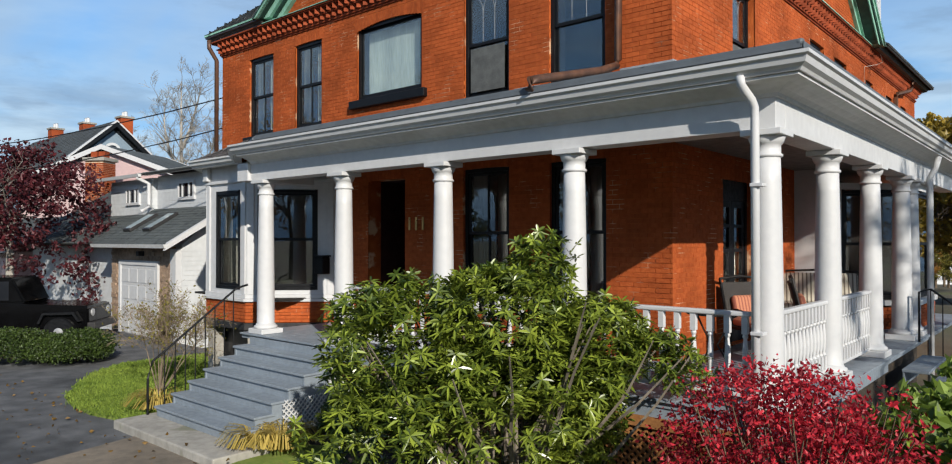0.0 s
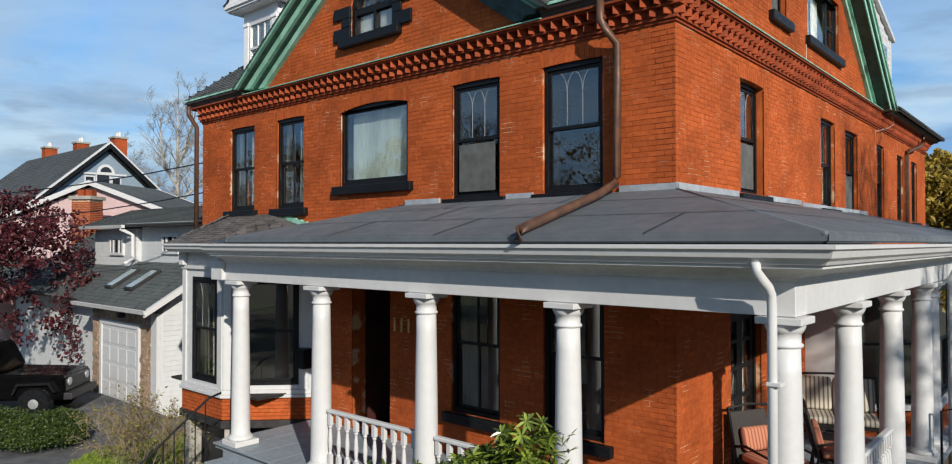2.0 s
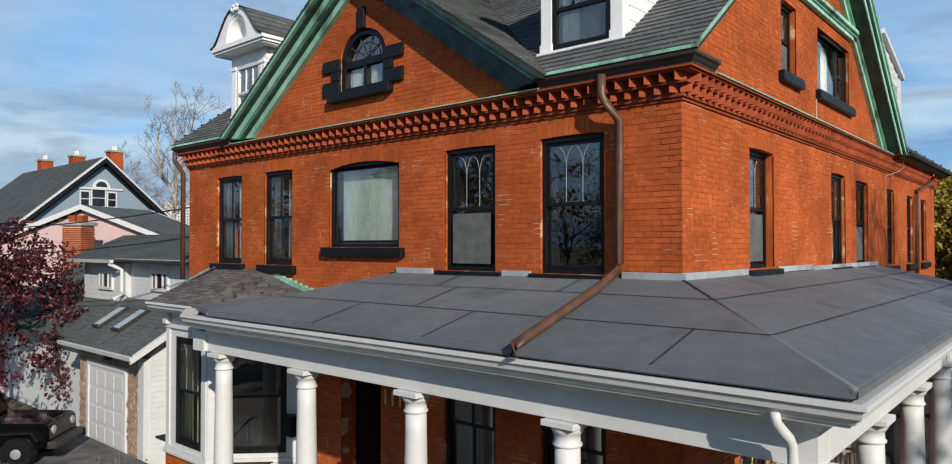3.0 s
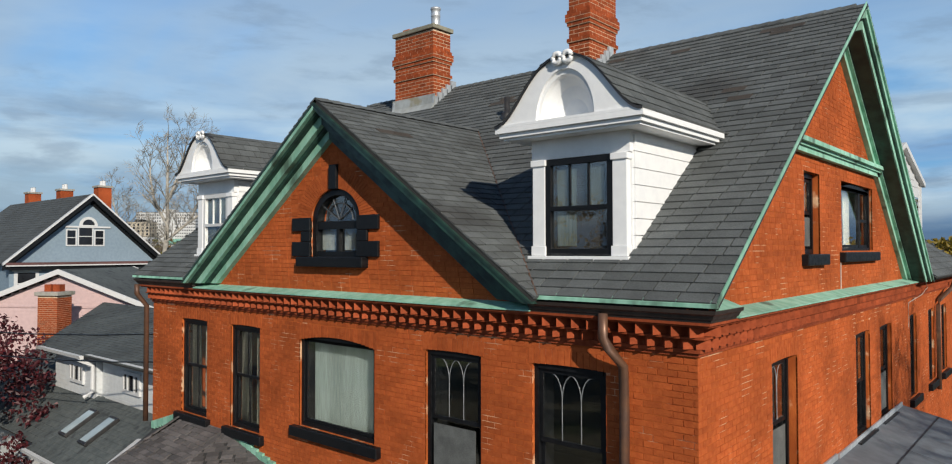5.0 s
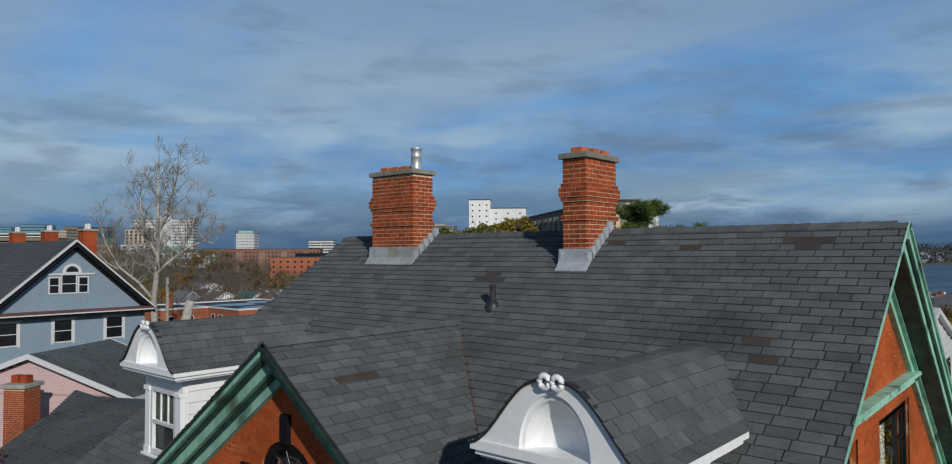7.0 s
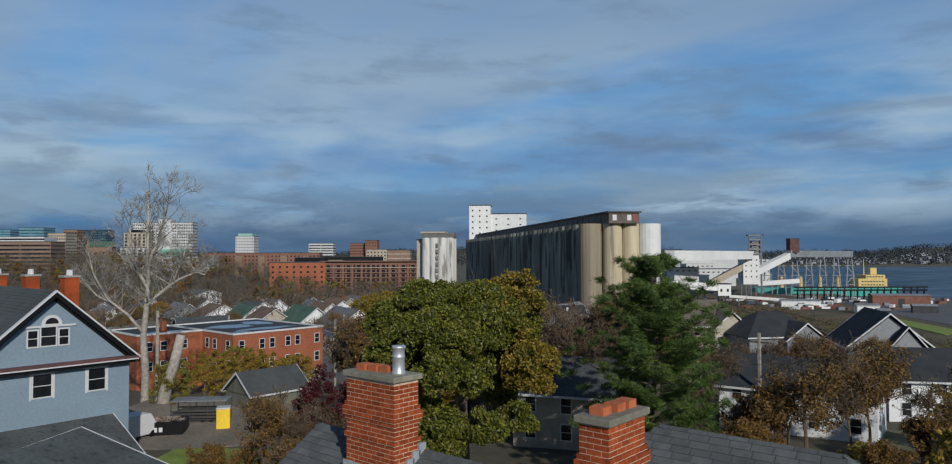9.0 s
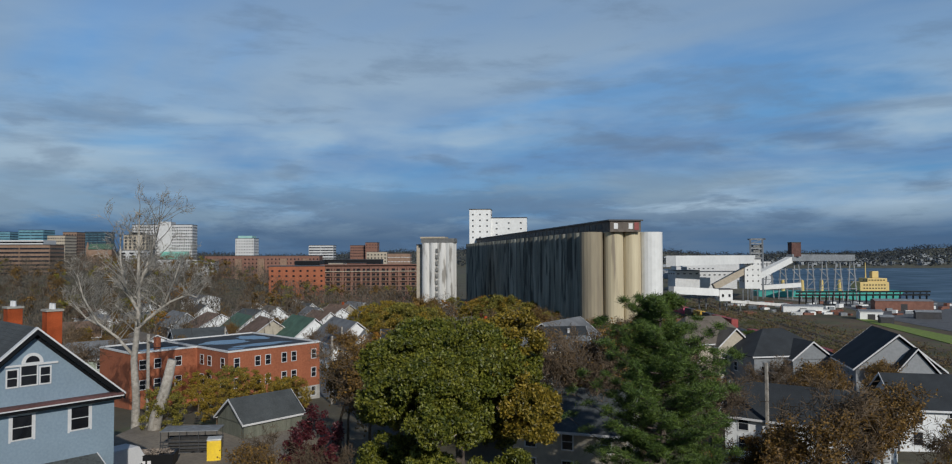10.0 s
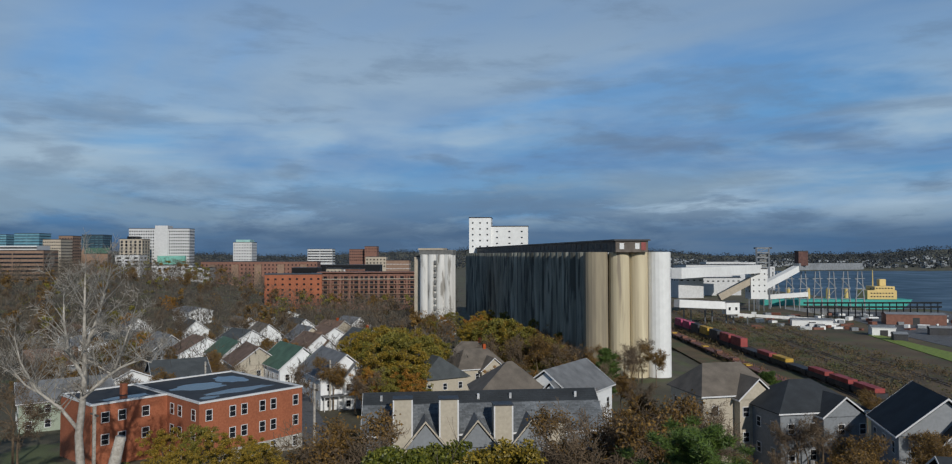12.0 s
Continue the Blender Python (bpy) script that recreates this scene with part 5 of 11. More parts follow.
def seam(p, q, width=0.022):
    p, q = Vector(p), Vector(q)
    way = (q - p).normalized()
    side = way.cross(Vector((0, 0, 1))).normalized() * width / 2
    bm = bmesh.new()
    for lift in (0.0,):
        vs = [bm.verts.new(c + Vector((0, 0, 0.004))) for c in (p + side, p - side, q - side, q + side)]
        bm.faces.new(vs)
    bmesh.ops.solidify(bm, geom=bm.faces[:], thickness=0.004)
    part("seam", bm, MEMBRANE_SEAM, porch_roof)


MEMBRANE_SEAM = surf("membrane_seam", (0.07, 0.08, 0.09), (0.085, 0.095, 0.107), 9, 0.6)


def roof_at(x, y):
    return ER + (4.93 - ER) * max(0.0, min(1.0, (y + 2.19) / 2.19))


for t in (0.36, 0.72):
    y = -2.19 + 2.19 * t
    seam((-6.05 + 1.55 * t, y, roof_at(0, y) + 0.002), (2.18 - 2.18 * t, y, roof_at(0, y) + 0.004))
    seam((2.18 - 2.18 * t, y, roof_at(0, y) + 0.004), (2.18 - 2.18 * t, 9.2, roof_at(0, y) - 0.006))
for x, t0, t1 in ((-3.6, 0, 0.36), (-2.7, 0.36, 0.72), (-1.75, 0.0, 0.36), (-0.7, 0.36, 0.72), (0.75, 0, 0.36), (-3.1, 0.72, 1.0), (-1.2, 0.72, 1.0)):
    y0, y1 = -2.19 + 2.19 * t0, -2.19 + 2.19 * t1
    seam((x, y0, roof_at(x, y0) + 0.003), (x, y1, roof_at(x, y1) + 0.003))
bm = bmesh.new()
tube(bm, [(2.165, -2.175, ER - 0.022), (0, 0, 4.908)], 0.03, 10)
part("hip_roll", bm, MEMBRANE, porch_roof, smooth=True)
for y, x0, x1 in ((1.4, 0.0, 0.8), (3.9, 0.8, 1.6), (6.3, 0.2, 1.2)):
    seam((x0, y, 4.93 - x0 * 0.25 + 0.004), (x1, y, 4.93 - x1 * 0.25 + 0.004))

# wall flashing above the porch roof
for u0, u1, z, m in ((-4.5, -3.75, 4.9, FRONT), (-2.48, -2.02, 4.905, FRONT), (-0.72, 0.035, 4.925, FRONT), (-6.6, -4.63, 4.5, FRONT), (-0.03, 1.87, 4.93, SIDE), (3.08, 4.6, 4.93, SIDE), (4.7, 9.2, 4.9, SIDE)):
    part("flashing", boxed(u0, u1, -0.035, -0.003, z - 0.01, z + 0.07, 0.004, m), LEAD, HOUSE, "grey metal wall flashing")

# copper downspout over the porch roof, white downspout at the corner
bm = bmesh.new()
tube(bm, [(-0.86, -0.22, 7.24), (-0.86, -0.23, 7.0), (-0.8, -0.21, 6.9), (-0.72, -0.08, 6.72), (-0.71, -0.08, 6.3), (-0.72, -0.08, 5.1), (-0.72, -0.12, 5.02), (-0.66, -0.6, 4.86), (-0.52, -2.15, 4.46), (-0.52, -2.27, 4.43), (-0.52, -2.3, 4.32)], 0.05, 10)
part("downspout", bm, COPPER_BROWN, HOUSE, "brown copper downspout crossing the porch roof", smooth=True)
bm = bmesh.new()
tube(bm, [(1.66, -2.17, 4.16), (1.665, -2.16, 4.08), (1.69, -2.11, 4.02), (1.715, -2.05, 3.96), (1.726, -2.02, 3.9), (1.728, -2.01, 3.8), (1.728, -2.01, 0.35)], 0.038, 12)
part("downspout", bm, WHITE, HOUSE, "white metal corner downspout", smooth=True)
for z in (3.2, 1.9, 0.8):
    part("pipe_strap", boxed(1.695, 1.805, -2.06, -1.95, z, z + 0.03, 0.004), WHITE, HOUSE)
bm = bmesh.new()
tube(bm, [(2.1, 5.35, 4.1), (2.05, 5.35, 3.9), (1.98, 5.3, 3.75), (1.98, 5.3, 0.3)], 0.05, 8)
part("downspout", bm, WHITE, HOUSE, smooth=True)
bm = bmesh.new()
tube(bm, [(-10.95, -0.3, 7.22), (-10.95, -0.3, 7.05), (-10.98, -0.1, 6.8), (-10.98, -0.1, 4.6)], 0.05, 8)
part("downspout", bm, COPPER_BROWN, HOUSE, "brown copper downspout", smooth=True)
bm = bmesh.new()
tube(bm, [(0.24, 14.7, 7.2), (0.22, 14.7, 7.02), (0.2, 14.5, 6.9), (0.09, 13.45, 6.68), (0.075, 13.32, 6.55), (0.075, 13.3, 4.6)], 0.05, 8)
part("downspout", bm, COPPER_BROWN, HOUSE, "brown copper downspout with a long elbow", smooth=True)

# porch floor: painted boards
porch_floor = part("porch_floor", boxed(-6.75, 1.95, -1.95, -0.02, 1.11, 1.17), DECK, HOUSE, "grey painted porch floor")
part("porch_floor", boxed(0.02, 1.95, -0.02, 9.2, 1.11, 1.17), DECK, HOUSE)
for k in range(17):
    x0 = -6.75 + k * 0.515
    part("floor_board", boxed(x0, x0 + 0.51, -1.99, -0.03, 1.17, 1.199, 0.004), DECK, porch_floor)
for k in range(17):
    y0 = 0.0 + k * 0.54
    part("floor_board", boxed(0.02, 1.99, y0, y0 + 0.535, 1.17, 1.199, 0.004), DECK, porch_floor)
part("skirt_board", boxed(-4.1, 1.93, -1.93, -1.89, 1.0, 1.108), DECK, HOUSE)
part("skirt_board", boxed(1.89, 1.93, -1.885, 2.3, 1.0, 1.108), DECK, HOUSE)


def lattice(u0, u1, z0, z1, m, material, parent, step=0.085, width=0.034):
    """Crossed slats in a frame."""
    verts_bm = bmesh.new()
    for sgn, y0 in ((1, -0.012), (-1, 0.0)):
        c = u0 - (z1 - z0)
        while c < u1 + (z1 - z0):
            a = (c, z0) if sgn > 0 else (c, z1)
            b = (c + (z1 - z0), z1) if sgn > 0 else (c + (z1 - z0), z0)
            ua, ub = max(a[0], u0), min(b[0], u1)
            if ub - ua > 0.02:
                za = a[1] + sgn * (ua - a[0])
                zb = a[1] + sgn * (ub - a[0])
                vs = prism(verts_bm, [(ua, za - width / 2), (ub, zb - width / 2), (ub, zb + width / 2), (ua, za + width / 2)], y0, y0 + 0.009)
                bmesh.ops.transform(verts_bm, matrix=m, verts=vs)
            c += step
    return part("lattice", verts_bm, material, parent, kind="stuff")


SKIRT = Matrix.Translation((0, -1.905, 0))
skirt = part("lattice_panel", boxed(-4.1, 1.94, -1.95, -1.88, 0.89, 0.998), LATTICE, HOUSE, "brown lattice skirt under the porch")
lattice(-4.1, 1.92, 0.05, 0.89, SKIRT, LATTICE, skirt)
# Dark soil-coloured sheets stand in for the shaded hollow under the porch.
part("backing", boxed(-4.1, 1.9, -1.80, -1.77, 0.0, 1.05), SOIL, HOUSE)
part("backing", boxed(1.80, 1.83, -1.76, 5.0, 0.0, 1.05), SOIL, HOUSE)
for u in (-4.3, -2.29, -0.31, 1.74):
    part("porch_pier", boxed(u - 0.15, u + 0.15, -1.88, -1.81, 0.0, 1.05), CONCRETE, HOUSE)


# railings of turned balusters
def baluster_mesh():
    bm = bmesh.new()
    box(bm, -0.027, 0.027, -0.027, 0.027, 0.0, 0.13)
    lathe(bm, [(0.022, 0.13), (0.03, 0.14), (0.018, 0.16), (0.026, 0.22), (0.03, 0.28), (0.024, 0.36), (0.017, 0.42), (0.028, 0.44), (0.02, 0.46)], 10)
    box(bm, -0.027, 0.027, -0.027, 0.027, 0.46, 0.60)
    me = bpy.data.meshes.new("baluster")
    bm.to_mesh(me)
    bm.free()
    me.materials.append(WHITE)
    return me


BALUSTER = baluster_mesh()


def railing(p, q, step):
    p, q = Vector(p), Vector(q)
    way = (q - p).normalized()
    side = Vector((-way.y, way.x, 0))
    m = Matrix(((way.x, side.x, 0, p.x), (way.y, side.y, 0, p.y), (0, 0, 1, PORCH_Z), (0, 0, 0, 1)))
    length = (q - p).length
    r = part("railing", boxed(0.15, length - 0.15, -0.04, 0.04, 0.83, 0.875, 0.012, m), WHITE, HOUSE, "white railing with turned balusters")
    part("bottom_rail", boxed(0.15, length - 0.15, -0.03, 0.03, 0.09, 0.125, 0.006, m), WHITE, r)
    n = int((length - 0.4) / step)
    for i in range(n + 1):
        ob = part("baluster", BALUSTER, WHITE, r)
        ob.matrix_basis = m @ Matrix.Translation((0.2 + (length - 0.4) * i / n, 0, 0.122)) @ Matrix.Diagonal((1, 1, 1.185, 1))


for a, b in ((-4.3, -2.29), (-2.29, -0.31), (-0.31, 1.745)):
    railing((a, COL_Y, 0), (b, COL_Y, 0), 0.165)
railing((COL_X, COL_Y, 0), (COL_X, 0.2, 0), 0.12)
railing((COL_X, 0.2, 0), (COL_X, 2.24, 0), 0.12)

# ---------------------------------------------------------------- front steps
steps = thing("porch_steps", "grey painted wooden porch steps on a concrete slab", "steps")
SX0, SX1 = -6.36, -4.1
for k in range(1, 7):
    z, y = PORCH_Z - 0.147 * k, -2.07 - 0.25 * (k - 1)
    part("tread", boxed(SX0, SX1, y - 0.275, y + 0.03, z - 0.032, z, 0.006), DECK, steps)
    part("riser", boxed(SX0 + 0.03, SX1 - 0.03, y + 0.012, y + 0.029, z + 0.001, z + 0.114, 0.0), DECK, steps)
part("riser", boxed(SX0 + 0.03, SX1 - 0.03, -3.56, -3.542, 0.172, 0.285), DECK, steps)
for x0, x1 in ((SX0 + 0.02, SX0 + 0.06), (SX1 - 0.06, SX1 - 0.02)):
    bm = bmesh.new()
    outline = [(-2.06, 0.17), (-2.06, 1.05)]
    for k in range(1, 7):
        z, y = PORCH_Z - 0.147 * k - 0.036, -2.07 - 0.25 * (k - 1)
        outline += [(y, z), (y - 0.25, z)]
    outline += [(-3.54, 0.17)]
    prism(bm, outline, x0, x1, "x")
    part("stringer", bm, DECK, steps)
part("cheek_frame", boxed(-4.09, -4.05, -2.2, -2.1, 0.2, 0.95), WHITE_WORN, steps)
lattice(-2.95, -2.2, 0.2, 0.62, Matrix.Translation((-4.06, 0, 0)) @ SIDE, WHITE_WORN, steps, 0.075, 0.022)
tagged(part("step_slab", boxed(-6.58, -3.8, -4.07, -3.3, -0.05, 0.17, 0.02), CONCRETE), "weathered concrete slab at the foot of the steps", "slab")
bm = bmesh.new()
line = [(-6.5, -2.0, 2.0), (-6.5, -2.2, 1.95), (-6.5, -3.4, 1.05), (-6.5, -3.55, 0.95), (-6.5, -3.62, 0.7), (-6.5, -3.62, 0.17)]
tube(bm, line, 0.018, 8)
rail_thing = tagged(part("iron_handrail", bm, BLACK), "black wrought-iron handrail beside the steps", "handrail")
for k in range(8):
    y = -2.25 - 0.16 * k
    bm = bmesh.new()
    top = 1.93 - (abs(y) - 2.2) * 0.75
    tube(bm, [(-6.5, y, top), (-6.5, y, 0.1)], 0.009, 6)
    part("bar", bm, BLACK, rail_thing)

# ---------------------------------------------------------------- white bay at the end of the front
BAY = [(-10.6, 0.0), (-9.35, -1.18), (-7.9, -1.18), (-6.75, -0.03)]


def face_matrix(p, q):
    p, q = Vector((*p, 0)), Vector((*q, 0))
    way = (q - p).normalized()
    inward = Vector((-way.y, way.x, 0))
    return Matrix(((way.x, inward.x, 0, p.x), (way.y, inward.y, 0, p.y), (0, 0, 1, 0), (0, 0, 0, 1))), (q - p).length


bay = part("bay", boxed(-10.2, -7.0, -0.3, -0.02, 0.0, 1.1), BRICK, HOUSE, "white panelled bay window on a brick base over a dark void")
for i, (p, q) in enumerate(zip(BAY, BAY[1:])):
    m, L = face_matrix(p, q)
    a, b = (0.28, L - 0.28) if i != 1 else (0.36, L - 0.22)
    if i == 2:
        a, b = 0.2, L - 0.32
    hole = (a, b, 1.8, 3.68)
    bm = bmesh.new()
    us = ((0, a, 1.72, 4.2), (b, L, 1.72, 4.2), (a, b, 3.68, 4.2), (a, b, 1.72, 1.8))
    for u0, u1, z0, z1 in us:
        box(bm, u0, u1, 0.0, 0.16, z0, z1, m)
    wall = part("bay_panel", bm, WHITE, bay)
    rects = courses(1.2, 1.58, lambda z: [(0.0, L)], [], seed=20 + i)
    part("brick_base", pieces("brick_base", rects, m.translation, m.to_3x3() @ Vector((1, 0, 0)), (0, 0, 1), m.to_3x3() @ Vector((0, -1, 0)), -0.1, 0.02), BRICK, bay, kind="stuff")
    part("base_core", boxed(0.0, L, 0.0, 0.15, 1.19, 1.6, 0, m), MORTAR, bay)
    part("bay_beam", boxed(-0.03, L + 0.03, -0.06, 0.2, 1.06, 1.188, 0.006, m), CHARCOAL, bay, "dark timber beam under the brick base")
    # charcoal sheet gives the void under the bay its darkness
    part("under_panel", boxed(0.05, L - 0.05, 0.3, 0.33, 0.0, 1.059, 0, m), CHARCOAL, bay)
    if i:
        part("pier", boxed(0.02, 0.24, 0.01, 0.25, 0.0, 1.059, 0.012, m), CONCRETE, bay, "rough concrete pier")
    part("sill_band", boxed(-0.02, L + 0.02, -0.07, 0.12, 1.585, 1.64, 0.006, m), WHITE, bay)
    part("sill_band", boxed(-0.01, L + 0.01, -0.035, 0.12, 1.642, 1.718, 0.006, m), WHITE, bay)
    part("frieze", boxed(-0.02, L + 0.02, -0.045, 0.0, 3.82, 3.88, 0.006, m), WHITE, bay)
    for u in (0.02, L - 0.14):
        part("corner_post", boxed(u, u + 0.12, -0.03, -0.001, 1.72, 3.815, 0.005, m), WHITE, bay)
        part("bracket", boxed(u - 0.015, u + 0.135, -0.1, -0.003, 3.885, 4.16, 0.02, m), WHITE, bay)
    win = window(HOUSE, m, a, b, 1.8, 3.68, "gothic" if i == 1 else "plain", sill=False, recess=-0.012, drapes=i == 1)
# added dark sheets stand in for the dim bay and cover the brick behind
part("bay_room", boxed(-10.3, -7.0, -0.07, -0.03, 1.12, 4.1), UNLIT_ROOM, HOUSE)
part("bay_room", boxed(-10.2, -7.1, -1.0, -0.08, 1.62, 1.66), UNLIT_ROOM, HOUSE)
part("gutter", strip([(-10.75, -0.02, 0), (-9.38, -1.2, 0), (-7.87, -1.2, 0)], OGEE), WHITE_WORN, HOUSE, "white moulded bay gutter")
bz = 4.29
bay_top = [(-10.85, 0.0, 4.5), (-9.65, 0.0, 4.86), (-8.15, 0.0, 4.84), (-6.6, 0.0, 4.47)]
bay_low = [(-10.95, -0.05, bz), (-9.5, -1.46, bz), (-7.75, -1.46, bz), (-6.55, -0.2, bz + 0.1)]
for i in range(3):
    roof_plane("bay_roof", [bay_low[i], bay_low[i + 1], bay_top[i + 1], bay_top[i]], HOUSE, SLATE, row=0.11, tab=0.2, thick=0.02, seed=31 + i, label="old grey slate bay roof", under=0.04, jitter=0.025)
for a, b in ((bay_top[0], bay_top[1]), (bay_top[2], bay_top[3])):
    for k in range(10):
        p, q = Vector(a).lerp(Vector(b), k / 10), Vector(a).lerp(Vector(b), (k + 1.05) / 10)
        bm = bmesh.new()
        box(bm, min(p.x, q.x), max(p.x, q.x), -0.05, -0.002, min(p.z, q.z) - 0.02, max(p.z, q.z) + 0.07)
        part("step_flashing", bm, COPPER_GREEN, HOUSE, "pale green copper step flashing")

# entrance: deep vestibule, dark door
bm = bmesh.new()
box(bm, -5.9, -5.835, 0.3, 1.1, 1.2, 3.9)
box(bm, -4.865, -4.8, 0.3, 1.1, 1.2, 3.9)
box(bm, -5.83, -4.87, 0.3, 1.1, 3.8, 3.88)
# Maroon darkened so the paint itself carries the recess's shade.
part("vestibule", bm, surf("shaded_maroon_paint", (0.05, 0.012, 0.01), (0.035, 0.009, 0.008), 5, 0.6), HOUSE)
door = part("front_door", boxed(-5.8, -4.9, 1.05, 1.1, 1.2, 3.3, 0.01), BLACK, HOUSE, "black panelled front door in a deep recess")
for x0, x1, z0, z1 in ((-5.7, -5.38, 1.35, 2.1), (-5.32, -5.0, 1.35, 2.1), (-5.7, -5.0, 2.25, 3.15)):
    part("door_panel", boxed(x0, x1, 1.03, 1.049, z0, z1, 0.012), BLACK, door)
bm = bmesh.new()
lathe(bm, [(0.01, 0), (0.03, 0.01), (0.03, 0.03), (0.012, 0.05)], 12, (-4.98, 1.0, 2.16))
part("door_knob", bm, STEEL, door)
BRASS = surf("brass", (0.55, 0.38, 0.16), (0.45, 0.3, 0.12), 20, 0.35, metal=0.9)
for k in range(3):
    x = -4.77 + 0.16 * k
    part("number_bar", boxed(x, x + 0.045, -0.02, -0.003, 2.9, 3.12, 0.006), BRASS, HOUSE, "brass bar where the house number hangs")
mb = tagged(part("mailbox", boxed(-6.98, -6.72, -0.34, -0.16, 2.1, 2.42, 0.02, None), BLACK), "black metal mailbox on the bay", "mailbox")
part("lid", boxed(-7.0, -6.7, -0.36, -0.15, 2.422, 2.45, 0.008), BLACK, mb)

# ---------------------------------------------------------------- bay on the side wall
SBAY = [(0.0, 4.85), (0.66, 4.85), (1.7, 5.88), (1.7, 7.6), (0.66, 8.3)]
# same dark stand-ins for the side bay's unlit inside
part("bay_room", boxed(0.03, 0.06, 4.9, 8.1, 1.12, 3.95), UNLIT_ROOM, HOUSE)
part("bay_room", boxed(0.1, 1.5, 7.3, 7.35, 1.12, 3.7), UNLIT_ROOM, HOUSE)
side_bay = part("side_bay", boxed(0.01, 0.3, 4.95, 8.05, 0.0, 1.1), MORTAR, HOUSE, "white panelled side bay")
for i, (p, q) in enumerate(zip(SBAY, SBAY[1:])):
    m, L = face_matrix(p, q)
    bm = bmesh.new()
    if i == 0:
        box(bm, 0, L, 0.0, 0.12, 1.2, 4.1, m)
        part("bay_panel", bm, WHITE, side_bay)
        continue
    a, b = 0.12, L - 0.12
    for u0, u1, z0, z1 in ((0, a, 1.7, 3.715), (b, L, 1.7, 3.715), (a, b, 3.6, 3.715)):
        box(bm, u0, u1, 0.0, 0.14, z0, z1, m)
    part("bay_panel", bm, WHITE, side_bay)
    part("brick_base", pieces("brick_base", courses(1.2, 1.6, lambda z: [(0.0, L)], [], seed=40 + i), m.translation, m.to_3x3() @ Vector((1, 0, 0)), (0, 0, 1), m.to_3x3() @ Vector((0, -1, 0)), -0.12, 0.02), BRICK, side_bay, kind="stuff")
    part("sill_band", boxed(-0.02, L + 0.02, -0.06, 0.12, 1.61, 1.7, 0.006, m), WHITE, side_bay)
    window(HOUSE, m, a, b, 1.72, 3.6, "plain", sill=False, recess=0.0, drapes=False)


# ---------------------------------------------------------------- porch furniture
IRON = surf("dark_iron", (0.025, 0.023, 0.022), (0.04, 0.037, 0.034), 14, 0.5, metal=0.6)
def striped(name, base, lines, step):
    m = bpy.data.materials.new(name)
    m.use_nodes = True
    n, l = m.node_tree.nodes, m.node_tree.links
    tc, wave = n.new("ShaderNodeTexCoord"), n.new("ShaderNodeTexWave")
    wave.inputs["Scale"].default_value = step
    l.new(tc.outputs["Object"], wave.inputs["Vector"])
    ramp = n.new("ShaderNodeValToRGB")
    ramp.color_ramp.elements[0].position, ramp.color_ramp.elements[1].position = 0.25, 0.4
    ramp.color_ramp.elements[0].color, ramp.color_ramp.elements[1].color = (*lines, 1), (*base, 1)
    l.new(wave.outputs["Fac"], ramp.inputs[0])
    l.new(ramp.outputs[0], n["Principled BSDF"].inputs["Base Color"])
    n["Principled BSDF"].inputs["Roughness"].default_value = 0.85
    return m


BEIGE_STRIPE = striped("beige_striped_cloth", (0.55, 0.50, 0.40), (0.16, 0.13, 0.10), 5.0)
WICKER = surf("dark_wicker", (0.022, 0.018, 0.016), (0.04, 0.033, 0.028), 60, 0.6, 0.6, 90)
RUST_STRIPE = striped("rust_striped_cloth", (0.50, 0.20, 0.11), (0.28, 0.09, 0.06), 6.0)


def seat_thing(name, label, category, w, m, cloth, woven=None):
    """A framed porch seat with seat and back cushions."""
    t = thing(name, label, category, m)
    for s in (-1, 1):
        bm = bmesh.new()
        x = s * (w / 2 + 0.03)
        tube(bm, [(x, -0.32, 0.0), (x, -0.30, 0.55), (x, 0.1, 0.6), (x, 0.3, 0.55)], 0.018, 8)
        part("arm", bm, IRON, t)
        bm = bmesh.new()
        tube(bm, [(x, 0.34, 0.0), (x, 0.28, 0.4), (x, 0.42, 1.0)], 0.018, 8)
        part("back_post", bm, IRON, t)
    bm = bmesh.new()
    tube(bm, [(-w / 2 - 0.03, 0.42, 1.0), (0, 0.42, 1.03), (w / 2 + 0.03, 0.42, 1.0)], 0.018, 8)
    part("top_rail", bm, IRON, t)
    part("seat_frame", boxed(-w / 2 - 0.02, w / 2 + 0.02, -0.3, 0.28, 0.33, 0.37, 0.01), IRON, t)
    n = max(1, round(w / 0.6))
    for k in range(n):
        x0 = -w / 2 + k * w / n + 0.01
        x1 = x0 + w / n - 0.02
        part("seat_cushion", boxed(x0, x1, -0.3, 0.24, 0.375, 0.49, 0.045), cloth, t, smooth=True)
        tilt = Matrix.Translation((0, 0.25, 0.48)) @ Matrix.Rotation(radians(-14), 4, "X")
        if woven:
            part("back_panel", boxed(x0, x1, 0.05, 0.09, -0.08, 0.5, 0.015, tilt), woven, t, "dark woven back")
        part("back_cushion", boxed(x0 + (0.07 if woven else 0), x1 - (0.07 if woven else 0), -0.06 if woven else -0.02, 0.045 if woven else 0.1, 0.0, 0.3 if woven else 0.52, 0.045, tilt), cloth, t, smooth=True)
    return t


seat_thing("porch_glider", "iron porch glider with beige striped cushions", "bench", 1.2, pose(0.62, 4.15, PORCH_Z, 0, 0, 20), BEIGE_STRIPE)
seat_thing("porch_armchair", "dark porch armchair with rust striped cushions", "chair", 0.6, pose(0.62, 1.35, PORCH_Z, 0, 0, 62), RUST_STRIPE, WICKER)
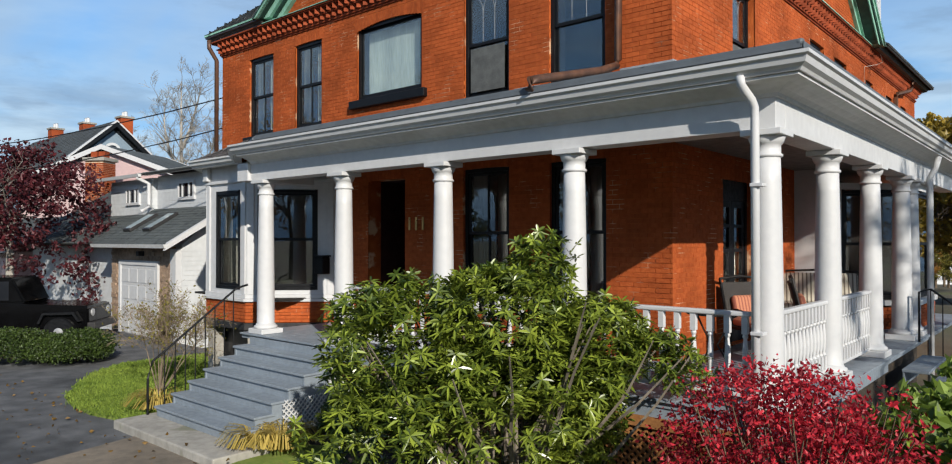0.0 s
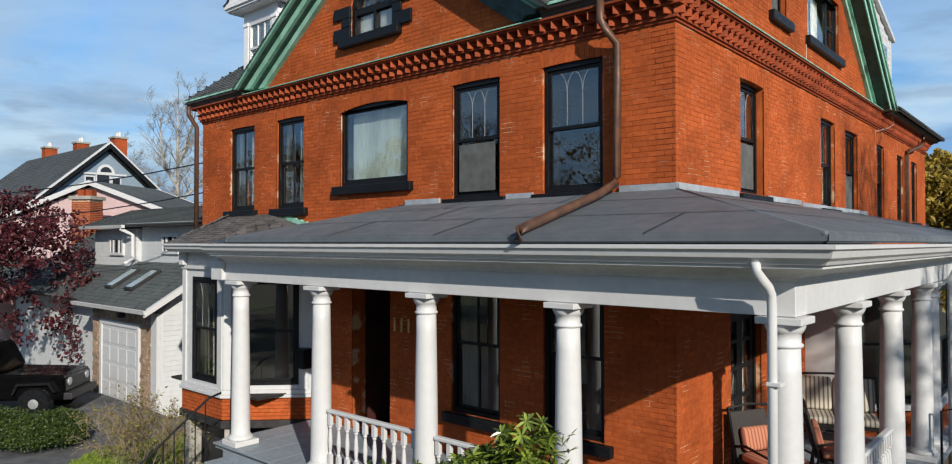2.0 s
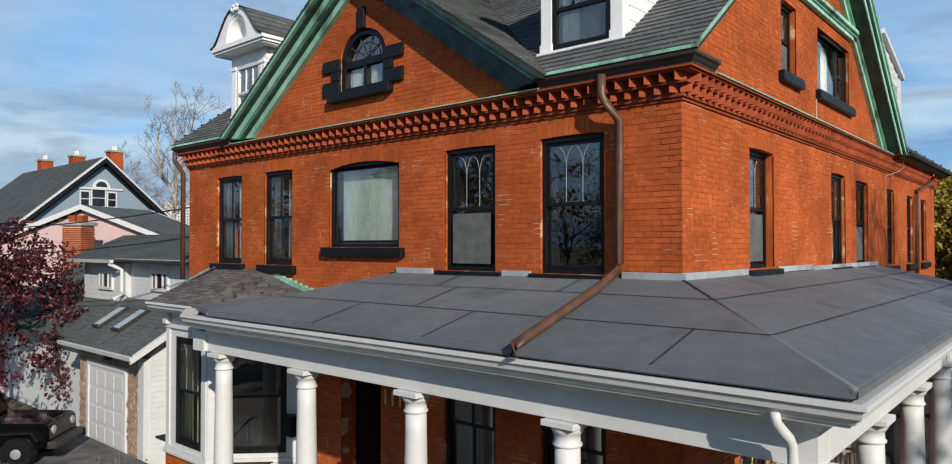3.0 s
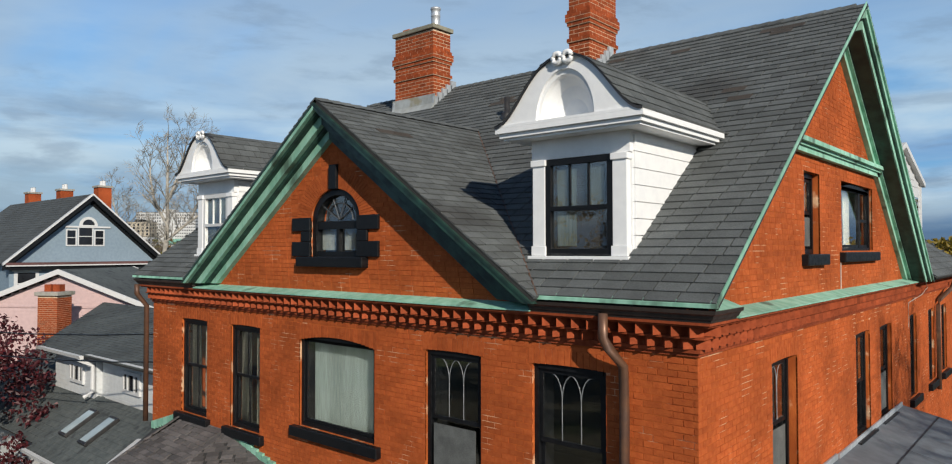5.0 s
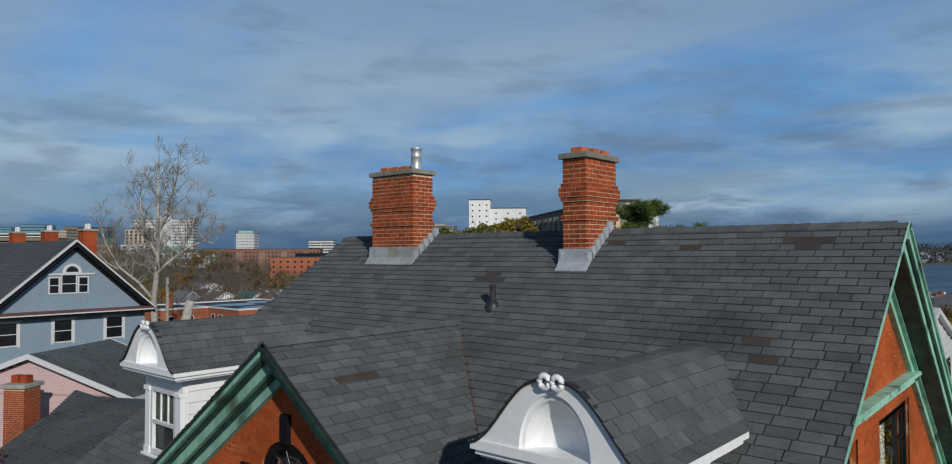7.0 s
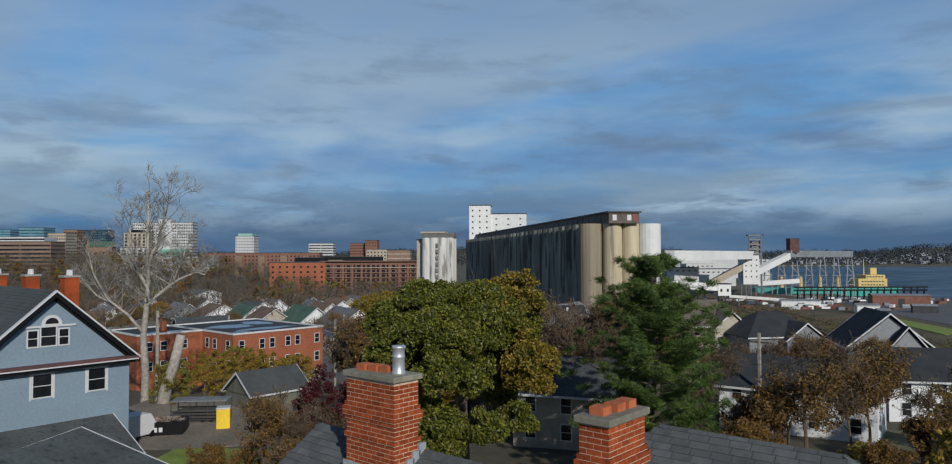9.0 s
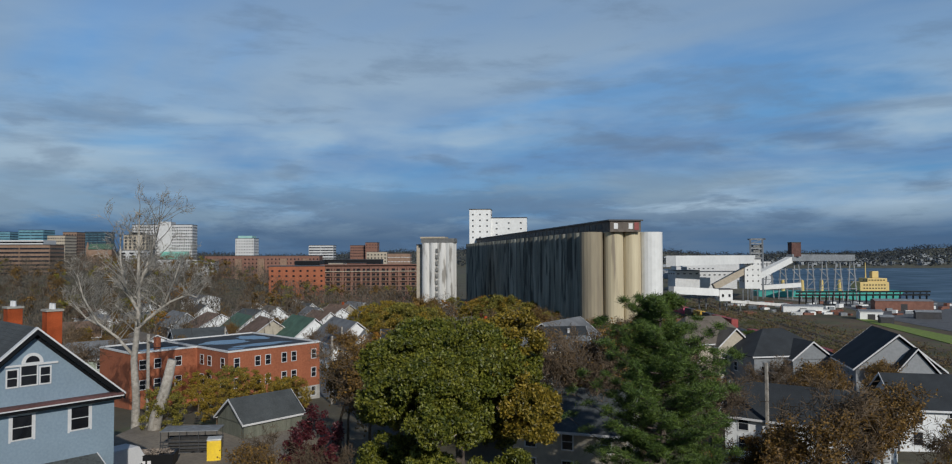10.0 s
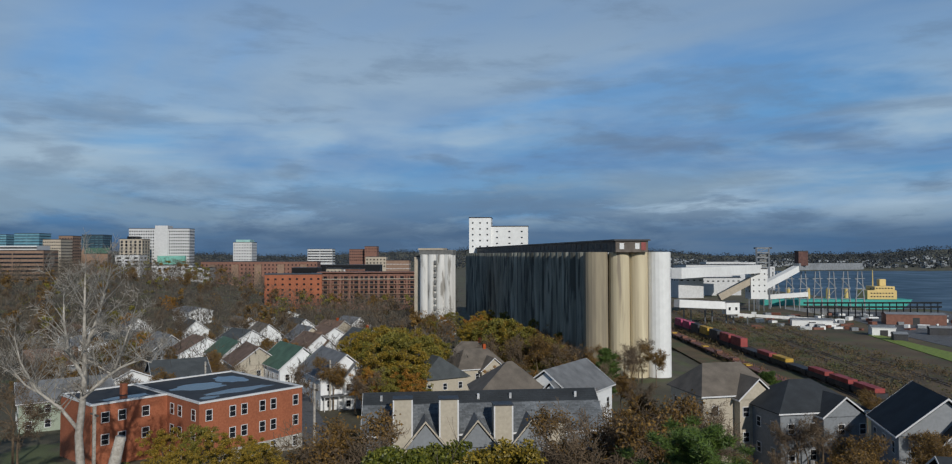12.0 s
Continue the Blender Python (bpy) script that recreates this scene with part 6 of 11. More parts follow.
seat_thing("porch_armchair", "dark porch armchair with rust striped cushions", "chair", 0.6, pose(1.15, 2.3, PORCH_Z, 0, 0, 110), RUST_STRIPE, WICKER)
table = thing("bistro_table", "small round dark metal bistro table", "table", pose(0.75, -0.55, PORCH_Z))
bm = bmesh.new()
lathe(bm, [(0.29, 0.7), (0.3, 0.71), (0.3, 0.725), (0.28, 0.73)], 28)
part("tabletop", bm, IRON, table)
for k in range(3):
    t = k * 2.094
    bm = bmesh.new()
    tube(bm, [(0.22 * math.cos(t), 0.22 * math.sin(t), 0.7), (0.04 * math.cos(t), 0.04 * math.sin(t), 0.36), (0.26 * math.cos(t), 0.26 * math.sin(t), 0.0)], 0.011, 6)
    part("leg", bm, IRON, table)

# side steps with iron rails and a leaning white screen
side_steps = thing("side_steps", "grey painted side steps of the porch", "steps")
for k in range(4):
    part("tread", boxed(2.05 + 0.27 * k, 2.36 + 0.27 * k, 2.5, 4.05, 0.98 - 0.2 * k, 1.02 - 0.2 * k, 0.008), DECK, side_steps)
    part("riser", boxed(2.06 + 0.27 * k, 2.08 + 0.27 * k, 2.5, 4.05, 0.8 - 0.2 * k, 0.978 - 0.2 * k), DECK, side_steps)
for y in (4.12,):
    bm = bmesh.new()
    tube(bm, [(2.0, y, 1.2), (2.0, y, 1.95), (2.15, y, 2.0), (3.0, y, 1.35), (3.1, y, 1.2), (3.1, y, 0.0)], 0.016, 8)
    r = tagged(part("iron_handrail", bm, BLACK), "black iron handrail of the side steps", "handrail")
    for k in range(6):
        bm = bmesh.new()
        x = 2.15 + 0.15 * k
        tube(bm, [(x, y, 2.0 - (x - 2.15) * 0.76), (x, y, 1.05 - (x - 2.0) * 0.74)], 0.008, 6)
        part("bar", bm, BLACK, r)

# ---------------------------------------------------------------- growing things
def branching(seed, height, trunk_r, first=0.3, levels=4, spread=0.75, kids=3, droop=0.0, bend=0.15, shrink=0.68, lean=(0, 0), upward=0.25):
    """Limb segments (start, end, radii) and the twig tips of a tree standing at the origin."""
    rng = random.Random(seed)
    segs, tips = [], []

    def grow(p, way, length, r, level):
        n = 4 if level == 0 else 3
        for i in range(n):
            q = p + way * (length / n)
            r1 = r * (0.86 if level == 0 else 0.8)
            segs.append((p, q, r, r1, level))
            p, r = q, r1
            way = (way + Vector((rng.uniform(-bend, bend), rng.uniform(-bend, bend), rng.uniform(-bend, bend) * 0.5 + upward * 0.1 - droop * 0.1 * level))).normalized()
            if level < levels and (i > 0 or level > 0):
                for _ in range(kids if level else max(kids - 1, 2)):
                    if rng.random() < 0.78:
                        turn = rng.uniform(0, 2 * math.pi)
                        side = way.orthogonal().normalized()
                        side = Matrix.Rotation(turn, 3, way) @ side
                        w = (way * (1 - spread * rng.uniform(0.5, 1)) + side * spread + Vector((0, 0, upward * 0.5 - droop))).normalized()
                        grow(p.copy(), w, length * shrink * rng.uniform(0.6, 1.0), r * 0.6, level + 1)
            if level >= levels - 1:
                tips.append(p.copy())
        tips.append(p.copy())

    start = Vector((0, 0, 0))
    way = Vector((lean[0], lean[1], 1)).normalized()
    q = start + way * (height * first)
    segs.append((start, q, trunk_r, trunk_r * 0.85, 0))
    grow(q, way, height * (1 - first) * 0.62, trunk_r * 0.85, 0)
    return segs, tips


def limbs_mesh(name, segs, least=0.004, sides=5):
    verts, quads = [], []
    ring = [(math.cos(2 * math.pi * k / sides), math.sin(2 * math.pi * k / sides)) for k in range(sides)]
    small = ring[::2][:3] if sides >= 5 else ring
    for p, q, r0, r1, level in segs:
        way = (q - p).normalized()
        a = way.orthogonal().normalized()
        b = way.cross(a)
        rr = ring if level <= 1 else [(math.cos(2.094 * k), math.sin(2.094 * k)) for k in range(3)]
        base = len(verts)
        for c, r in ((p, max(r0, least)), (q + way * r1 * 0.3, max(r1, least))):
            for x, y in rr:
                verts.append(c + a * (x * r) + b * (y * r))
        k = len(rr)
        quads += [(base + i, base + (i + 1) % k, base + k + (i + 1) % k, base + k + i) for i in range(k)]
    return mesh_of(name, [tuple(v) for v in verts], quads)


def leaf_cloud(name, centres, per, radius, size, seed, stretch=1.6, flat=0.0, fold=0.25):
    """Leaves scattered round centres: each a folded lozenge of its own."""
    rng = np.random.default_rng(seed)
    c = np.repeat(np.asarray(centres, float), per, axis=0)
    n = len(c)
    off = rng.normal(size=(n, 3))
    off /= np.linalg.norm(off, axis=1, keepdims=True)
    off *= radius * rng.random((n, 1)) ** 0.45
    off[:, 2] *= 0.75
    p = c + off
    a = rng.normal(size=(n, 3))
    a[:, 2] *= 1 - flat
    a /= np.linalg.norm(a, axis=1, keepdims=True)
    b = np.cross(a, rng.normal(size=(n, 3)))
    b /= np.linalg.norm(b, axis=1, keepdims=True)
    nrm = np.cross(a, b)
    s = size * rng.uniform(0.6, 1.25, (n, 1))
    v = np.stack([p - a * s * stretch / 2, p + b * s / 2 + nrm * s * fold, p + a * s * stretch / 2, p - b * s / 2 + nrm * s * fold], 1).reshape(-1, 3)
    q = np.arange(n)[:, None] * 4 + np.array([0, 1, 2, 3])
    return mesh_of(name, v, q)


def shell_points(n, radii, seed, low=-0.5, lump=0.25, inner=0.75):
    """Points over the skin of a lumpy crown."""
    rng = np.random.default_rng(seed)
    out = []
    lumps = rng.normal(size=(14, 3))
    lumps /= np.linalg.norm(lumps, axis=1, keepdims=True)
    high = rng.uniform(-lump, lump, 14)
    while len(out) < n:
        w = rng.normal(size=3)
        w /= np.linalg.norm(w)
        if w[2] < low:
            continue
        k = 1 + (high * np.clip((lumps @ w - 0.55) / 0.45, 0, 1)).sum()
        k *= inner + (1 - inner) * rng.random() ** 0.5
        out.append(w * k * np.array(radii))
    return np.array(out)


def leafy_tree(name, label, at, height, radii, trunk_r, leaf_mat, seed, clumps=120, per=260, clump_r=0.9, leaf=0.2, bark=None, low=-0.55, lump=0.3, inner=0.6, group=""):
    t = thing(name, label, "tree", at, group)
    segs, tips = branching(seed, height * 0.85, trunk_r, 0.22, 3, 0.7, 3)
    part("trunk", limbs_mesh("trunk", segs), bark or BARK, t)
    pts = shell_points(clumps, radii, seed, low, lump, inner)
    pts[:, 2] += height - radii[2]
    part("crown", leaf_cloud("crown", pts, per, clump_r, leaf, seed), leaf_mat, t)
    return t


def bare_tree(name, label, at, height, trunk_r, seed, bark=None, levels=4, leaf_mat=None, per=2, leaf=0.14, spread=0.75, kids=3, first=0.28, upward=0.25, group="", bend=0.15, lean=(0, 0), least=0.008):
    t = thing(name, label, "tree", at, group)
    segs, tips = branching(seed, height, trunk_r, first, levels, spread, kids, upward=upward, bend=bend, lean=lean)
    part("trunk", limbs_mesh("trunk", [g for g in segs if g[4] <= 1], least), bark or TWIG, t)
    part("twig_crown", limbs_mesh("twig_crown", [g for g in segs if g[4] > 1], least), bark or TWIG, t)
    if leaf_mat:
        part("crown", leaf_cloud("crown", [tuple(p) for p in tips], per, 0.5, leaf, seed), leaf_mat, t)
    return t


RHODO = leafy("rhododendron_leaves", (0.022, 0.06, 0.009), (0.22, 0.265, 0.033), 0.5, 0.3, 0.12)
BURNING = leafy("crimson_leaves", (0.24, 0.008, 0.018), (0.66, 0.035, 0.055), 0.45, 0.5, 0.35)
YELLOW_FERN = leafy("yellow_green_leaves", (0.34, 0.32, 0.02), (0.50, 0.43, 0.03), 0.3, 0.5, 0.35)
SHRUB_GREEN = leafy("shrub_leaves", (0.09, 0.16, 0.02), (0.20, 0.27, 0.04), 0.45, 0.5, 0.3)
MAROON = leafy("maroon_leaves", (0.055, 0.009, 0.014), (0.105, 0.018, 0.022), 0.4, 0.5, 0.25)
MAPLE_LEAF = leafy("autumn_green_leaves", (0.05, 0.08, 0.009), (0.17, 0.16, 0.018), 0.5, 0.5, 0.2)
MAPLE_GOLD = leafy("turning_maple_leaves", (0.12, 0.115, 0.014), (0.30, 0.20, 0.025), 0.45, 0.5, 0.25)
YELLOW_TREE = leafy("yellow_autumn_leaves", (0.20, 0.15, 0.02), (0.33, 0.22, 0.025), 0.4, 0.5, 0.3)
PINE_LEAF = leafy("pine_needles", (0.034, 0.072, 0.012), (0.10, 0.15, 0.022), 0.4, 0.6, 0.1)
ORANGE = leafy("orange_autumn_leaves", (0.26, 0.12, 0.02), (0.40, 0.20, 0.025), 0.4, 0.6, 0.3)
OLIVE = leafy("olive_autumn_leaves", (0.13, 0.125, 0.02), (0.24, 0.20, 0.03), 0.4, 0.6, 0.25)
RUSSET = leafy("russet_leaves", (0.14, 0.08, 0.02), (0.22, 0.125, 0.026), 0.4, 0.6, 0.25)
HEDGE = leafy("hedge_leaves", (0.024, 0.046, 0.008), (0.06, 0.095, 0.014), 0.4, 0.5, 0.2)
DRY_GRASS = leafy("dry_yellow_grass", (0.42, 0.32, 0.07), (0.5, 0.36, 0.09), 0.3, 0.7, 0.3)
LAWN_BLADE = leafy("lawn_blades", (0.13, 0.22, 0.025), (0.24, 0.31, 0.045), 0.4, 0.7, 0.3)


def whorls(name, centres, seed, leaves=9, length=0.13, width=0.034):
    """Rosettes of long leathery leaves at twig ends."""
    rng = np.random.default_rng(seed)
    verts, quads = [], []
    for c in centres:
        c = np.asarray(c)
        axis = rng.normal(size=3) * 0.5 + np.array([0, 0, 0.9])
        axis /= np.linalg.norm(axis)
        side = np.cross(axis, rng.normal(size=3))
        side /= np.linalg.norm(side)
        other = np.cross(axis, side)
        for k in range(leaves):
            t = 2 * math.pi * k / leaves + rng.uniform(-0.3, 0.3)
            d = math.cos(t) * side + math.sin(t) * other
            w = d * rng.uniform(0.75, 1.0) + axis * rng.uniform(-0.25, 0.45)
            w /= np.linalg.norm(w)
            across = np.cross(w, axis)
            across /= np.linalg.norm(across) + 1e-9
            nrm = np.cross(across, w)
            L, W = length * rng.uniform(0.7, 1.2), width * rng.uniform(0.8, 1.2)
            b = len(verts)
            sag = np.array([0, 0, -0.2 * L])
            pts = [c, c + w * L * 0.35 + across * W, c + w * L * 0.75 + across * W * 0.8 + sag * 0.5, c + w * L + sag, c + w * L * 0.75 - across * W * 0.8 + sag * 0.5, c + w * L * 0.35 - across * W]
            mid = c + w * L * 0.5 - nrm * W * 0.35 + sag * 0.2
            verts += [*pts]
            quads += [(b, b + 1, b + 2, b + 3), (b, b + 3, b + 4, b + 5)]
    return mesh_of(name, verts, quads)


# ---------------------------------------------------------------- ground near the house
xs = np.unique(np.r_[np.linspace(-4500, -400, 24), np.linspace(-400, -40, 46), np.linspace(-40, 20, 61), np.linspace(20, 400, 30), np.linspace(400, 4500, 16)])
ys = np.unique(np.r_[np.linspace(-1500, -40, 12), np.linspace(-40, 40, 81), np.linspace(40, 400, 48), np.linspace(400, 4600, 60)])


def land(x, y):
    z = ground_z(x, y)
    dx, dy = x + 6.18, y - 5.92
    d = dx * AHEAD.x + dy * AHEAD.y
    r = dx * RIGHT.x + dy * RIGHT.y
    if d > 60:
        s = r / d
        sea = min(1, max(0, (d - 520) / 60)) * min(1, max(0, (s - 0.34 - 0.18 * min(1, max(0, (930 - d) / 160))) / 0.05)) * min(1, max(0, (1740 - d) / 60))
        sea = max(sea, min(1, max(0, (r - 330) / 60)) * min(1, max(0, (1740 - d) / 60)) * min(1, max(0, (d - 150) / 100)))
        cut = min(1, max(0, (d - 118) / 30)) * min(1, max(0, (r - 56 - max(0, d - 330) * 0.17) / 14))
        z = z * (1 - cut) + min(z, -12.7) * cut           # the rail yard lies in a cutting
        z += -7.5 * sea
        z += 62 * min(1, max(0, (d - 1760) / 2400)) * (0.8 + 0.35 * math.sin(s * 9 + 1) + 0.12 * math.sin(s * 31))
        z += 19 * min(1, max(0, (d - 300) / 200)) * min(1, max(0, (-0.2 - s) / 0.2)) * min(1, max(0, (1700 - d) / 300))
    return z + (0.02 * math.sin(x * 1.3) * math.cos(y * 1.7) if d < 60 else 0)


gv = [(x, y, land(x, y)) for y in ys for x in xs]
nx = len(xs)
gq = [(j * nx + i, j * nx + i + 1, (j + 1) * nx + i + 1, (j + 1) * nx + i) for j in range(len(ys) - 1) for i in range(nx - 1)]
tagged(part("ground", mesh_of("ground", gv, gq), GRASS_SOIL, smooth=True), "patchy grass and brown earth sloping to the harbour", "ground", kind="structure")


def patch(name, outline, material, label, z=0.03, thick=0.06, category="ground"):
    bm = bmesh.new()
    prism(bm, outline, z - thick, z, "z")
    return tagged(part(name, bm, material), label, category, kind="structure")


patch("driveway", [(-6.5, -3.3), (-3.9, -4.0), (-3.0, -4.6), (-2.0, -7.5), (-2.5, -13), (-20, -13), (-24, -5), (-19.5, -2.2), (-18.5, 0.5), (-11.6, 0.5), (-8.0, -2.3)], ASPHALT, "worn grey asphalt driveway", 0.05, 0.1, "driveway")
patch("walk_slab", [(-5.9, -4.06), (-3.6, -4.06), (-3.3, -5.2), (-5.6, -5.4)], surf("brown_concrete", (0.20, 0.165, 0.125), (0.155, 0.13, 0.10), 7, 0.95, 0.4, 45, c3=(0.11, 0.10, 0.07), c3_lo=0.58, c3_scale=1.8), "old brown concrete walk slab", 0.062, 0.1, "pavement")
patch("garden_bed", [(-4.0, -2.0), (-4.0, -3.9), (-2.2, -4.6), (1.5, -4.8), (4.6, -4.2), (5.2, 0.0), (5.0, 6), (2.1, 6), (2.1, -2.0)], SOIL, "dark mulched garden bed", 0.06, 0.12)
patch("moss_lawn", [(-4.0, -2.9), (-3.4, -2.6), (-2.8, -3.0), (-1.9, -4.0), (-1.6, -5.5), (-3.0, -5.5), (-3.75, -3.95)], MOSS, "bright mossy lawn patch", 0.075, 0.12)

LAWN = [(-9.2, -3.77), (-10.28, -3.16), (-10.9, -2.77), (-11.65, -1.83), (-11.5, 0.3), (-8.2, 0.3), (-7.9, -2.3), (-7.29, -3.05), (-6.6, -3.36), (-6.75, -3.82), (-7.65, -3.99), (-8.5, -3.95)]
patch("lawn_bed", LAWN, MOSS, "green lawn beside the steps", 0.09, 0.14)
# lawn blades beside the steps
def inside(p, poly):
    """Which points lie in a polygon."""
    hit = np.zeros(len(p), bool)
    for (x0, y0), (x1, y1) in zip(poly, poly[1:] + poly[:1]):
        if y0 != y1:
            hit ^= ((y0 > p[:, 1]) != (y1 > p[:, 1])) & (p[:, 0] < (x1 - x0) * (p[:, 1] - y0) / (y1 - y0) + x0)
    return hit


rng = np.random.default_rng(5)
pts = np.c_[rng.uniform(-12.0, -6.4, 26000), rng.uniform(-4.1, 0.3, 26000), np.full(26000, 0.1)]
pts = pts[inside(pts + rng.normal(0, 0.04, pts.shape), LAWN)]
tagged(part("lawn", leaf_cloud("lawn", pts, 3, 0.035, 0.02, 6, 4.5, -1.2), LAWN_BLADE), "short green lawn beside the steps", "grass", kind="stuff")

# fallen leaves on the drive, the slab and the beds
rng = np.random.default_rng(15)
pts = np.c_[rng.uniform(-14, 0.5, 900), rng.uniform(-11, -3.6, 900), np.full(900, 0.085)]
pts = pts[pts[:, 1] < -3.7 - 0.25 * np.abs(rng.normal(size=900))]
pts[:, 2] = np.where((pts[:, 0] > -6.5) & (pts[:, 1] > -4.05), 0.19, pts[:, 2])
fallen = leaf_cloud("fallen_leaves", pts, 1, 0.012, 0.045, 16, 1.4, 0.95)
tagged(part("fallen_leaves", fallen, RUSSET), "brown leaves fallen on the drive and beds", "leaves", kind="stuff")

# rhododendron in front of the porch
rh = thing("rhododendron", "large evergreen rhododendron bush with glossy leaves", "shrub", pose(-0.2, -3.12, 0.05, 0, 0, 41))
segs = []
rr = random.Random(8)
for k in range(34):
    t, l = rr.uniform(0, 6.28), rr.uniform(0.3, 1.0)
    p = Vector((0.15 * math.cos(t), 0.1 * math.sin(t), 0))
    for i in range(4):
        q = p + Vector((math.cos(t) * 0.42 * l, math.sin(t) * 0.24 * l, 0.52 * (1.1 - 0.3 * l))) + Vector((rr.uniform(-0.1, 0.1), rr.uniform(-0.1, 0.1), rr.uniform(-0.1, 0.1)))
        segs.append((p, q, 0.035 - 0.007 * i, 0.028 - 0.007 * i, i))
        p = q
part("stem", limbs_mesh("stem", segs, 0.005), surf("pale_shrub_stems", (0.24, 0.20, 0.15), (0.15, 0.125, 0.095), 8, 0.9), rh, kind="stuff")
pts = []
for k, (cx, cy, cz, rx, ry, rz, n) in enumerate(((0.0, 0.0, 1.9, 0.72, 0.7, 0.78, 820), (-0.85, 0.0, 1.5, 0.8, 0.65, 0.76, 760), (0.75, 0.1, 1.5, 0.62, 0.55, 0.6, 520), (-0.4, -0.15, 0.85, 1.1, 0.85, 0.85, 800), (1.4, 0.0, 1.6, 0.36, 0.3, 0.24, 90), (-1.35, 0.1, 1.95, 0.32, 0.25, 0.2, 70), (0.3, 0.0, 2.5, 0.3, 0.3, 0.22, 70), (1.7, 0.1, 1.4, 0.25, 0.2, 0.2, 40), (1.0, 0.0, 1.95, 0.25, 0.22, 0.2, 40), (0.7, 0.1, 0.95, 0.5, 0.45, 0.45, 260))):
    q = shell_points(int(n * 1.3), (rx, ry, rz), 9 + k, -0.85, 0.3, 0.55)
    pts.append(q + np.array([cx, cy, cz]))
pts = np.concatenate(pts)
pts = pts[pts[:, 2] > 0.12]
part("foliage", whorls("foliage", pts, 10, 8, 0.11, 0.0122), RHODO, rh)

# crimson burning bush, yellow shrub, green shrubs, grasses
def bush(name, label, at, radii, mat, seed, clumps=160, per=30, clump_r=0.14, leaf=0.05, stems=18, low=-0.4, inner=0.35, category="shrub", stretch=1.7):
    t = thing(name, label, category, at)
    rr = random.Random(seed)
    segs = []
    for k in range(stems):
        a = rr.uniform(0, 6.28)
        p = Vector((0.1 * math.cos(a), 0.1 * math.sin(a), 0))
        reach = rr.uniform(0.2, 0.9)
        for i in range(4):
            q = p + Vector((math.cos(a) * radii[0] * reach / 4, math.sin(a) * radii[1] * reach / 4, radii[2] * rr.uniform(0.3, 0.46))) + Vector((rr.uniform(-0.05, 0.05), rr.uniform(-0.05, 0.05), 0))
            segs.append((p, q, 0.016 - 0.003 * i, 0.013 - 0.003 * i, 2))
            p = q
    part("stem", limbs_mesh("stem", segs, 0.003), TWIG, t, kind="stuff")
    pts = shell_points(clumps, radii, seed, low, 0.3, inner)
    pts[:, 2] += radii[2] * 0.95
    part("foliage", leaf_cloud("leaves", pts, per, clump_r, leaf, seed, stretch), mat, t)
    return t


bush("burning_bush", "crimson burning bush in autumn leaf", pose(2.4, -3.3, 0.05), (0.84, 0.8, 0.98), BURNING, 21, 1000, 21, 0.11, 0.024, 70, -0.9)
def fern(at, fronds, length, seed, label):
    """Arching fronds with pairs of narrow leaflets."""
    t = thing("fern", label, "fern", at)
    g = random.Random(seed)
    verts, quads, stems = [], [], []
    for k in range(fronds):
        a = 6.283 * k / fronds + g.uniform(-0.25, 0.25)
        out, side = Vector((math.cos(a), math.sin(a), 0)), Vector((-math.sin(a), math.cos(a), 0))
        L, rise = length * g.uniform(0.7, 1.1), g.uniform(0.55, 1.0)
        line = [out * (L * f) + Vector((0, 0, L * rise * (1.5 * f - 1.15 * f * f))) for f in np.linspace(0, 1, 13)]
        stems += [(p, q, 0.006, 0.004, 2) for p, q in zip(line, line[1:])]
        for i, p in enumerate(line[2:], 2):
            way = (p - line[i - 1]).normalized()
            reach = L * 0.24 * math.sin(math.pi * min(1.0, 0.16 + 0.86 * i / 12)) + 0.015
            for s in (-1, 1):
                tip = p + side * (s * reach) + way * reach * 0.45 + Vector((0, 0, -0.03 * g.random()))
                w = way * L * 0.033
                n0 = len(verts)
                verts += [tuple(p - w), tuple(p + w), tuple((p + tip) / 2 + w), tuple(tip)]
                quads.append((n0, n0 + 1, n0 + 2, n0 + 3))
                verts += [tuple(p - w), tuple((p + tip) / 2 + w), tuple(tip), tuple((p + tip) / 2 - w)]
                quads.append((n0 + 4, n0 + 5, n0 + 6, n0 + 7))
    part("stem", limbs_mesh("stem", stems, 0.003), TWIG, t, kind="stuff")
    part("frond", mesh_of("frond", verts, quads), YELLOW_FERN, t)


for k, (x, y, n, l) in enumerate(((1.1, -3.75, 12, 0.85), (1.75, -4.05, 11, 0.75), (0.55, -4.1, 11, 0.8), (2.1, -4.45, 9, 0.6))):
    fern(pose(x, y, 0.06), n, l, 22 + k, "yellow-green autumn fern at the edge of the bed")
for k, (x, y, r) in enumerate(((3.25, -2.0, 0.75), (3.1, -0.9, 0.8), (3.6, -2.9, 0.6), (4.3, -0.6, 1.0), (4.6, 0.9, 1.0), (3.5, 0.4, 0.7))):
    bush("green_shrub", "leafy green garden shrub beside the porch", pose(x, y, 0.05), (r, r, 0.72), SHRUB_GREEN, 30 + k, 150, 26, 0.16, 0.075, 14)
bush("small_shrub", "dark low shrub beside the steps", pose(-3.2, -2.5, 0.05), (0.45, 0.35, 0.36), HEDGE, 41, 70, 30, 0.1, 0.035, 12)
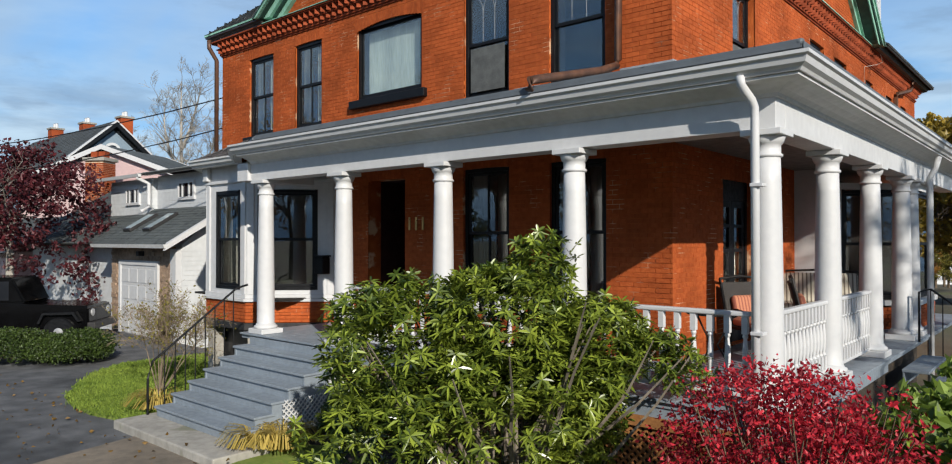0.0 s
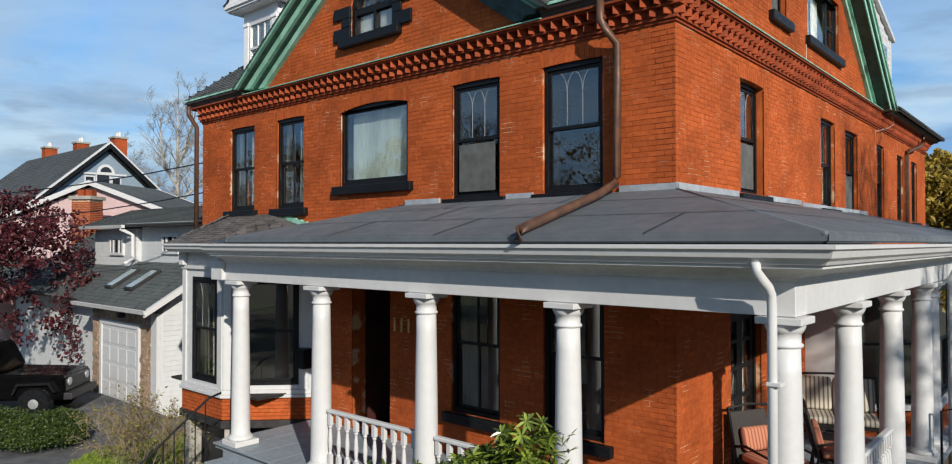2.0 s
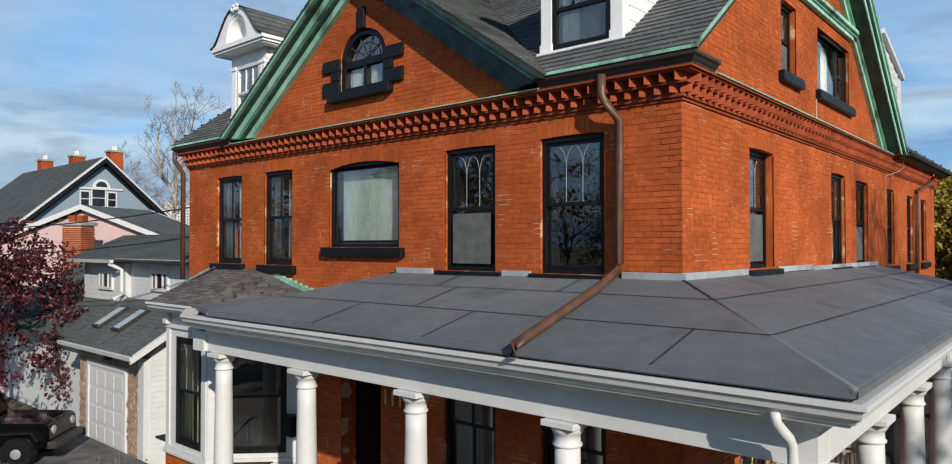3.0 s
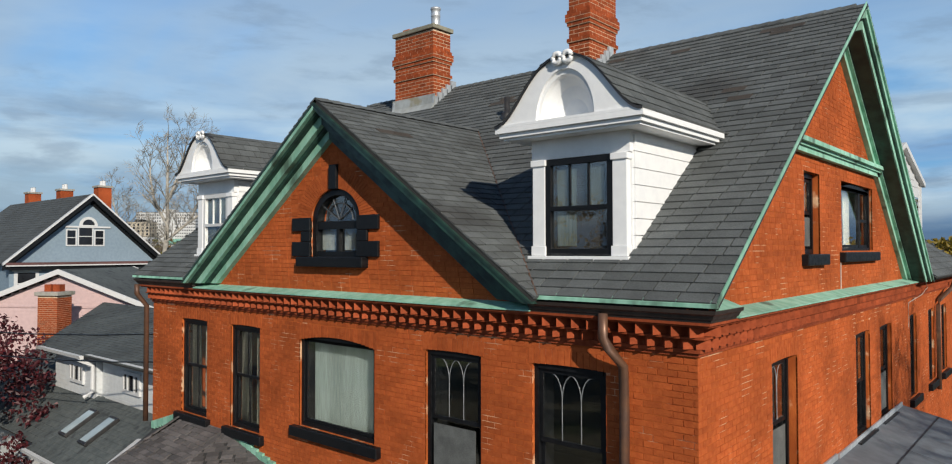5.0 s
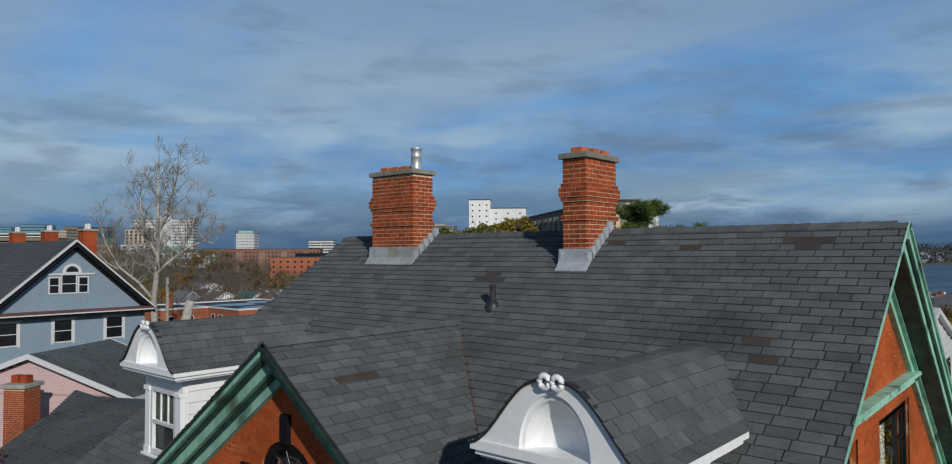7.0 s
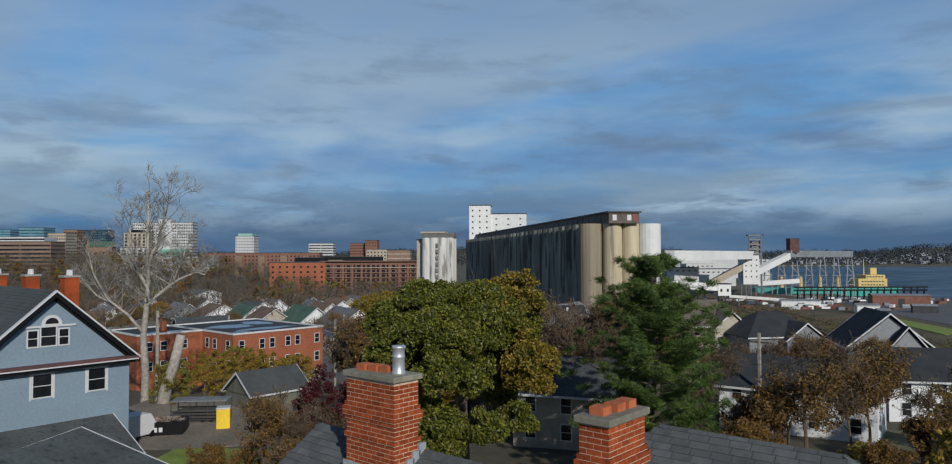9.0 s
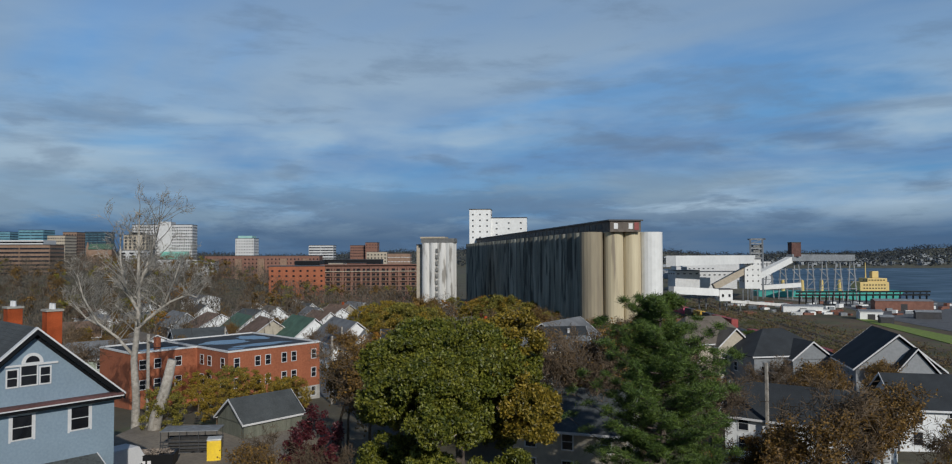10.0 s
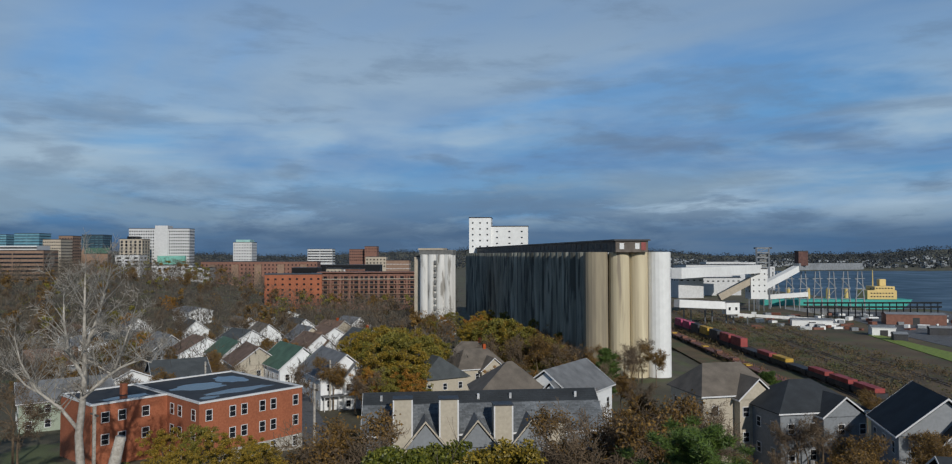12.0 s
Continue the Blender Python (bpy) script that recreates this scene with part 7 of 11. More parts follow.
for k, (x, y) in enumerate(((-4.0, -3.35), (-3.75, -3.15), (-6.95, -3.25))):
    t = thing("grass_clump", "dry yellow ornamental grass clump", "grass", pose(x, y, 0.06))
    rngg = random.Random(50 + k)
    verts, quads = [], []
    for i in range(170):
        a, l = rngg.uniform(0, 6.28), rngg.uniform(0.25, 0.55)
        d = Vector((math.cos(a), math.sin(a), 0))
        s = Vector((-d.y, d.x, 0)) * 0.007
        b = [d * 0.05 * rngg.random(), d * l * 0.35 + Vector((0, 0, l * 0.6)), d * l * 0.75 + Vector((0, 0, l * 0.62)), d * l + Vector((0, 0, l * 0.35))]
        for p, q in zip(b, b[1:]):
            n0 = len(verts)
            verts += [tuple(p - s), tuple(p + s), tuple(q + s), tuple(q - s)]
            quads.append((n0, n0 + 1, n0 + 2, n0 + 3))
    part("blade_tuft", mesh_of("blades", verts, quads), DRY_GRASS, t)

# bare shrub and hedges by the drive
t = thing("bare_shrub", "nearly leafless shrub with fine brown twigs beside the drive", "shrub", pose(-8.0, -2.75, 0.05))
segs = []
for k in range(11):
    s, tips = branching(60 + k, 1.75, 0.011, 0.25, 3, 0.6, 3, lean=(rr.uniform(-0.5, 0.5), rr.uniform(-0.5, 0.5)))
    segs += s
part("stem", limbs_mesh("stem", segs, 0.0022), surf("pale_twigs", (0.24, 0.185, 0.13), (0.16, 0.12, 0.085), 8, 0.9), t)
part("foliage", leaf_cloud("leaves", [tuple(q) for p, q, a, b, l in segs if l == 3][::4], 1, 0.1, 0.03, 61), OLIVE, t)
for k, (x, y, rx, ry, rz) in enumerate(((-15.8, -4.4, 1.3, 0.8, 0.33), (-14.3, -3.3, 1.2, 0.8, 0.32), (-17.3, -5.4, 1.4, 0.8, 0.35), (-13.0, -2.2, 0.9, 0.7, 0.32))):
    bush("hedge", "clipped green hedge along the drive", pose(x, y, 0.0), (rx, ry, rz), HEDGE, 70 + k, 260, 62, 0.2, 0.036, 14, -0.2, 0.6, "hedge")

# garden trees on the sunny side that dapple the porch with shade
for k, (x, y, h) in enumerate(((14.6, -4.6, 11.0), (13.6, -2.0, 11.0))):
    leafy_tree("garden_tree", "thin-leaved garden tree beside the porch", pose(x, y, 0), h, (1.9, 1.9, 1.7), 0.12, YELLOW_TREE, 140 + k, 22, 30, 0.4, 0.13, None, -0.9, 0.3, 0.2)

bare_tree("bare_tree", "leafless garden tree beside the side porch", pose(12.3, 1.4, 0), 14.0, 0.2, 402, TWIG, 4, spread=0.7, least=0.012)

# red-leaved maple
leafy_tree("red_maple", "Japanese maple with dark red leaves", pose(-22.6, -0.9, -0.1), 6.9, (2.9, 2.6, 3.1), 0.16, MAROON, 81, 250, 46, 0.4, 0.10, PALE_BARK, -0.75, 0.35, 0.25)

# ---------------------------------------------------------------- neighbours
def hall(t, x0, x1, y0, y1, z0, z1, mat, boards=0.0, name="wall"):
    """A plain storey block; boards: the height of its clapboards."""
    w = part(name, boxed(x0, x1, y0, y1, z0, z1), mat, t)
    if boards:
        for k in range(int((z1 - z0) / boards)):
            a, b = z0 + k * boards, z0 + (k + 1) * boards - 0.004
            if b > 0:
                part("clapboard", boxed(x0 - 0.012, x1 + 0.012, y0 - 0.014, y0 - 0.001, a, b), mat, w)
                part("clapboard", boxed(x1 + 0.001, x1 + 0.014, y0 - 0.001, y1, a, b), mat, w)
    return w


def small_window(t, m, u, z, w, h, frame=None, bars=True, mat_glass=None):
    """A simple far window: frame with pane; m as for window()."""
    bm = bmesh.new()
    f = min(0.09, w * 0.14)
    for a, b, c, d in ((u, u + f, z, z + h), (u + w - f, u + w, z, z + h), (u + f, u + w - f, z, z + f), (u + f, u + w - f, z + h - f, z + h)):
        box(bm, a, b, -0.06, 0.02, c, d, m)
    if bars:
        box(bm, u + f, u + w - f, -0.045, 0.0, z + h * 0.5 - 0.025, z + h * 0.5 + 0.025, m)
    win = part("window", bm, frame or WHITE, t)
    part("pane", boxed(u + f, u + w - f, -0.03, -0.012, z + f, z + h - f, 0, m), mat_glass or DARK_PANE, win)
    return win


DARK_PANE = surf("dark_window_pane", (0.012, 0.014, 0.018), (0.02, 0.022, 0.027), 1.5, 0.08, patches=0.4)


def ridge_roof(t, x0, x1, y0, y1, z, rise, mat, axis="x", over=0.35, hip=0.0, fascia=None, name="roof", thick=0.12):
    """A gabled or hipped roof over a block, its ridge along an axis."""
    x0, x1, y0, y1 = x0 - over, x1 + over, y0 - over, y1 + over
    bm = bmesh.new()
    if axis == "x":
        ym = (y0 + y1) / 2
        ridge = [(x0 + hip, ym, z + rise), (x1 - hip, ym, z + rise)]
        quads = [[(x0, y0, z), (x1, y0, z), ridge[1], ridge[0]], [(x1, y1, z), (x0, y1, z), ridge[0], ridge[1]]]
        ends = [[(x1, y0, z), (x1, y1, z), ridge[1]], [(x0, y1, z), (x0, y0, z), ridge[0]]]
    else:
        xm = (x0 + x1) / 2
        ridge = [(xm, y0 + hip, z + rise), (xm, y1 - hip, z + rise)]
        quads = [[(x1, y0, z), (x1, y1, z), ridge[1], ridge[0]], [(x0, y1, z), (x0, y0, z), ridge[0], ridge[1]]]
        ends = [[(x0, y0, z), (x1, y0, z), ridge[0]], [(x1, y1, z), (x0, y1, z), ridge[1]]]
    for f in quads + (ends if hip else []):
        top = [bm.verts.new(p) for p in f]
        low = [bm.verts.new((p[0], p[1], p[2] - thick)) for p in f]
        bm.faces.new(top)
        bm.faces.new(low[::-1])
        for i in range(len(f)):
            k = (i + 1) % len(f)
            bm.faces.new((top[i], low[i], low[k], top[k]))
    bmesh.ops.recalc_face_normals(bm, faces=bm.faces[:])
    r = part(name, bm, mat, t)
    if not hip:
        if axis == "x":
            h = (y1 - y0) / 2 - over
            for xx in (x0 + over - 0.0, x1 - over - 0.1):
                bm = bmesh.new()
                prism(bm, [(y0 + over, z - thick), (y1 - over, z - thick), ((y0 + y1) / 2, z - thick + rise * h / (h + over))], xx, xx + 0.1, "x")
                part("gable", bm, fascia[0] if fascia else WHITE, t)
        else:
            h = (x1 - x0) / 2 - over
            for yy in (y0 + over, y1 - over - 0.1):
                bm = bmesh.new()
                prism(bm, [(x0 + over, z - thick), (x1 - over, z - thick), ((x0 + x1) / 2, z - thick + rise * h / (h + over))], yy, yy + 0.1, "y")
                part("gable", bm, fascia[0] if fascia else WHITE, t)
    if fascia:
        for f in quads:
            p, q, s, u = [Vector(c) for c in f]
            for a, b in ((q, s), (p, u)):
                if hip:
                    continue
                bm = bmesh.new()
                out = (q - p).normalized() * (0.05 if a == q else -0.05)
                vs = [bm.verts.new(c) for c in (a + Vector((0, 0, 0.02)), b + Vector((0, 0, 0.02)), b + Vector((0, 0, -0.2)), a + Vector((0, 0, -0.2)))]
                face = bm.faces.new(vs)
                ex = bmesh.ops.extrude_face_region(bm, geom=[face])
                bmesh.ops.translate(bm, vec=out, verts=[v for v in ex["geom"] if isinstance(v, bmesh.types.BMVert)])
                bmesh.ops.recalc_face_normals(bm, faces=bm.faces[:])
                part("barge_board", bm, fascia[1], t)
            bm = bmesh.new()
            out = (p - u)
            out.z = 0
            out = out.normalized() * 0.04
            vs = [bm.verts.new(c) for c in (p + Vector((0, 0, 0.01)), q + Vector((0, 0, 0.01)), q + Vector((0, 0, -0.18)), p + Vector((0, 0, -0.18)))]
            face = bm.faces.new(vs)
            ex = bmesh.ops.extrude_face_region(bm, geom=[face])
            bmesh.ops.translate(bm, vec=out, verts=[v for v in ex["geom"] if isinstance(v, bmesh.types.BMVert)])
            bmesh.ops.recalc_face_normals(bm, faces=bm.faces[:])
            part("fascia", bm, fascia[1], t)
    return r


SIDING = surf("pale_clapboard", (0.62, 0.635, 0.64), (0.56, 0.575, 0.58), 5, 0.6, 0.04, patches=0.06)
GARAGE_ROOF = surf("green_grey_shingles", (0.055, 0.065, 0.066), (0.085, 0.095, 0.094), 7, 0.92, 0.5, 30, patches=0.25, c3=(0.035, 0.04, 0.042), c3_lo=0.58, c3_scale=3.0)

# garage with upper storey beside the drive
ga = thing("garage_house", "pale clapboard garage wing with skylights and stone-faced front", "house")
hall(ga, -18.35, -14.3, 0.75, 6.5, -0.3, 2.6, SIDING, 0.13)
bm = bmesh.new()
prism(bm, [(0.75, 2.6), (6.5, 2.6), (6.5, 5.6), (2.3, 3.95)], -14.42, -14.3, "x")
part("gable_wall", bm, SIDING, ga)
facing = part("stone_front", boxed(-18.35, -14.6, 0.6, 0.745, -0.3, 2.55), STONE_FACING, ga, "tan stone veneer round the garage door")
srng = random.Random(3)
rects = []
z = -0.1
while z < 2.5:
    h = srng.choice((0.06, 0.08, 0.11))
    u = -18.35
    while u < -14.62:
        w = srng.uniform(0.15, 0.42)
        a, b = u, min(u + w, -14.6)
        if not (b > -17.75 and a < -15.25 and z < 2.15):
            rects.append((a, b - 0.008, z, z + h - 0.008, srng.uniform(0, 0.03)))
        u += w
    z += h
part("stone_veneer", pieces("stones", rects, (0, 0.6, 0), (1, 0, 0), (0, 0, 1), (0, -1, 0), -0.01, 0.01), STONE_FACING, facing, kind="stuff")
gd = part("garage_door", boxed(-17.62, -15.38, 0.56, 0.598, -0.05, 2.02), WHITE, ga, "white panelled garage door")
for i in range(4):
    for k in range(4):
        part("door_panel", boxed(-17.55 + 0.55 * k, -17.08 + 0.55 * k, 0.545, 0.559, 0.05 + 0.49 * i, 0.44 + 0.49 * i, 0.01), WHITE, gd)
for a, b, c, d in ((-17.75, -17.62, -0.05, 2.15), (-15.38, -15.25, -0.05, 2.15), (-17.62, -15.38, 2.02, 2.15)):
    part("door_trim", boxed(a, b, 0.53, 0.598, c, d), WHITE, ga)
part("corner_board", boxed(-14.62, -14.3, 0.58, 0.745, -0.3, 2.5), WHITE, ga)
lamp = tagged(part("wall_lamp", boxed(-16.3, -16.15, 0.4, 0.59, 2.28, 2.42, 0.02), CHARCOAL), "dark wall lamp over the garage door", "lamp")
roof_plane("garage_roof", [(-18.65, 0.2, 2.62), (-14.0, 0.2, 2.62), (-14.0, 2.0, 3.72), (-18.65, 2.0, 3.72)], ga, GARAGE_ROOF, row=0.15, tab=0.33, thick=0.014, seed=51, label="dark shingle roof with two skylights")
roof_plane("garage_roof", [(-27.2, 0.5, 2.62), (-18.66, 0.5, 2.62), (-18.66, 4.4, 5.0), (-27.2, 4.4, 5.0)], ga, GARAGE_ROOF, row=0.2, tab=0.5, thick=0.014, seed=52)
hall(ga, -27.0, -18.7, 1.1, 4.4, -0.3, 2.5, SIDING, 0.13)
bm = bmesh.new()
prism(bm, [(0.12, 2.46), (0.2, 2.66), (4.6, 5.35), (4.6, 5.1)], -14.05, -13.93, "x")
part("barge_board", bm, WHITE, ga)
part("gutter", strip([(-18.7, 0.2, 2.52), (-13.95, 0.2, 2.52)], [(0, 0), (0.09, 0), (0.12, 0.1), (0, 0.1)]), WHITE_WORN, ga)
hall(ga, -22.1, -18.9, 2.05, 4.3, 3.2, 4.75, SIDING, 0.13, "upper_wall")
hall(ga, -18.85, -14.35, 2.2, 4.6, 3.2, 4.8, SIDING, 0.13, "upper_wall")
hall(ga, -14.3, -11.3, 2.2, 4.6, -0.3, 4.8, SIDING, 0.13, "upper_wall")
for x0, z in ((-20.8, 3.9), (-17.4, 3.97)):
    mm = Matrix.Translation((0, 2.03 if x0 < -19 else 2.18, 0))
    small_window(ga, mm, x0, z, 1.05, 0.6, WHITE, False)
    for q in (0.3, 0.7):
        part("mullion", boxed(x0 + 1.05 * q - 0.03, x0 + 1.05 * q + 0.03, -0.065, -0.03, z + 0.05, z + 0.5, 0, mm), WHITE, ga)
roof_plane("upper_roof", [(-22.5, 1.72, 4.86), (-11.4, 1.72, 4.86), (-11.4, 5.8, 5.72), (-28.0, 5.8, 5.72)], ga, GARAGE_ROOF, row=0.15, tab=0.33, seed=53)
roof_plane("upper_roof", [(-11.4, 9.6, 4.9), (-26.0, 9.6, 4.9), (-26.0, 5.8, 5.71), (-11.4, 5.8, 5.71)], ga, GARAGE_ROOF, row=0.3, tab=0.6, seed=55)
part("gutter", strip([(-22.55, 1.7, 4.76), (-18.95, 1.7, 4.76)], [(0, 0), (0.09, 0), (0.12, 0.1), (0, 0.1)]), WHITE_WORN, ga)
part("gutter", strip([(-18.9, 1.85, 4.8), (-11.5, 1.85, 4.8)], [(0, 0), (0.09, 0), (0.12, 0.1), (0, 0.1)]), WHITE_WORN, ga)
bm = bmesh.new()
tube(bm, [(-19.1, 1.62, 4.74), (-18.95, 1.95, 4.55), (-18.95, 1.95, 3.8), (-19.05, 1.75, 3.66)], 0.06, 8)
part("downspout", bm, WHITE, ga)
for x in (-17.7, -16.4):
    m = Matrix.Translation((x, 1.05, 3.16)) @ Matrix.Rotation(math.atan2(1.1, 1.8), 4, "X")
    s = part("skylight", boxed(-0.24, 0.24, -0.35, 0.62, 0.0, 0.09, 0.01, m), CHARCOAL, ga, "roof skylight in a dark frame")
    part("pane", boxed(-0.18, 0.18, -0.28, 0.54, 0.091, 0.097, 0, m), surf("skylight_glass", (0.35, 0.42, 0.44), (0.28, 0.34, 0.36), 3, 0.15) if "skylight_glass" not in bpy.data.materials else bpy.data.materials["skylight_glass"], s)

# black off-road car on the drive
car = thing("parked_car", "black boxy off-road car parked on the drive", "car", pose(-17.3, -2.13, 0.0, 0, 0, 48))
CAR_PAINT = surf("black_car_paint", (0.003, 0.003, 0.0035), (0.004, 0.004, 0.0045), 3, 0.12, patches=0.05, spec=0.3)
bm = bmesh.new()
prism(bm, [(-2.0, 0.45), (1.95, 0.45), (2.0, 0.6), (1.98, 1.0), (1.9, 1.05), (0.55, 1.1), (0.3, 1.12), (-2.0, 1.12)], -0.75, 0.75)
bmesh.ops.bevel(bm, geom=bm.edges[:], offset=0.04, segments=2, affect="EDGES")
part("body", bm, CAR_PAINT, car)
bm = bmesh.new()
prism(bm, [(-1.95, 1.12), (0.45, 1.12), (0.12, 1.78), (-1.9, 1.8)], -0.68, 0.68)
bmesh.ops.bevel(bm, geom=bm.edges[:], offset=0.05, segments=2, affect="EDGES")
cabin = part("cabin", bm, CAR_PAINT, car)
for s in (-1, 1):
    for x0, x1 in ((-1.8, -1.0), (-0.9, 0.05)):
        y0, y1 = sorted((s * 0.681, s * 0.69))
        part("side_window", boxed(x0, x1, y0, y1, 1.2, 1.68, 0.0), DARK_PANE, cabin)
    for x in (-1.3, 1.3):
        bm = bmesh.new()
        mm = Matrix.Translation((x, s * 0.72, 0.38)) @ Matrix.Rotation(math.pi / 2, 4, "X")
        lathe(bm, [(0.2, -0.12), (0.36, -0.12), (0.38, -0.08), (0.38, 0.08), (0.36, 0.12), (0.2, 0.12)], 24)
        bmesh.ops.transform(bm, matrix=mm, verts=bm.verts)
        wheel = part("wheel", bm, BLACK, car, smooth=False)
        bm = bmesh.new()
        lathe(bm, [(0.05, -0.125), (0.19, -0.11), (0.205, 0.11), (0.05, 0.128)], 16)
        bmesh.ops.transform(bm, matrix=mm, verts=bm.verts)
        part("rim", bm, STEEL, wheel)
        y0, y1 = sorted((s * 0.6, s * 0.87))
        bm = bmesh.new()
        prism(bm, [(x - 0.5, 0.62), (x - 0.38, 0.88), (x + 0.38, 0.9), (x + 0.52, 0.66), (x + 0.46, 0.66), (x + 0.34, 0.84), (x - 0.34, 0.83), (x - 0.44, 0.62)], y0, y1)
        part("wheel_arch", bm, BLACK, car)
part("bumper", boxed(1.95, 2.15, -0.75, 0.75, 0.45, 0.62, 0.02), CHARCOAL, car)
for s in (-0.5, 0.5):
    bm = bmesh.new()
    lathe(bm, [(0.1, 0), (0.1, 0.03), (0.06, 0.04)], 14)
    bmesh.ops.transform(bm, matrix=Matrix.Translation((1.98, s, 0.86)) @ Matrix.Rotation(math.pi / 2, 4, "Y"), verts=bm.verts)
    part("headlight", bm, STEEL, car)

# pink house
pk = thing("pink_house", "pink clapboard house with white barge boards and brick chimney", "house", pose(-29.85, 4.66, 0, 0, 0, 33))
hall(pk, -4.25, 4.25, 0.3, 4.8, -0.6, 5.45, PINK_SIDING, 0.14)
ridge_roof(pk, -4.25, 4.25, 0.3, 4.8, 5.45, 1.62, GARAGE_ROOF, "y", 0.28, 0, (PINK_SIDING, WHITE))
for k in range(9):
    z = 5.5 + 0.14 * k
    h = (6.8 - z) / 1.62 * 4.5
    if h > 0.1:
        part("clapboard", boxed(-h, h, 0.285, 0.298, z, z + 0.136), PINK_SIDING, pk)
pc = part("chimney", boxed(0.65, 1.48, -1.9, -1.1, -0.5, 6.1), PALE_MORTAR, pk, "red brick chimney with stone cap")
for o, u, w, L in (((0.65, -1.9, 0), (1, 0, 0), (0, -1, 0), 0.83), ((1.48, -1.9, 0), (0, 1, 0), (1, 0, 0), 0.8)):
    part("bricks", pieces("bricks", courses(1.0, 6.05, lambda z: [(0, L)], [], 0.075, 0.215, 0.014, seed=90), o, u, (0, 0, 1), w, -0.01, 0.008), CHIM_BRICK, pc, kind="stuff")
part("cap", boxed(0.56, 1.57, -2.0, -1.0, 6.1, 6.25, 0.02), CONCRETE, pc)
for u in (0.72, 1.1):
    part("chimney_pot", boxed(u, u + 0.28, -1.65, -1.35, 6.251, 6.53), TERRA, pc)
# low dark house behind the maple
lo = thing("dark_roofed_house", "low house with dark shingle roof behind the maple", "house")
hall(lo, -36.0, -27.6, 0.5, 4.2, -0.6, 2.4, PINK_SIDING, 0.16)
ridge_roof(lo, -36.0, -27.6, 0.5, 4.2, 2.4, 1.3, GARAGE_ROOF, "x", 0.4, 0, (PINK_SIDING, WHITE))

# blue house, its gable towards the brick house
bl = thing("blue_house", "blue-grey clapboard house with white trim and red string course", "house")
BX, BY, BZ, BT, BH = -54.0, 14.85, 6.95, 12.1, 5.75       # gable plane, its middle, eave and peak heights, half the roof
BSL = (BT - BZ) / BH
hall(bl, BX - 18, BX, BY - 5.2, BY + 5.2, -1.2, BZ + 0.1, BLUE_SIDING, 0.16)
bm = bmesh.new()
prism(bm, [(BY - 5.2, BZ + 0.1), (BY + 5.2, BZ + 0.1), (BY, BZ + 0.1 + 5.2 * BSL - 0.2)], BX - 0.12, BX, "x")
gbl = part("gable", bm, BLUE_SIDING, bl)
for k in range(29):
    z = BZ + 0.1 + 0.16 * k
    h = (BT - z - 0.5) / BSL
    if h > 0.1:
        part("clapboard", boxed(BX + 0.001, BX + 0.013, BY - h, BY + h, z, z + 0.156), BLUE_SIDING, gbl)
for s in (-1, 1):
    edge = [(BX + 0.6, BY + s * BH, BZ), (BX - 18.5, BY + s * BH, BZ)]
    top = [(BX - 18.5, BY, BT), (BX + 0.6, BY, BT)]
    roof_plane("roof", edge + top if s > 0 else edge[::-1] + top[::-1], bl, DARK_ROOF, row=0.3, tab=0.8, seed=60 + s)
    for off0, off1, x1, mat in ((0.0, 0.14, BX + 0.66, WHITE), (0.141, 0.5, BX + 0.6, BLACK), (0.501, 0.75, BX + 0.12, BLACK)):
        bm = bmesh.new()
        short = BH if off0 < 0.5 else BH - 0.5
        prism(bm, [(BY + s * short, BT + 0.04 - short * BSL - off0), (BY, BT + 0.04 - off0), (BY, BT + 0.04 - off1), (BY + s * short, BT + 0.04 - short * BSL - off1)], BX if off0 > 0.5 else BX + 0.3, x1, "x")
        part("barge_board", bm, mat, bl)
part("eave_soffit", boxed(BX, BX + 0.55, BY - 5.5, BY + 5.5, BZ - 0.42, BZ - 0.18), BLACK, bl)
part("string_course", boxed(BX, BX + 0.7, BY - 5.6, BY + 5.6, BZ - 0.1, BZ + 0.08), surf("dull_maroon_roof_felt", (0.12, 0.055, 0.052), (0.10, 0.045, 0.043), 5, 0.8), bl, "dark red string course")
part("string_course", boxed(BX, BX + 0.74, BY - 5.6, BY + 5.6, BZ - 0.179, BZ - 0.101), WHITE, bl)
mside = Matrix.Translation((BX, 0, 0)) @ SIDE
for y in (10.7, 14.2, 17.75):
    small_window(bl, mside, y - 0.65, 4.7, 1.3, 1.7)
    part("window_trim", boxed(y - 0.78, y - 0.66, -0.05, 0.0, 4.62, 6.4, 0.0, mside), WHITE, bl)
    part("window_trim", boxed(y + 0.66, y + 0.78, -0.05, 0.0, 4.62, 6.4, 0.0, mside), WHITE, bl)
    part("window_head", boxed(y - 0.9, y + 0.9, -0.12, 0.0, 6.401, 6.5, 0.01, mside), WHITE, bl)
for u, w, h in ((BY - 1.55, 0.75, 1.25), (BY - 0.75, 1.1, 1.45), (BY + 0.4, 0.75, 1.25)):
    small_window(bl, mside, u - 0.1, 8.2, w, h)
bm = bmesh.new()
prism(bm, [(BY - 0.1 + 0.66 * math.cos(t), 9.7 + 0.7 * math.sin(t)) for t in np.linspace(0, math.pi, 13)], BX, BX + 0.06, "x")
fan = part("fan_window", bm, WHITE, bl, "white arched fan light")
bm = bmesh.new()
prism(bm, [(BY - 0.1 + 0.42 * math.cos(t), 9.78 + 0.42 * math.sin(t)) for t in np.linspace(0, math.pi, 13)], BX + 0.061, BX + 0.07, "x")
part("pane", bm, DARK_PANE, fan)
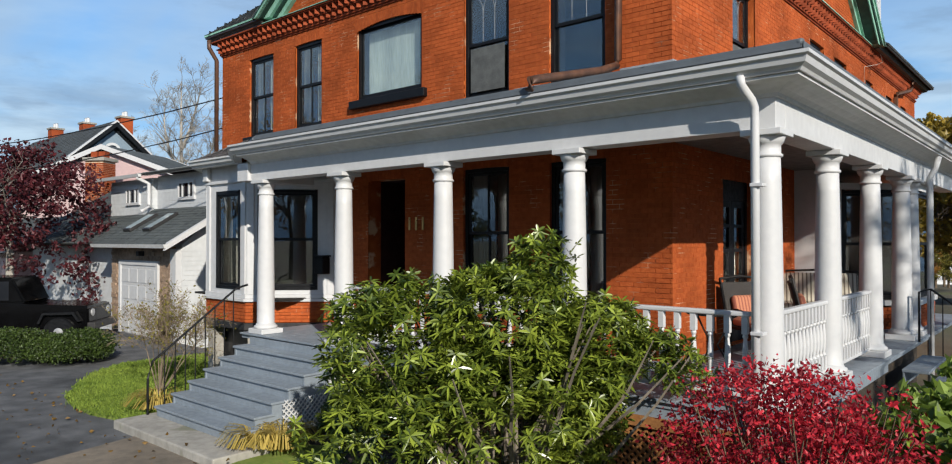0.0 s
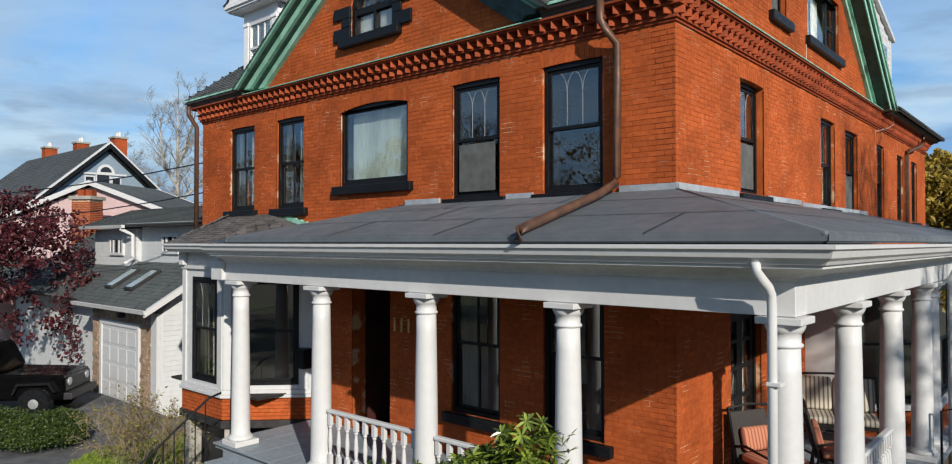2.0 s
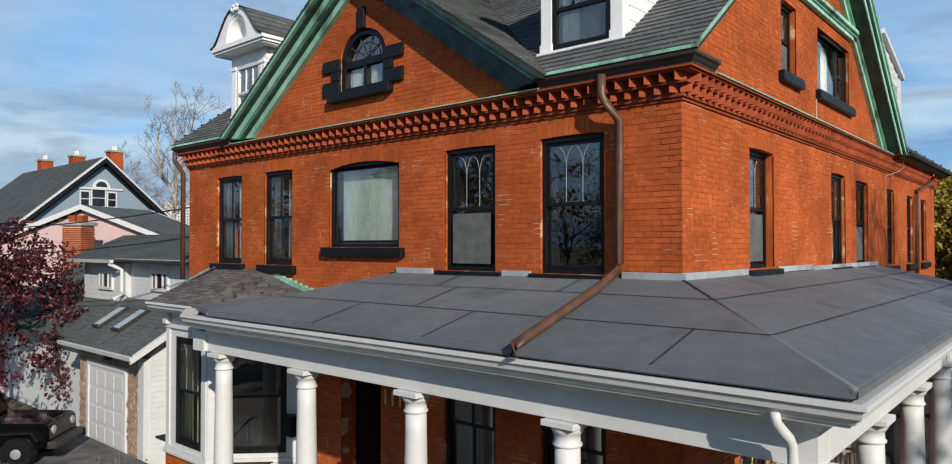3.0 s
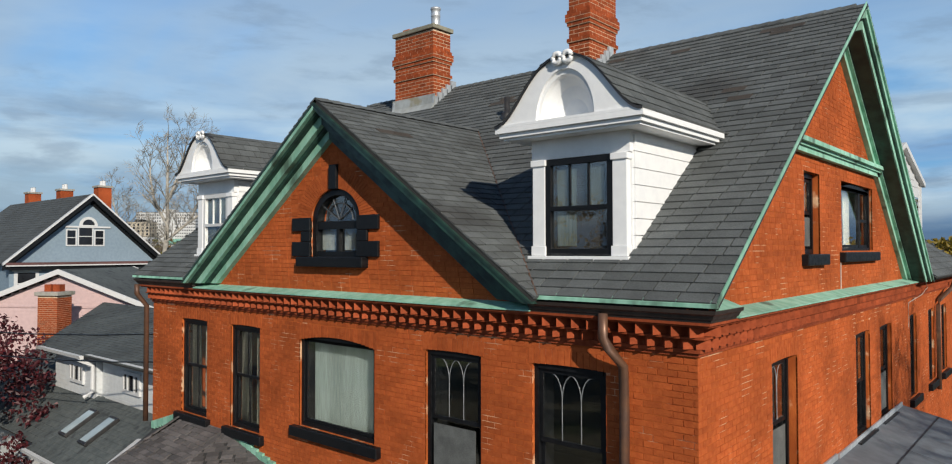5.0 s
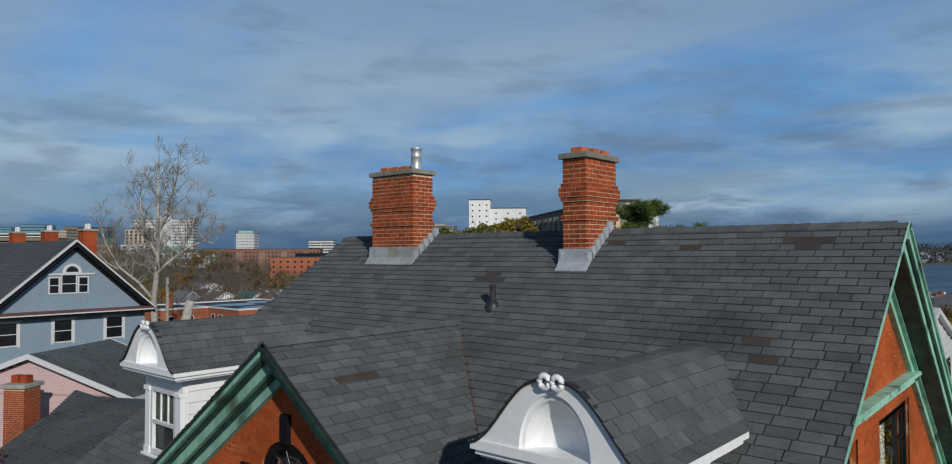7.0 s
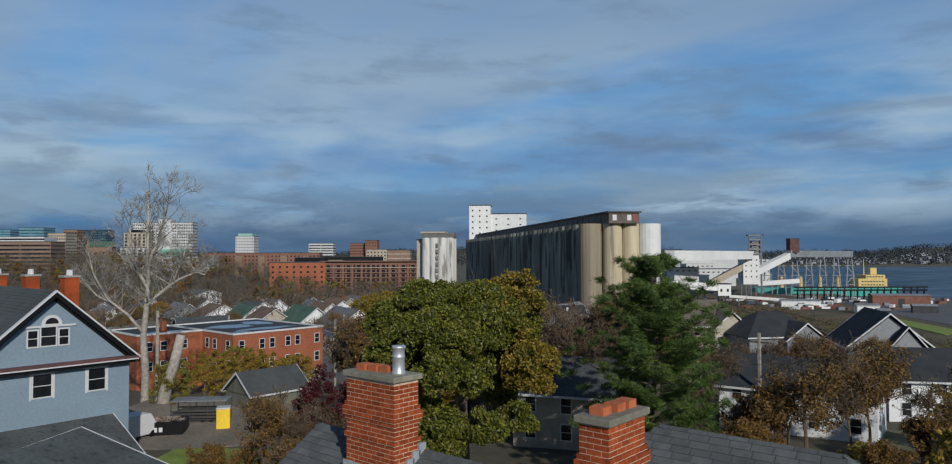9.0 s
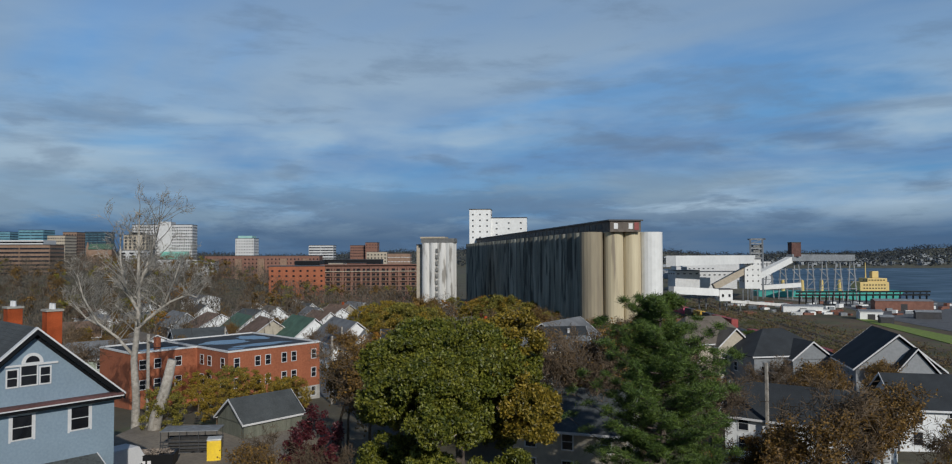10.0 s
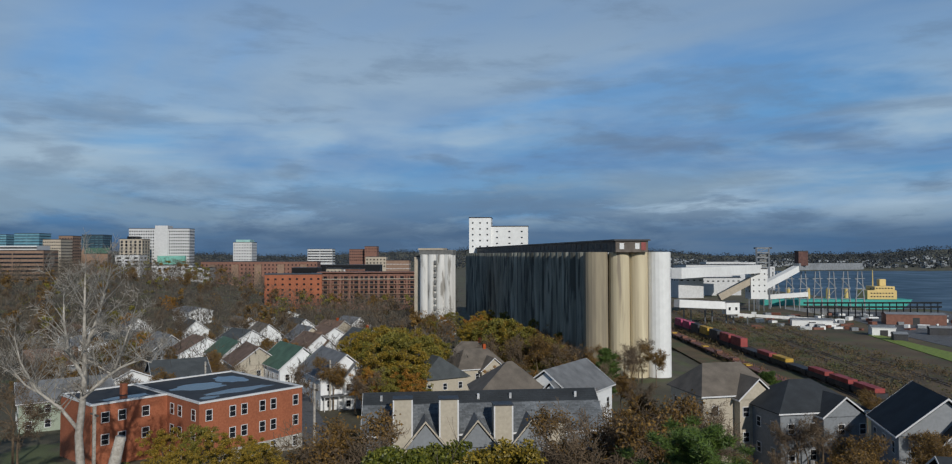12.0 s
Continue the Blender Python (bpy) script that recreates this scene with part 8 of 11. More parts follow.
part("window_head", boxed(BY - 1.75, BY + 1.45, -0.12, 0.0, 9.56, 9.69, 0.01, mside), WHITE, bl)
for x, y in ((-57.0, 16.9), (-62.5, 16.0), (-68.0, 15.3)):
    c = part("chimney", boxed(x - 0.5, x + 0.5, y - 0.5, y + 0.5, 8.0, 12.9, 0.02), CHIM_BRICK, bl, "tall orange brick chimney")
    part("cap", boxed(x - 0.58, x + 0.58, y - 0.58, y + 0.58, 12.9, 13.05), CONCRETE, c)
    for q in (-0.22, 0.22):
        bm = bmesh.new()
        lathe(bm, [(0.16, 0), (0.13, 0.4), (0.16, 0.42)], 12, (x + q, y, 13.05))
        part("chimney_pot", bm, WHITE, c)
# low wing of the blue house
roof_plane("wing_roof", [(-48.7, 3.0, 0.9), (-48.7, 18.9, 0.9), (-54.0, 18.9, 2.85), (-54.0, 3.0, 2.85)], bl, GARAGE_ROOF, row=0.25, tab=0.6, seed=66)
part("fascia", boxed(-48.72, -48.66, 3.0, 18.95, 0.68, 0.88), WHITE, bl)
bm = bmesh.new()
prism(bm, [(-48.7, 0.68), (-48.7, 0.92), (-54.0, 2.9), (-54.0, 2.66)], 18.9, 18.97, "y")
part("barge_board", bm, WHITE, bl)
hall(bl, -53.9, -49.2, 4.0, 18.5, -2.0, 0.7, PINK_SIDING, 0.16, "wing")


# overhead cables
def cable(points, label):
    bm = bmesh.new()
    pts = []
    for p, q in zip(points, points[1:]):
        for k in range(8):
            t = k / 8
            v = Vector(p).lerp(Vector(q), t)
            v.z -= 0.5 * 4 * t * (1 - t)
            pts.append(v)
    pts.append(Vector(points[-1]))
    tube(bm, pts, 0.016, 5)
    tagged(part("cable", bm, BLACK), label, "cable", kind="structure")


cable([(-10.95, 0.6, 6.2), (-34, -3.5, 6.3)], "black overhead service cable")
cable([(-10.95, 0.9, 5.6), (-34, -2.5, 5.4)], "black overhead service cable")


# ---------------------------------------------------------------- houses of the neighbourhood
PAINTS = {
    "white": surf("white_siding", (0.72, 0.73, 0.73), (0.66, 0.67, 0.67), 3, 0.6, patches=0.06),
    # Pale and grey are darkened to carry the shade of trees on the walls.
    "pale": surf("shaded_pale_siding", (0.25, 0.26, 0.27), (0.215, 0.225, 0.235), 3, 0.6, patches=0.08),
    "grey": surf("shaded_grey_siding", (0.20, 0.215, 0.23), (0.17, 0.182, 0.195), 3, 0.6, patches=0.06),
    "beige": surf("beige_siding", (0.42, 0.37, 0.29), (0.36, 0.32, 0.25), 3, 0.6, patches=0.06),
    "brick": surf("house_brick", (0.34, 0.10, 0.05), (0.28, 0.08, 0.045), 3, 0.8, patches=0.1),
    "green": surf("sage_siding", (0.30, 0.34, 0.26), (0.27, 0.31, 0.24), 3, 0.6, patches=0.06),
}
ROOFS = {
    "dark": DARK_ROOF,
    "black": surf("black_shingles", (0.02, 0.024, 0.028), (0.034, 0.039, 0.044), 8, 0.92, 0.3),
    "brown": surf("brown_shingles", (0.13, 0.085, 0.06), (0.17, 0.11, 0.08), 8, 0.92, 0.3),
    "grey": surf("grey_shingles", (0.13, 0.135, 0.14), (0.17, 0.175, 0.18), 8, 0.92, 0.3),
    "green": surf("green_shingles", (0.05, 0.10, 0.07), (0.07, 0.13, 0.09), 8, 0.92, 0.3),
    "slate": surf("slate_grey_shingles", (0.10, 0.108, 0.115), (0.14, 0.15, 0.158), 4, 0.92, 0.3, vary="island", amount=0.25),
    "taupe": surf("taupe_shingles", (0.115, 0.097, 0.078), (0.15, 0.127, 0.103), 8, 0.92, 0.3),
}


def suburb_house(x, y, turn, w, d, h, rise, paint, roof, hip=0.0, axis="x", porch=False, cross=False, sink=0.4, z=None, chim=False):
    """A two-storey wooden house, its front towards local -y."""
    z = land(x, y) if z is None else z
    t = thing("wooden_house", f"{paint} clapboard house with {roof} {'hipped' if hip else 'gabled'} shingle roof", "house", pose(x, y, z, 0, 0, turn), "houses of the neighbourhood")
    mat, rm = PAINTS[paint], ROOFS[roof]
    hall(t, -w / 2, w / 2, -d / 2, d / 2, -sink, h, mat)
    ridge_roof(t, -w / 2, w / 2, -d / 2, d / 2, h, rise, rm, axis, 0.45, hip, (mat, WHITE))
    if cross:
        hall(t, -w * 0.08, w * 0.42, -d / 2 - 1.4, -d / 2, -sink, h - 0.4, mat, 0, "bay_wing")
        ridge_roof(t, -w * 0.08, w * 0.42, -d / 2 - 1.4, 0, h - 0.4, rise * 0.75, rm, "y", 0.35, 0, (mat, WHITE), "cross_roof")
    if porch:
        part("porch_roof", boxed(-w / 2, w * 0.1, -d / 2 - 1.8, -d / 2, h * 0.48, h * 0.48 + 0.18), rm, t)
        for q in range(3):
            px = -w / 2 + 0.2 + q * w * 0.28
            part("porch_post", boxed(px, px + 0.14, -d / 2 - 1.7, -d / 2 - 1.56, -sink, h * 0.48), WHITE, t)
    for m, half, span in ((Matrix.Translation((0, -d / 2, 0)), w / 2, w), (Matrix.Translation((w / 2, 0, 0)) @ SIDE, d / 2, d), (Matrix.Translation((-w / 2, 0, 0)) @ Matrix.Rotation(-math.pi / 2, 4, "Z"), d / 2, d)):
        n = max(2, int(span / 2.8))
        for zz in (0.9, h * 0.5 + 0.75):
            for i in range(n):
                u = -half + span * (i + 0.5) / n - 0.5
                if cross and m.translation.y and zz > 0 and -w * 0.1 < u + 0.5 < w * 0.44:
                    small_window(t, m @ Matrix.Translation((0, -1.4, 0)), u, zz, 1.0, 1.4, None)
                    continue
                small_window(t, m, u, zz, 1.0, 1.4, None)
    if chim:
        part("chimney", boxed(w * 0.15, w * 0.15 + 0.7, -0.35, 0.35, h, h + rise + 0.9, 0.02), CHIM_BRICK, t)
    return t


face = 41.0                                               # degrees by which ground squares with the view ahead
for d, s, base, turn, w, dd, h, rise, paint, roof, hip, axis, cross in (
    (95, 0.457, -4.5, 10, 12.0, 9.5, 7.0, 3.3, "grey", "black", 4.9, "x", True),
    (81.5, 0.64, -3.6, -14, 9.5, 10, 6.2, 4.4, "pale", "black", 0.0, "y", True),
    (101, 0.347, -3.6, 12, 11, 9, 7.0, 3.7, "beige", "taupe", 3.0, "x", True),
    (106, 0.128, -5.0, -34, 9, 13, 7.6, 3.6, "white", "grey", 0.0, "y", True),
    (103, 0.048, -4.6, 6, 10.5, 10, 7.4, 4.2, "beige", "taupe", 5.3, "x", False),
):
    x, y = F(d, s)
    suburb_house(x, y, face + turn, w, dd, h, rise, paint, roof, hip, axis, False, cross, 5.0, base)
for d, s, turn, w, dd, h, rise, paint, roof, hip, axis, porch, cross, chim in (
    (165, 0.0, 20, 10, 9, 5.8, 3.2, "beige", "taupe", 3.5, "x", False, True, True),
    (185, -0.005, -10, 10, 9, 5.8, 3.2, "white", "taupe", 3.5, "x", False, False, True),
    (150, -0.065, 30, 9, 12, 5.8, 3.4, "beige", "dark", 3.0, "y", False, False, False),
    (150, -0.2, 30, 9, 13, 6.2, 3.8, "white", "grey", 0.0, "y", True, True, False),
    (165, -0.26, 35, 9, 12, 6.2, 3.8, "white", "green", 0.0, "y", True, True, False),
    (170, -0.315, 30, 9, 11, 6.2, 3.4, "beige", "brown", 0.0, "y", True, False, False),
    (185, -0.345, 35, 8, 12, 6.4, 3.4, "white", "green", 0.0, "y", False, True, False),
    (195, -0.39, -50, 9, 12, 6.4, 3.4, "white", "brown", 0.0, "x", False, False, False),
    (205, -0.44, 40, 8, 11, 6.4, 3.4, "grey", "grey", 0.0, "y", True, False, False),
    (225, -0.33, -40, 9, 12, 6.2, 3.4, "white", "dark", 0.0, "x", False, False, False),
    (235, -0.21, -50, 9, 11, 6.2, 3.4, "white", "brown", 0.0, "x", False, True, False),
    (240, -0.24, 35, 8, 10, 6.2, 3.4, "beige", "grey", 0.0, "y", False, False, False),
    (255, -0.3, 35, 8, 10, 6.2, 3.4, "white", "taupe", 0.0, "y", False, False, False),
    (225, -0.16, 40, 8, 10, 6.2, 3.4, "grey", "dark", 0.0, "y", False, False, True),
    (128, -0.58, 35, 12, 9, 5.0, 2.4, "green", "grey", 0.0, "x", False, False, False),
    (140, -0.5, -45, 9, 12, 5.2, 2.8, "white", "taupe", 0.0, "x", False, False, False),
    (150, -0.42, 30, 9, 13, 5.6, 2.8, "grey", "dark", 0.0, "x", False, False, False),
    (230, -0.5, 30, 9, 9, 5.8, 2.8, "white", "dark", 0.0, "x", False, False, False),
    (260, -0.56, -40, 9, 9, 5.8, 3.0, "white", "brown", 0.0, "x", False, False, False),
    (300, -0.48, 35, 9, 10, 6.0, 3.0, "white", "grey", 0.0, "y", False, False, False),
    (285, -0.25, 40, 9, 10, 6.2, 3.4, "white", "dark", 0.0, "y", False, False, False),
    (275, -0.2, -35, 9, 10, 6.2, 3.2, "beige", "brown", 0.0, "x", False, False, True),
    (300, -0.175, 40, 9, 11, 6.2, 3.2, "white", "grey", 0.0, "y", False, False, False),
    (300, -0.33, -45, 10, 9, 6.2, 3.2, "white", "taupe", 0.0, "x", False, False, False),
    (280, -0.4, 35, 8, 10, 6.2, 3.2, "white", "dark", 0.0, "y", False, False, False),
    (205, -0.55, -40, 9, 11, 6.0, 3.0, "white", "grey", 0.0, "x", False, False, False),
    (170, -0.6, 30, 9, 9, 5.8, 3.0, "grey", "brown", 0.0, "x", False, False, False),
    (175, -0.145, 35, 9, 11, 6.2, 3.6, "white", "dark", 0.0, "y", False, True, False),
    (205, -0.23, 35, 9, 11, 6.2, 3.6, "white", "brown", 0.0, "y", False, True, False),
    (350, -0.4, -45, 16, 10, 5.2, 1.6, "white", "grey", 0.0, "x", False, False, False),
    (360, -0.28, -45, 18, 10, 5.2, 1.6, "white", "dark", 0.0, "x", False, False, False),
):
    x, y = F(d, s)
    suburb_house(x, y, face + turn, w * 1.18, dd * 1.18, h * 1.08, rise * 1.2, paint, roof, hip, axis, porch, cross, chim=chim)

# houses nearer the foot of the hill, half hidden in the trees
for a, r, turn, w, dd, h, rise, paint, roof in ((66, 30.5, -35, 13, 7.5, 4.0, 2.6, "white", "black"), (73, 46.5, -12, 9.5, 8, 4.4, 2.8, "white", "black"), (62, 9, -20, 9, 9, 4.6, 2.6, "beige", "dark")):
    x, y = G(a, r)
    suburb_house(x, y, face + turn, w, dd, h, rise, paint, roof, 0.0, "x")

# terrace with four tall clad chimneys
tx, ty = F(75, -0.005)
tz = -3.8
te = thing("terrace_house", "grey clad terrace with four tall beige chimneys", "house", pose(tx, ty, tz, 0, 0, face + 6))
hall(te, -11, 13, -4, 5, -1.5, 8.6, PAINTS["grey"])
roof_plane("roof", [(-11.4, -4.4, 8.6), (13.4, -4.4, 8.6), (13.4, -1.0, 10.9), (-11.4, -1.0, 10.9)], te, ROOFS["slate"], row=0.25, tab=0.6, seed=71)
roof_plane("roof", [(-11.4, -1.0, 10.9), (13.4, -1.0, 10.9), (13.4, 0.5, 11.9), (-11.4, 0.5, 11.9)], te, ROOFS["black"], row=0.3, tab=0.9, seed=72)
ridge_roof(te, -11, 13, -4, 5, 8.58, 3.28, ROOFS["dark"], "x", 0.4, 0, (PAINTS["grey"], WHITE), "roof_deck")
for u, top in ((-7.3, 12.2), (-2.8, 12.1), (2.6, 11.4), (8.0, 9.6)):
    c = part("chimney", boxed(u - 0.95, u + 0.95, -5.2, -3.6, -0.4, top), PAINTS["beige"], te, "tall beige clad chimney")
    for q in range(28):
        if 5.19 + q * 0.24 < top - 0.1:
            part("clapboard", boxed(u - 0.965, u + 0.965, -5.215, -3.585, 5.0 + q * 0.24, 5.22 + q * 0.24), PAINTS["beige"], c)
    for e in (-0.97, 0.83):
        part("corner_board", boxed(u + e, u + e + 0.14, -5.235, -5.216, 4.0, top), WHITE, c)
    part("cap", boxed(u - 1.0, u + 1.0, -5.25, -3.55, top, top + 0.12), CHARCOAL, c)
for u in (-5.1, 0.0, 5.4):
    ridge_roof(te, u - 1.9, u + 1.9, -5.4, 0.0, 7.6, 2.6, ROOFS["slate"], "y", 0.25, 0, (PAINTS["grey"], PAINTS["beige"]), "cross_roof")
    hall(te, u - 1.6, u + 1.6, -5.4, -4.0, -0.5, 7.4, PAINTS["grey"], 0, "bay_wing")
for u in (-9.5, 0.6, 4.0, 11.0):
    part("roof_vent", boxed(u - 0.12, u + 0.12, -0.6, -0.36, 11.0, 11.75), STEEL, te)

# ---------------------------------------------------------------- brick flats with a flat roof
fl_x, fl_y = G(107.6, -36.6)
turn = math.degrees(math.atan2(AHEAD.y * 0.744 + RIGHT.y * 0.668, AHEAD.x * 0.744 + RIGHT.x * 0.668))
FLAT_BRICK = surf("flats_brick", (0.33, 0.108, 0.05), (0.27, 0.085, 0.04), 4, 0.85, 0.1, patches=0.12)
ap = thing("brick_flats", "three-storey red brick block of flats with wet flat roof", "house", pose(fl_x, fl_y, -7.3, 0, 0, turn))
WET = surf("tar_roof", (0.022, 0.024, 0.028), (0.035, 0.038, 0.042), 0.6, 0.8, patches=0.4)
PUDDLE = surf("rain_puddle", (0.02, 0.024, 0.03), (0.025, 0.03, 0.036), 0.6, 0.06, patches=0.1)
for u0, u1, v0, v1 in ((0, 16.4, 0, 21), (-10.3, -0.01, 9.6, 21)):
    hall(ap, u0, u1, v0, v1, -1, 9.6, FLAT_BRICK)
for u0, u1, v0, v1 in ((0, 16.4, 0, 21), (-10.3, 0.0, 9.6, 21)):
    part("roof", boxed(u0 + 0.3, u1 - 0.3, v0 + 0.3, v1 - 0.3, 9.6, 9.66), WET, ap)
    for c in ((u0 - 0.1, u1 + 0.1, v0 - 0.1, v0 + 0.29), (u0 - 0.1, u1 + 0.1, v1 - 0.29, v1 + 0.1), (u0 - 0.1, u0 + 0.29, v0 + 0.3, v1 - 0.3), (u1 - 0.29, u1 + 0.1, v0 + 0.3, v1 - 0.3)):
        part("parapet", boxed(*c, 9.601, 9.85), WHITE_WORN, ap)

def blob(x, y, rx, ry, seed):
    g = random.Random(seed)
    return [(x + rx * math.cos(t) * g.uniform(0.7, 1.15), y + ry * math.sin(t) * g.uniform(0.7, 1.15)) for t in np.linspace(0, 2 * math.pi, 19)[:-1]]


for k, (x, y, rx, ry) in enumerate(((9, 5.0, 5.5, 1.6), (6, 12.0, 4.5, 3.0), (12.5, 14.5, 2.4, 4.0), (-4.5, 12.2, 3.8, 1.2), (3.0, 3.0, 1.6, 1.0))):
    bm = bmesh.new()
    prism(bm, blob(x, y, rx, ry, 40 + k), 9.661, 9.672, "z")
    part("puddle", bm, PUDDLE, ap, "rain puddle on the roof")
# windows of the flats, storey by storey
mA = Matrix.Identity(4)       # the long face
mB = Matrix.Rotation(-math.pi / 2, 4, "Z")
for z in (1.0, 4.1, 7.1):
    for u in (0.9, 4.4, 6.2, 9.1, 10.9, 14.7):
        small_window(ap, mA, u, z, 1.0, 1.6)
    for u in (-2.2, -6.2, -8.6):
        small_window(ap, mB, u, z, 1.2, 1.6)
mC = Matrix.Translation((0, 9.6, 0))
for z in (4.1, 7.1):
    for u in (-9.0, -6.8, -3.6):
        small_window(ap, mC, u, z, 1.1, 1.5)
part("plinth", boxed(-0.03, 16.43, -0.03, 0.5, -1, 2.7), CONCRETE, ap)
part("chimney", boxed(-4.5, -3.7, 14.2, 15, 9.6, 11.2), FLAT_BRICK, ap)
patch("car_park", [G(100, -30), G(122, -13), G(116, -8), G(94, -24)], ASPHALT, "asphalt car park beside the flats", -6.6, 0.8, "pavement")
patch("street", [G(90, -18), G(98, -12), G(210, -52), G(206, -58)], ASPHALT, "grey residential street", -7.0, 3.0, "road")
small_car = thing("parked_car", "dark parked saloon car", "car", pose(*G(107, -25), -6.6, 0, 0, 130))
bm = bmesh.new()
prism(bm, [(-2.1, 0.35), (2.1, 0.35), (2.15, 0.7), (1.2, 0.9), (0.5, 1.4), (-1.2, 1.42), (-1.9, 0.95), (-2.15, 0.85)], -0.85, 0.85)
bmesh.ops.bevel(bm, geom=bm.edges[:], offset=0.06, segments=2, affect="EDGES")
part("body", bm, CAR_PAINT, small_car)
for x in (-1.3, 1.3):
    for s in (-0.8, 0.8):
        bm = bmesh.new()
        lathe(bm, [(0.2, -0.1), (0.33, -0.1), (0.33, 0.1), (0.2, 0.1)], 16)
        bmesh.ops.transform(bm, matrix=Matrix.Translation((x, s, 0.33)) @ Matrix.Rotation(math.pi / 2, 4, "X"), verts=bm.verts)
        part("wheel", bm, BLACK, small_car)

# yard by the blue house: shed, van, trailer, skip, portable toilet
sx, sy = G(77, -22.5)
sh = thing("wooden_shed", "grey-green wooden garage with dark gabled roof", "shed", pose(sx, sy, ground_z(sx, sy), 0, 0, face + 48))
SHED_PAINT = surf("weathered_olive_boards", (0.15, 0.155, 0.12), (0.11, 0.115, 0.09), 5, 0.8, 0.1, stretch=(6, 6, 0.5))
hall(sh, -3.4, 3.4, -2.6, 2.6, -0.3, 3.0, SHED_PAINT)
ridge_roof(sh, -3.4, 3.4, -2.6, 2.6, 3.0, 2.2, ROOFS["dark"], "x", 0.3, 0, (SHED_PAINT, WHITE))
vx, vy = G(62, -30)
gz = ground_z(vx, vy)
van = thing("white_van", "white delivery van parked in the yard", "van", pose(vx, vy, gz, 0, 0, face + 60))
bm = bmesh.new()
prism(bm, [(-2.5, 0.4), (2.5, 0.4), (2.6, 1.1), (1.9, 1.3), (1.4, 2.2), (-2.5, 2.3)], -0.95, 0.95)
bmesh.ops.bevel(bm, geom=bm.edges[:], offset=0.08, segments=2, affect="EDGES")
part("body", bm, WHITE, van)
for x in (-1.5, 1.6):
    for s in (-0.85, 0.85):
        bm = bmesh.new()
        lathe(bm, [(0.2, -0.12), (0.36, -0.12), (0.36, 0.12), (0.2, 0.12)], 16)
        bmesh.ops.transform(bm, matrix=Matrix.Translation((x, s, 0.36)) @ Matrix.Rotation(math.pi / 2, 4, "X"), verts=bm.verts)
        part("wheel", bm, BLACK, van)
tx2, ty2 = G(69, -26.5)
tr = thing("trailer", "dark open-sided trailer with a grey tarpaulin top", "trailer", pose(tx2, ty2, ground_z(tx2, ty2), 0, 0, face + 5))
TRAILER = surf("trailer_paint", (0.06, 0.062, 0.065), (0.045, 0.046, 0.05), 2, 0.35)
part("bed", boxed(-2.6, 2.6, -1.1, 1.1, 0.5, 0.66, 0.02), TRAILER, tr)
part("canopy", boxed(-2.65, 2.65, -1.15, 1.15, 2.52, 2.6, 0.03), surf("grey_tarpaulin", (0.22, 0.23, 0.235), (0.17, 0.175, 0.18), 2, 0.7, 0.2, 3), tr, "grey tarpaulin top")
for x in (-2.56, -0.85, 0.85, 2.5):
    for y in (-1.08, 1.02):
        part("post", boxed(x, x + 0.06, y, y + 0.06, 0.661, 2.519), TRAILER, tr)
for z in (0.95, 1.25, 1.55):
    for y in (-1.1, 1.081):
        part("side_rail", boxed(-2.6, 2.6, y, y + 0.018, z, z + 0.12), TRAILER, tr)
part("load", boxed(-1.9, 1.6, -0.8, 0.8, 0.661, 1.7, 0.08), surf("dark_load", (0.035, 0.033, 0.03), (0.06, 0.055, 0.05), 3, 0.9, 0.3), tr, "dark covered load")
for x in (0.4, 1.2):
    bm = bmesh.new()
    lathe(bm, [(0.15, -0.1), (0.34, -0.1), (0.34, 0.1), (0.15, 0.1)], 16)
    bmesh.ops.transform(bm, matrix=Matrix.Translation((x, -1.0, 0.34)) @ Matrix.Rotation(math.pi / 2, 4, "X"), verts=bm.verts)
    part("wheel", bm, BLACK, tr)
kx, ky = G(64, -28.2)
sk = thing("rubbish_skip", "black rubbish skip filled with debris", "skip", pose(kx, ky, ground_z(kx, ky), 0, 0, face + 10))
bm = bmesh.new()
prism(bm, [(-2.0, 0.0), (2.0, 0.0), (2.2, 1.4), (-2.2, 1.4)], -1.0, 1.0)
part("body", bm, BLACK, sk)
part("debris", leaf_cloud("debris", shell_points(40, (1.7, 0.75, 0.28), 3, 0.0) + np.array([0, 0, 1.3]), 14, 0.2, 0.22, 4), surf("debris_bits", (0.36, 0.3, 0.25), (0.09, 0.075, 0.065), 2.5, 0.9), sk)
for k in range(4):
    part("lettering_bar", boxed(-1.3 + 0.45 * k, -1.0 + 0.45 * k, -1.02, -1.001, 0.55, 0.95), WHITE, sk)
wx, wy = G(66, -23.3)
wc = thing("portable_toilet", "yellow portable toilet cabin", "toilet", pose(wx, wy, ground_z(wx, wy), 0, 0, face + 15))
YEL = surf("yellow_plastic", (0.75, 0.52, 0.03), (0.66, 0.45, 0.03), 4, 0.45)
part("cabin", boxed(-0.6, 0.6, -0.6, 0.6, 0.0, 2.1, 0.04), YEL, wc)
part("roof", boxed(-0.63, 0.63, -0.63, 0.63, 2.101, 2.25, 0.06), surf("grey_plastic", (0.5, 0.5, 0.48), (0.45, 0.45, 0.43), 4, 0.5), wc)
part("door", boxed(-0.45, 0.45, -0.63, -0.601, 0.1, 1.95, 0.01), YEL, wc)
patch("yard", [G(56, -38), G(60, -18), G(76, -16), G(80, -36)], surf("gravel_yard", (0.22, 0.19, 0.15), (0.17, 0.145, 0.115), 3, 0.95, 0.4), "bare gravel yard", -1.45, 1.5)
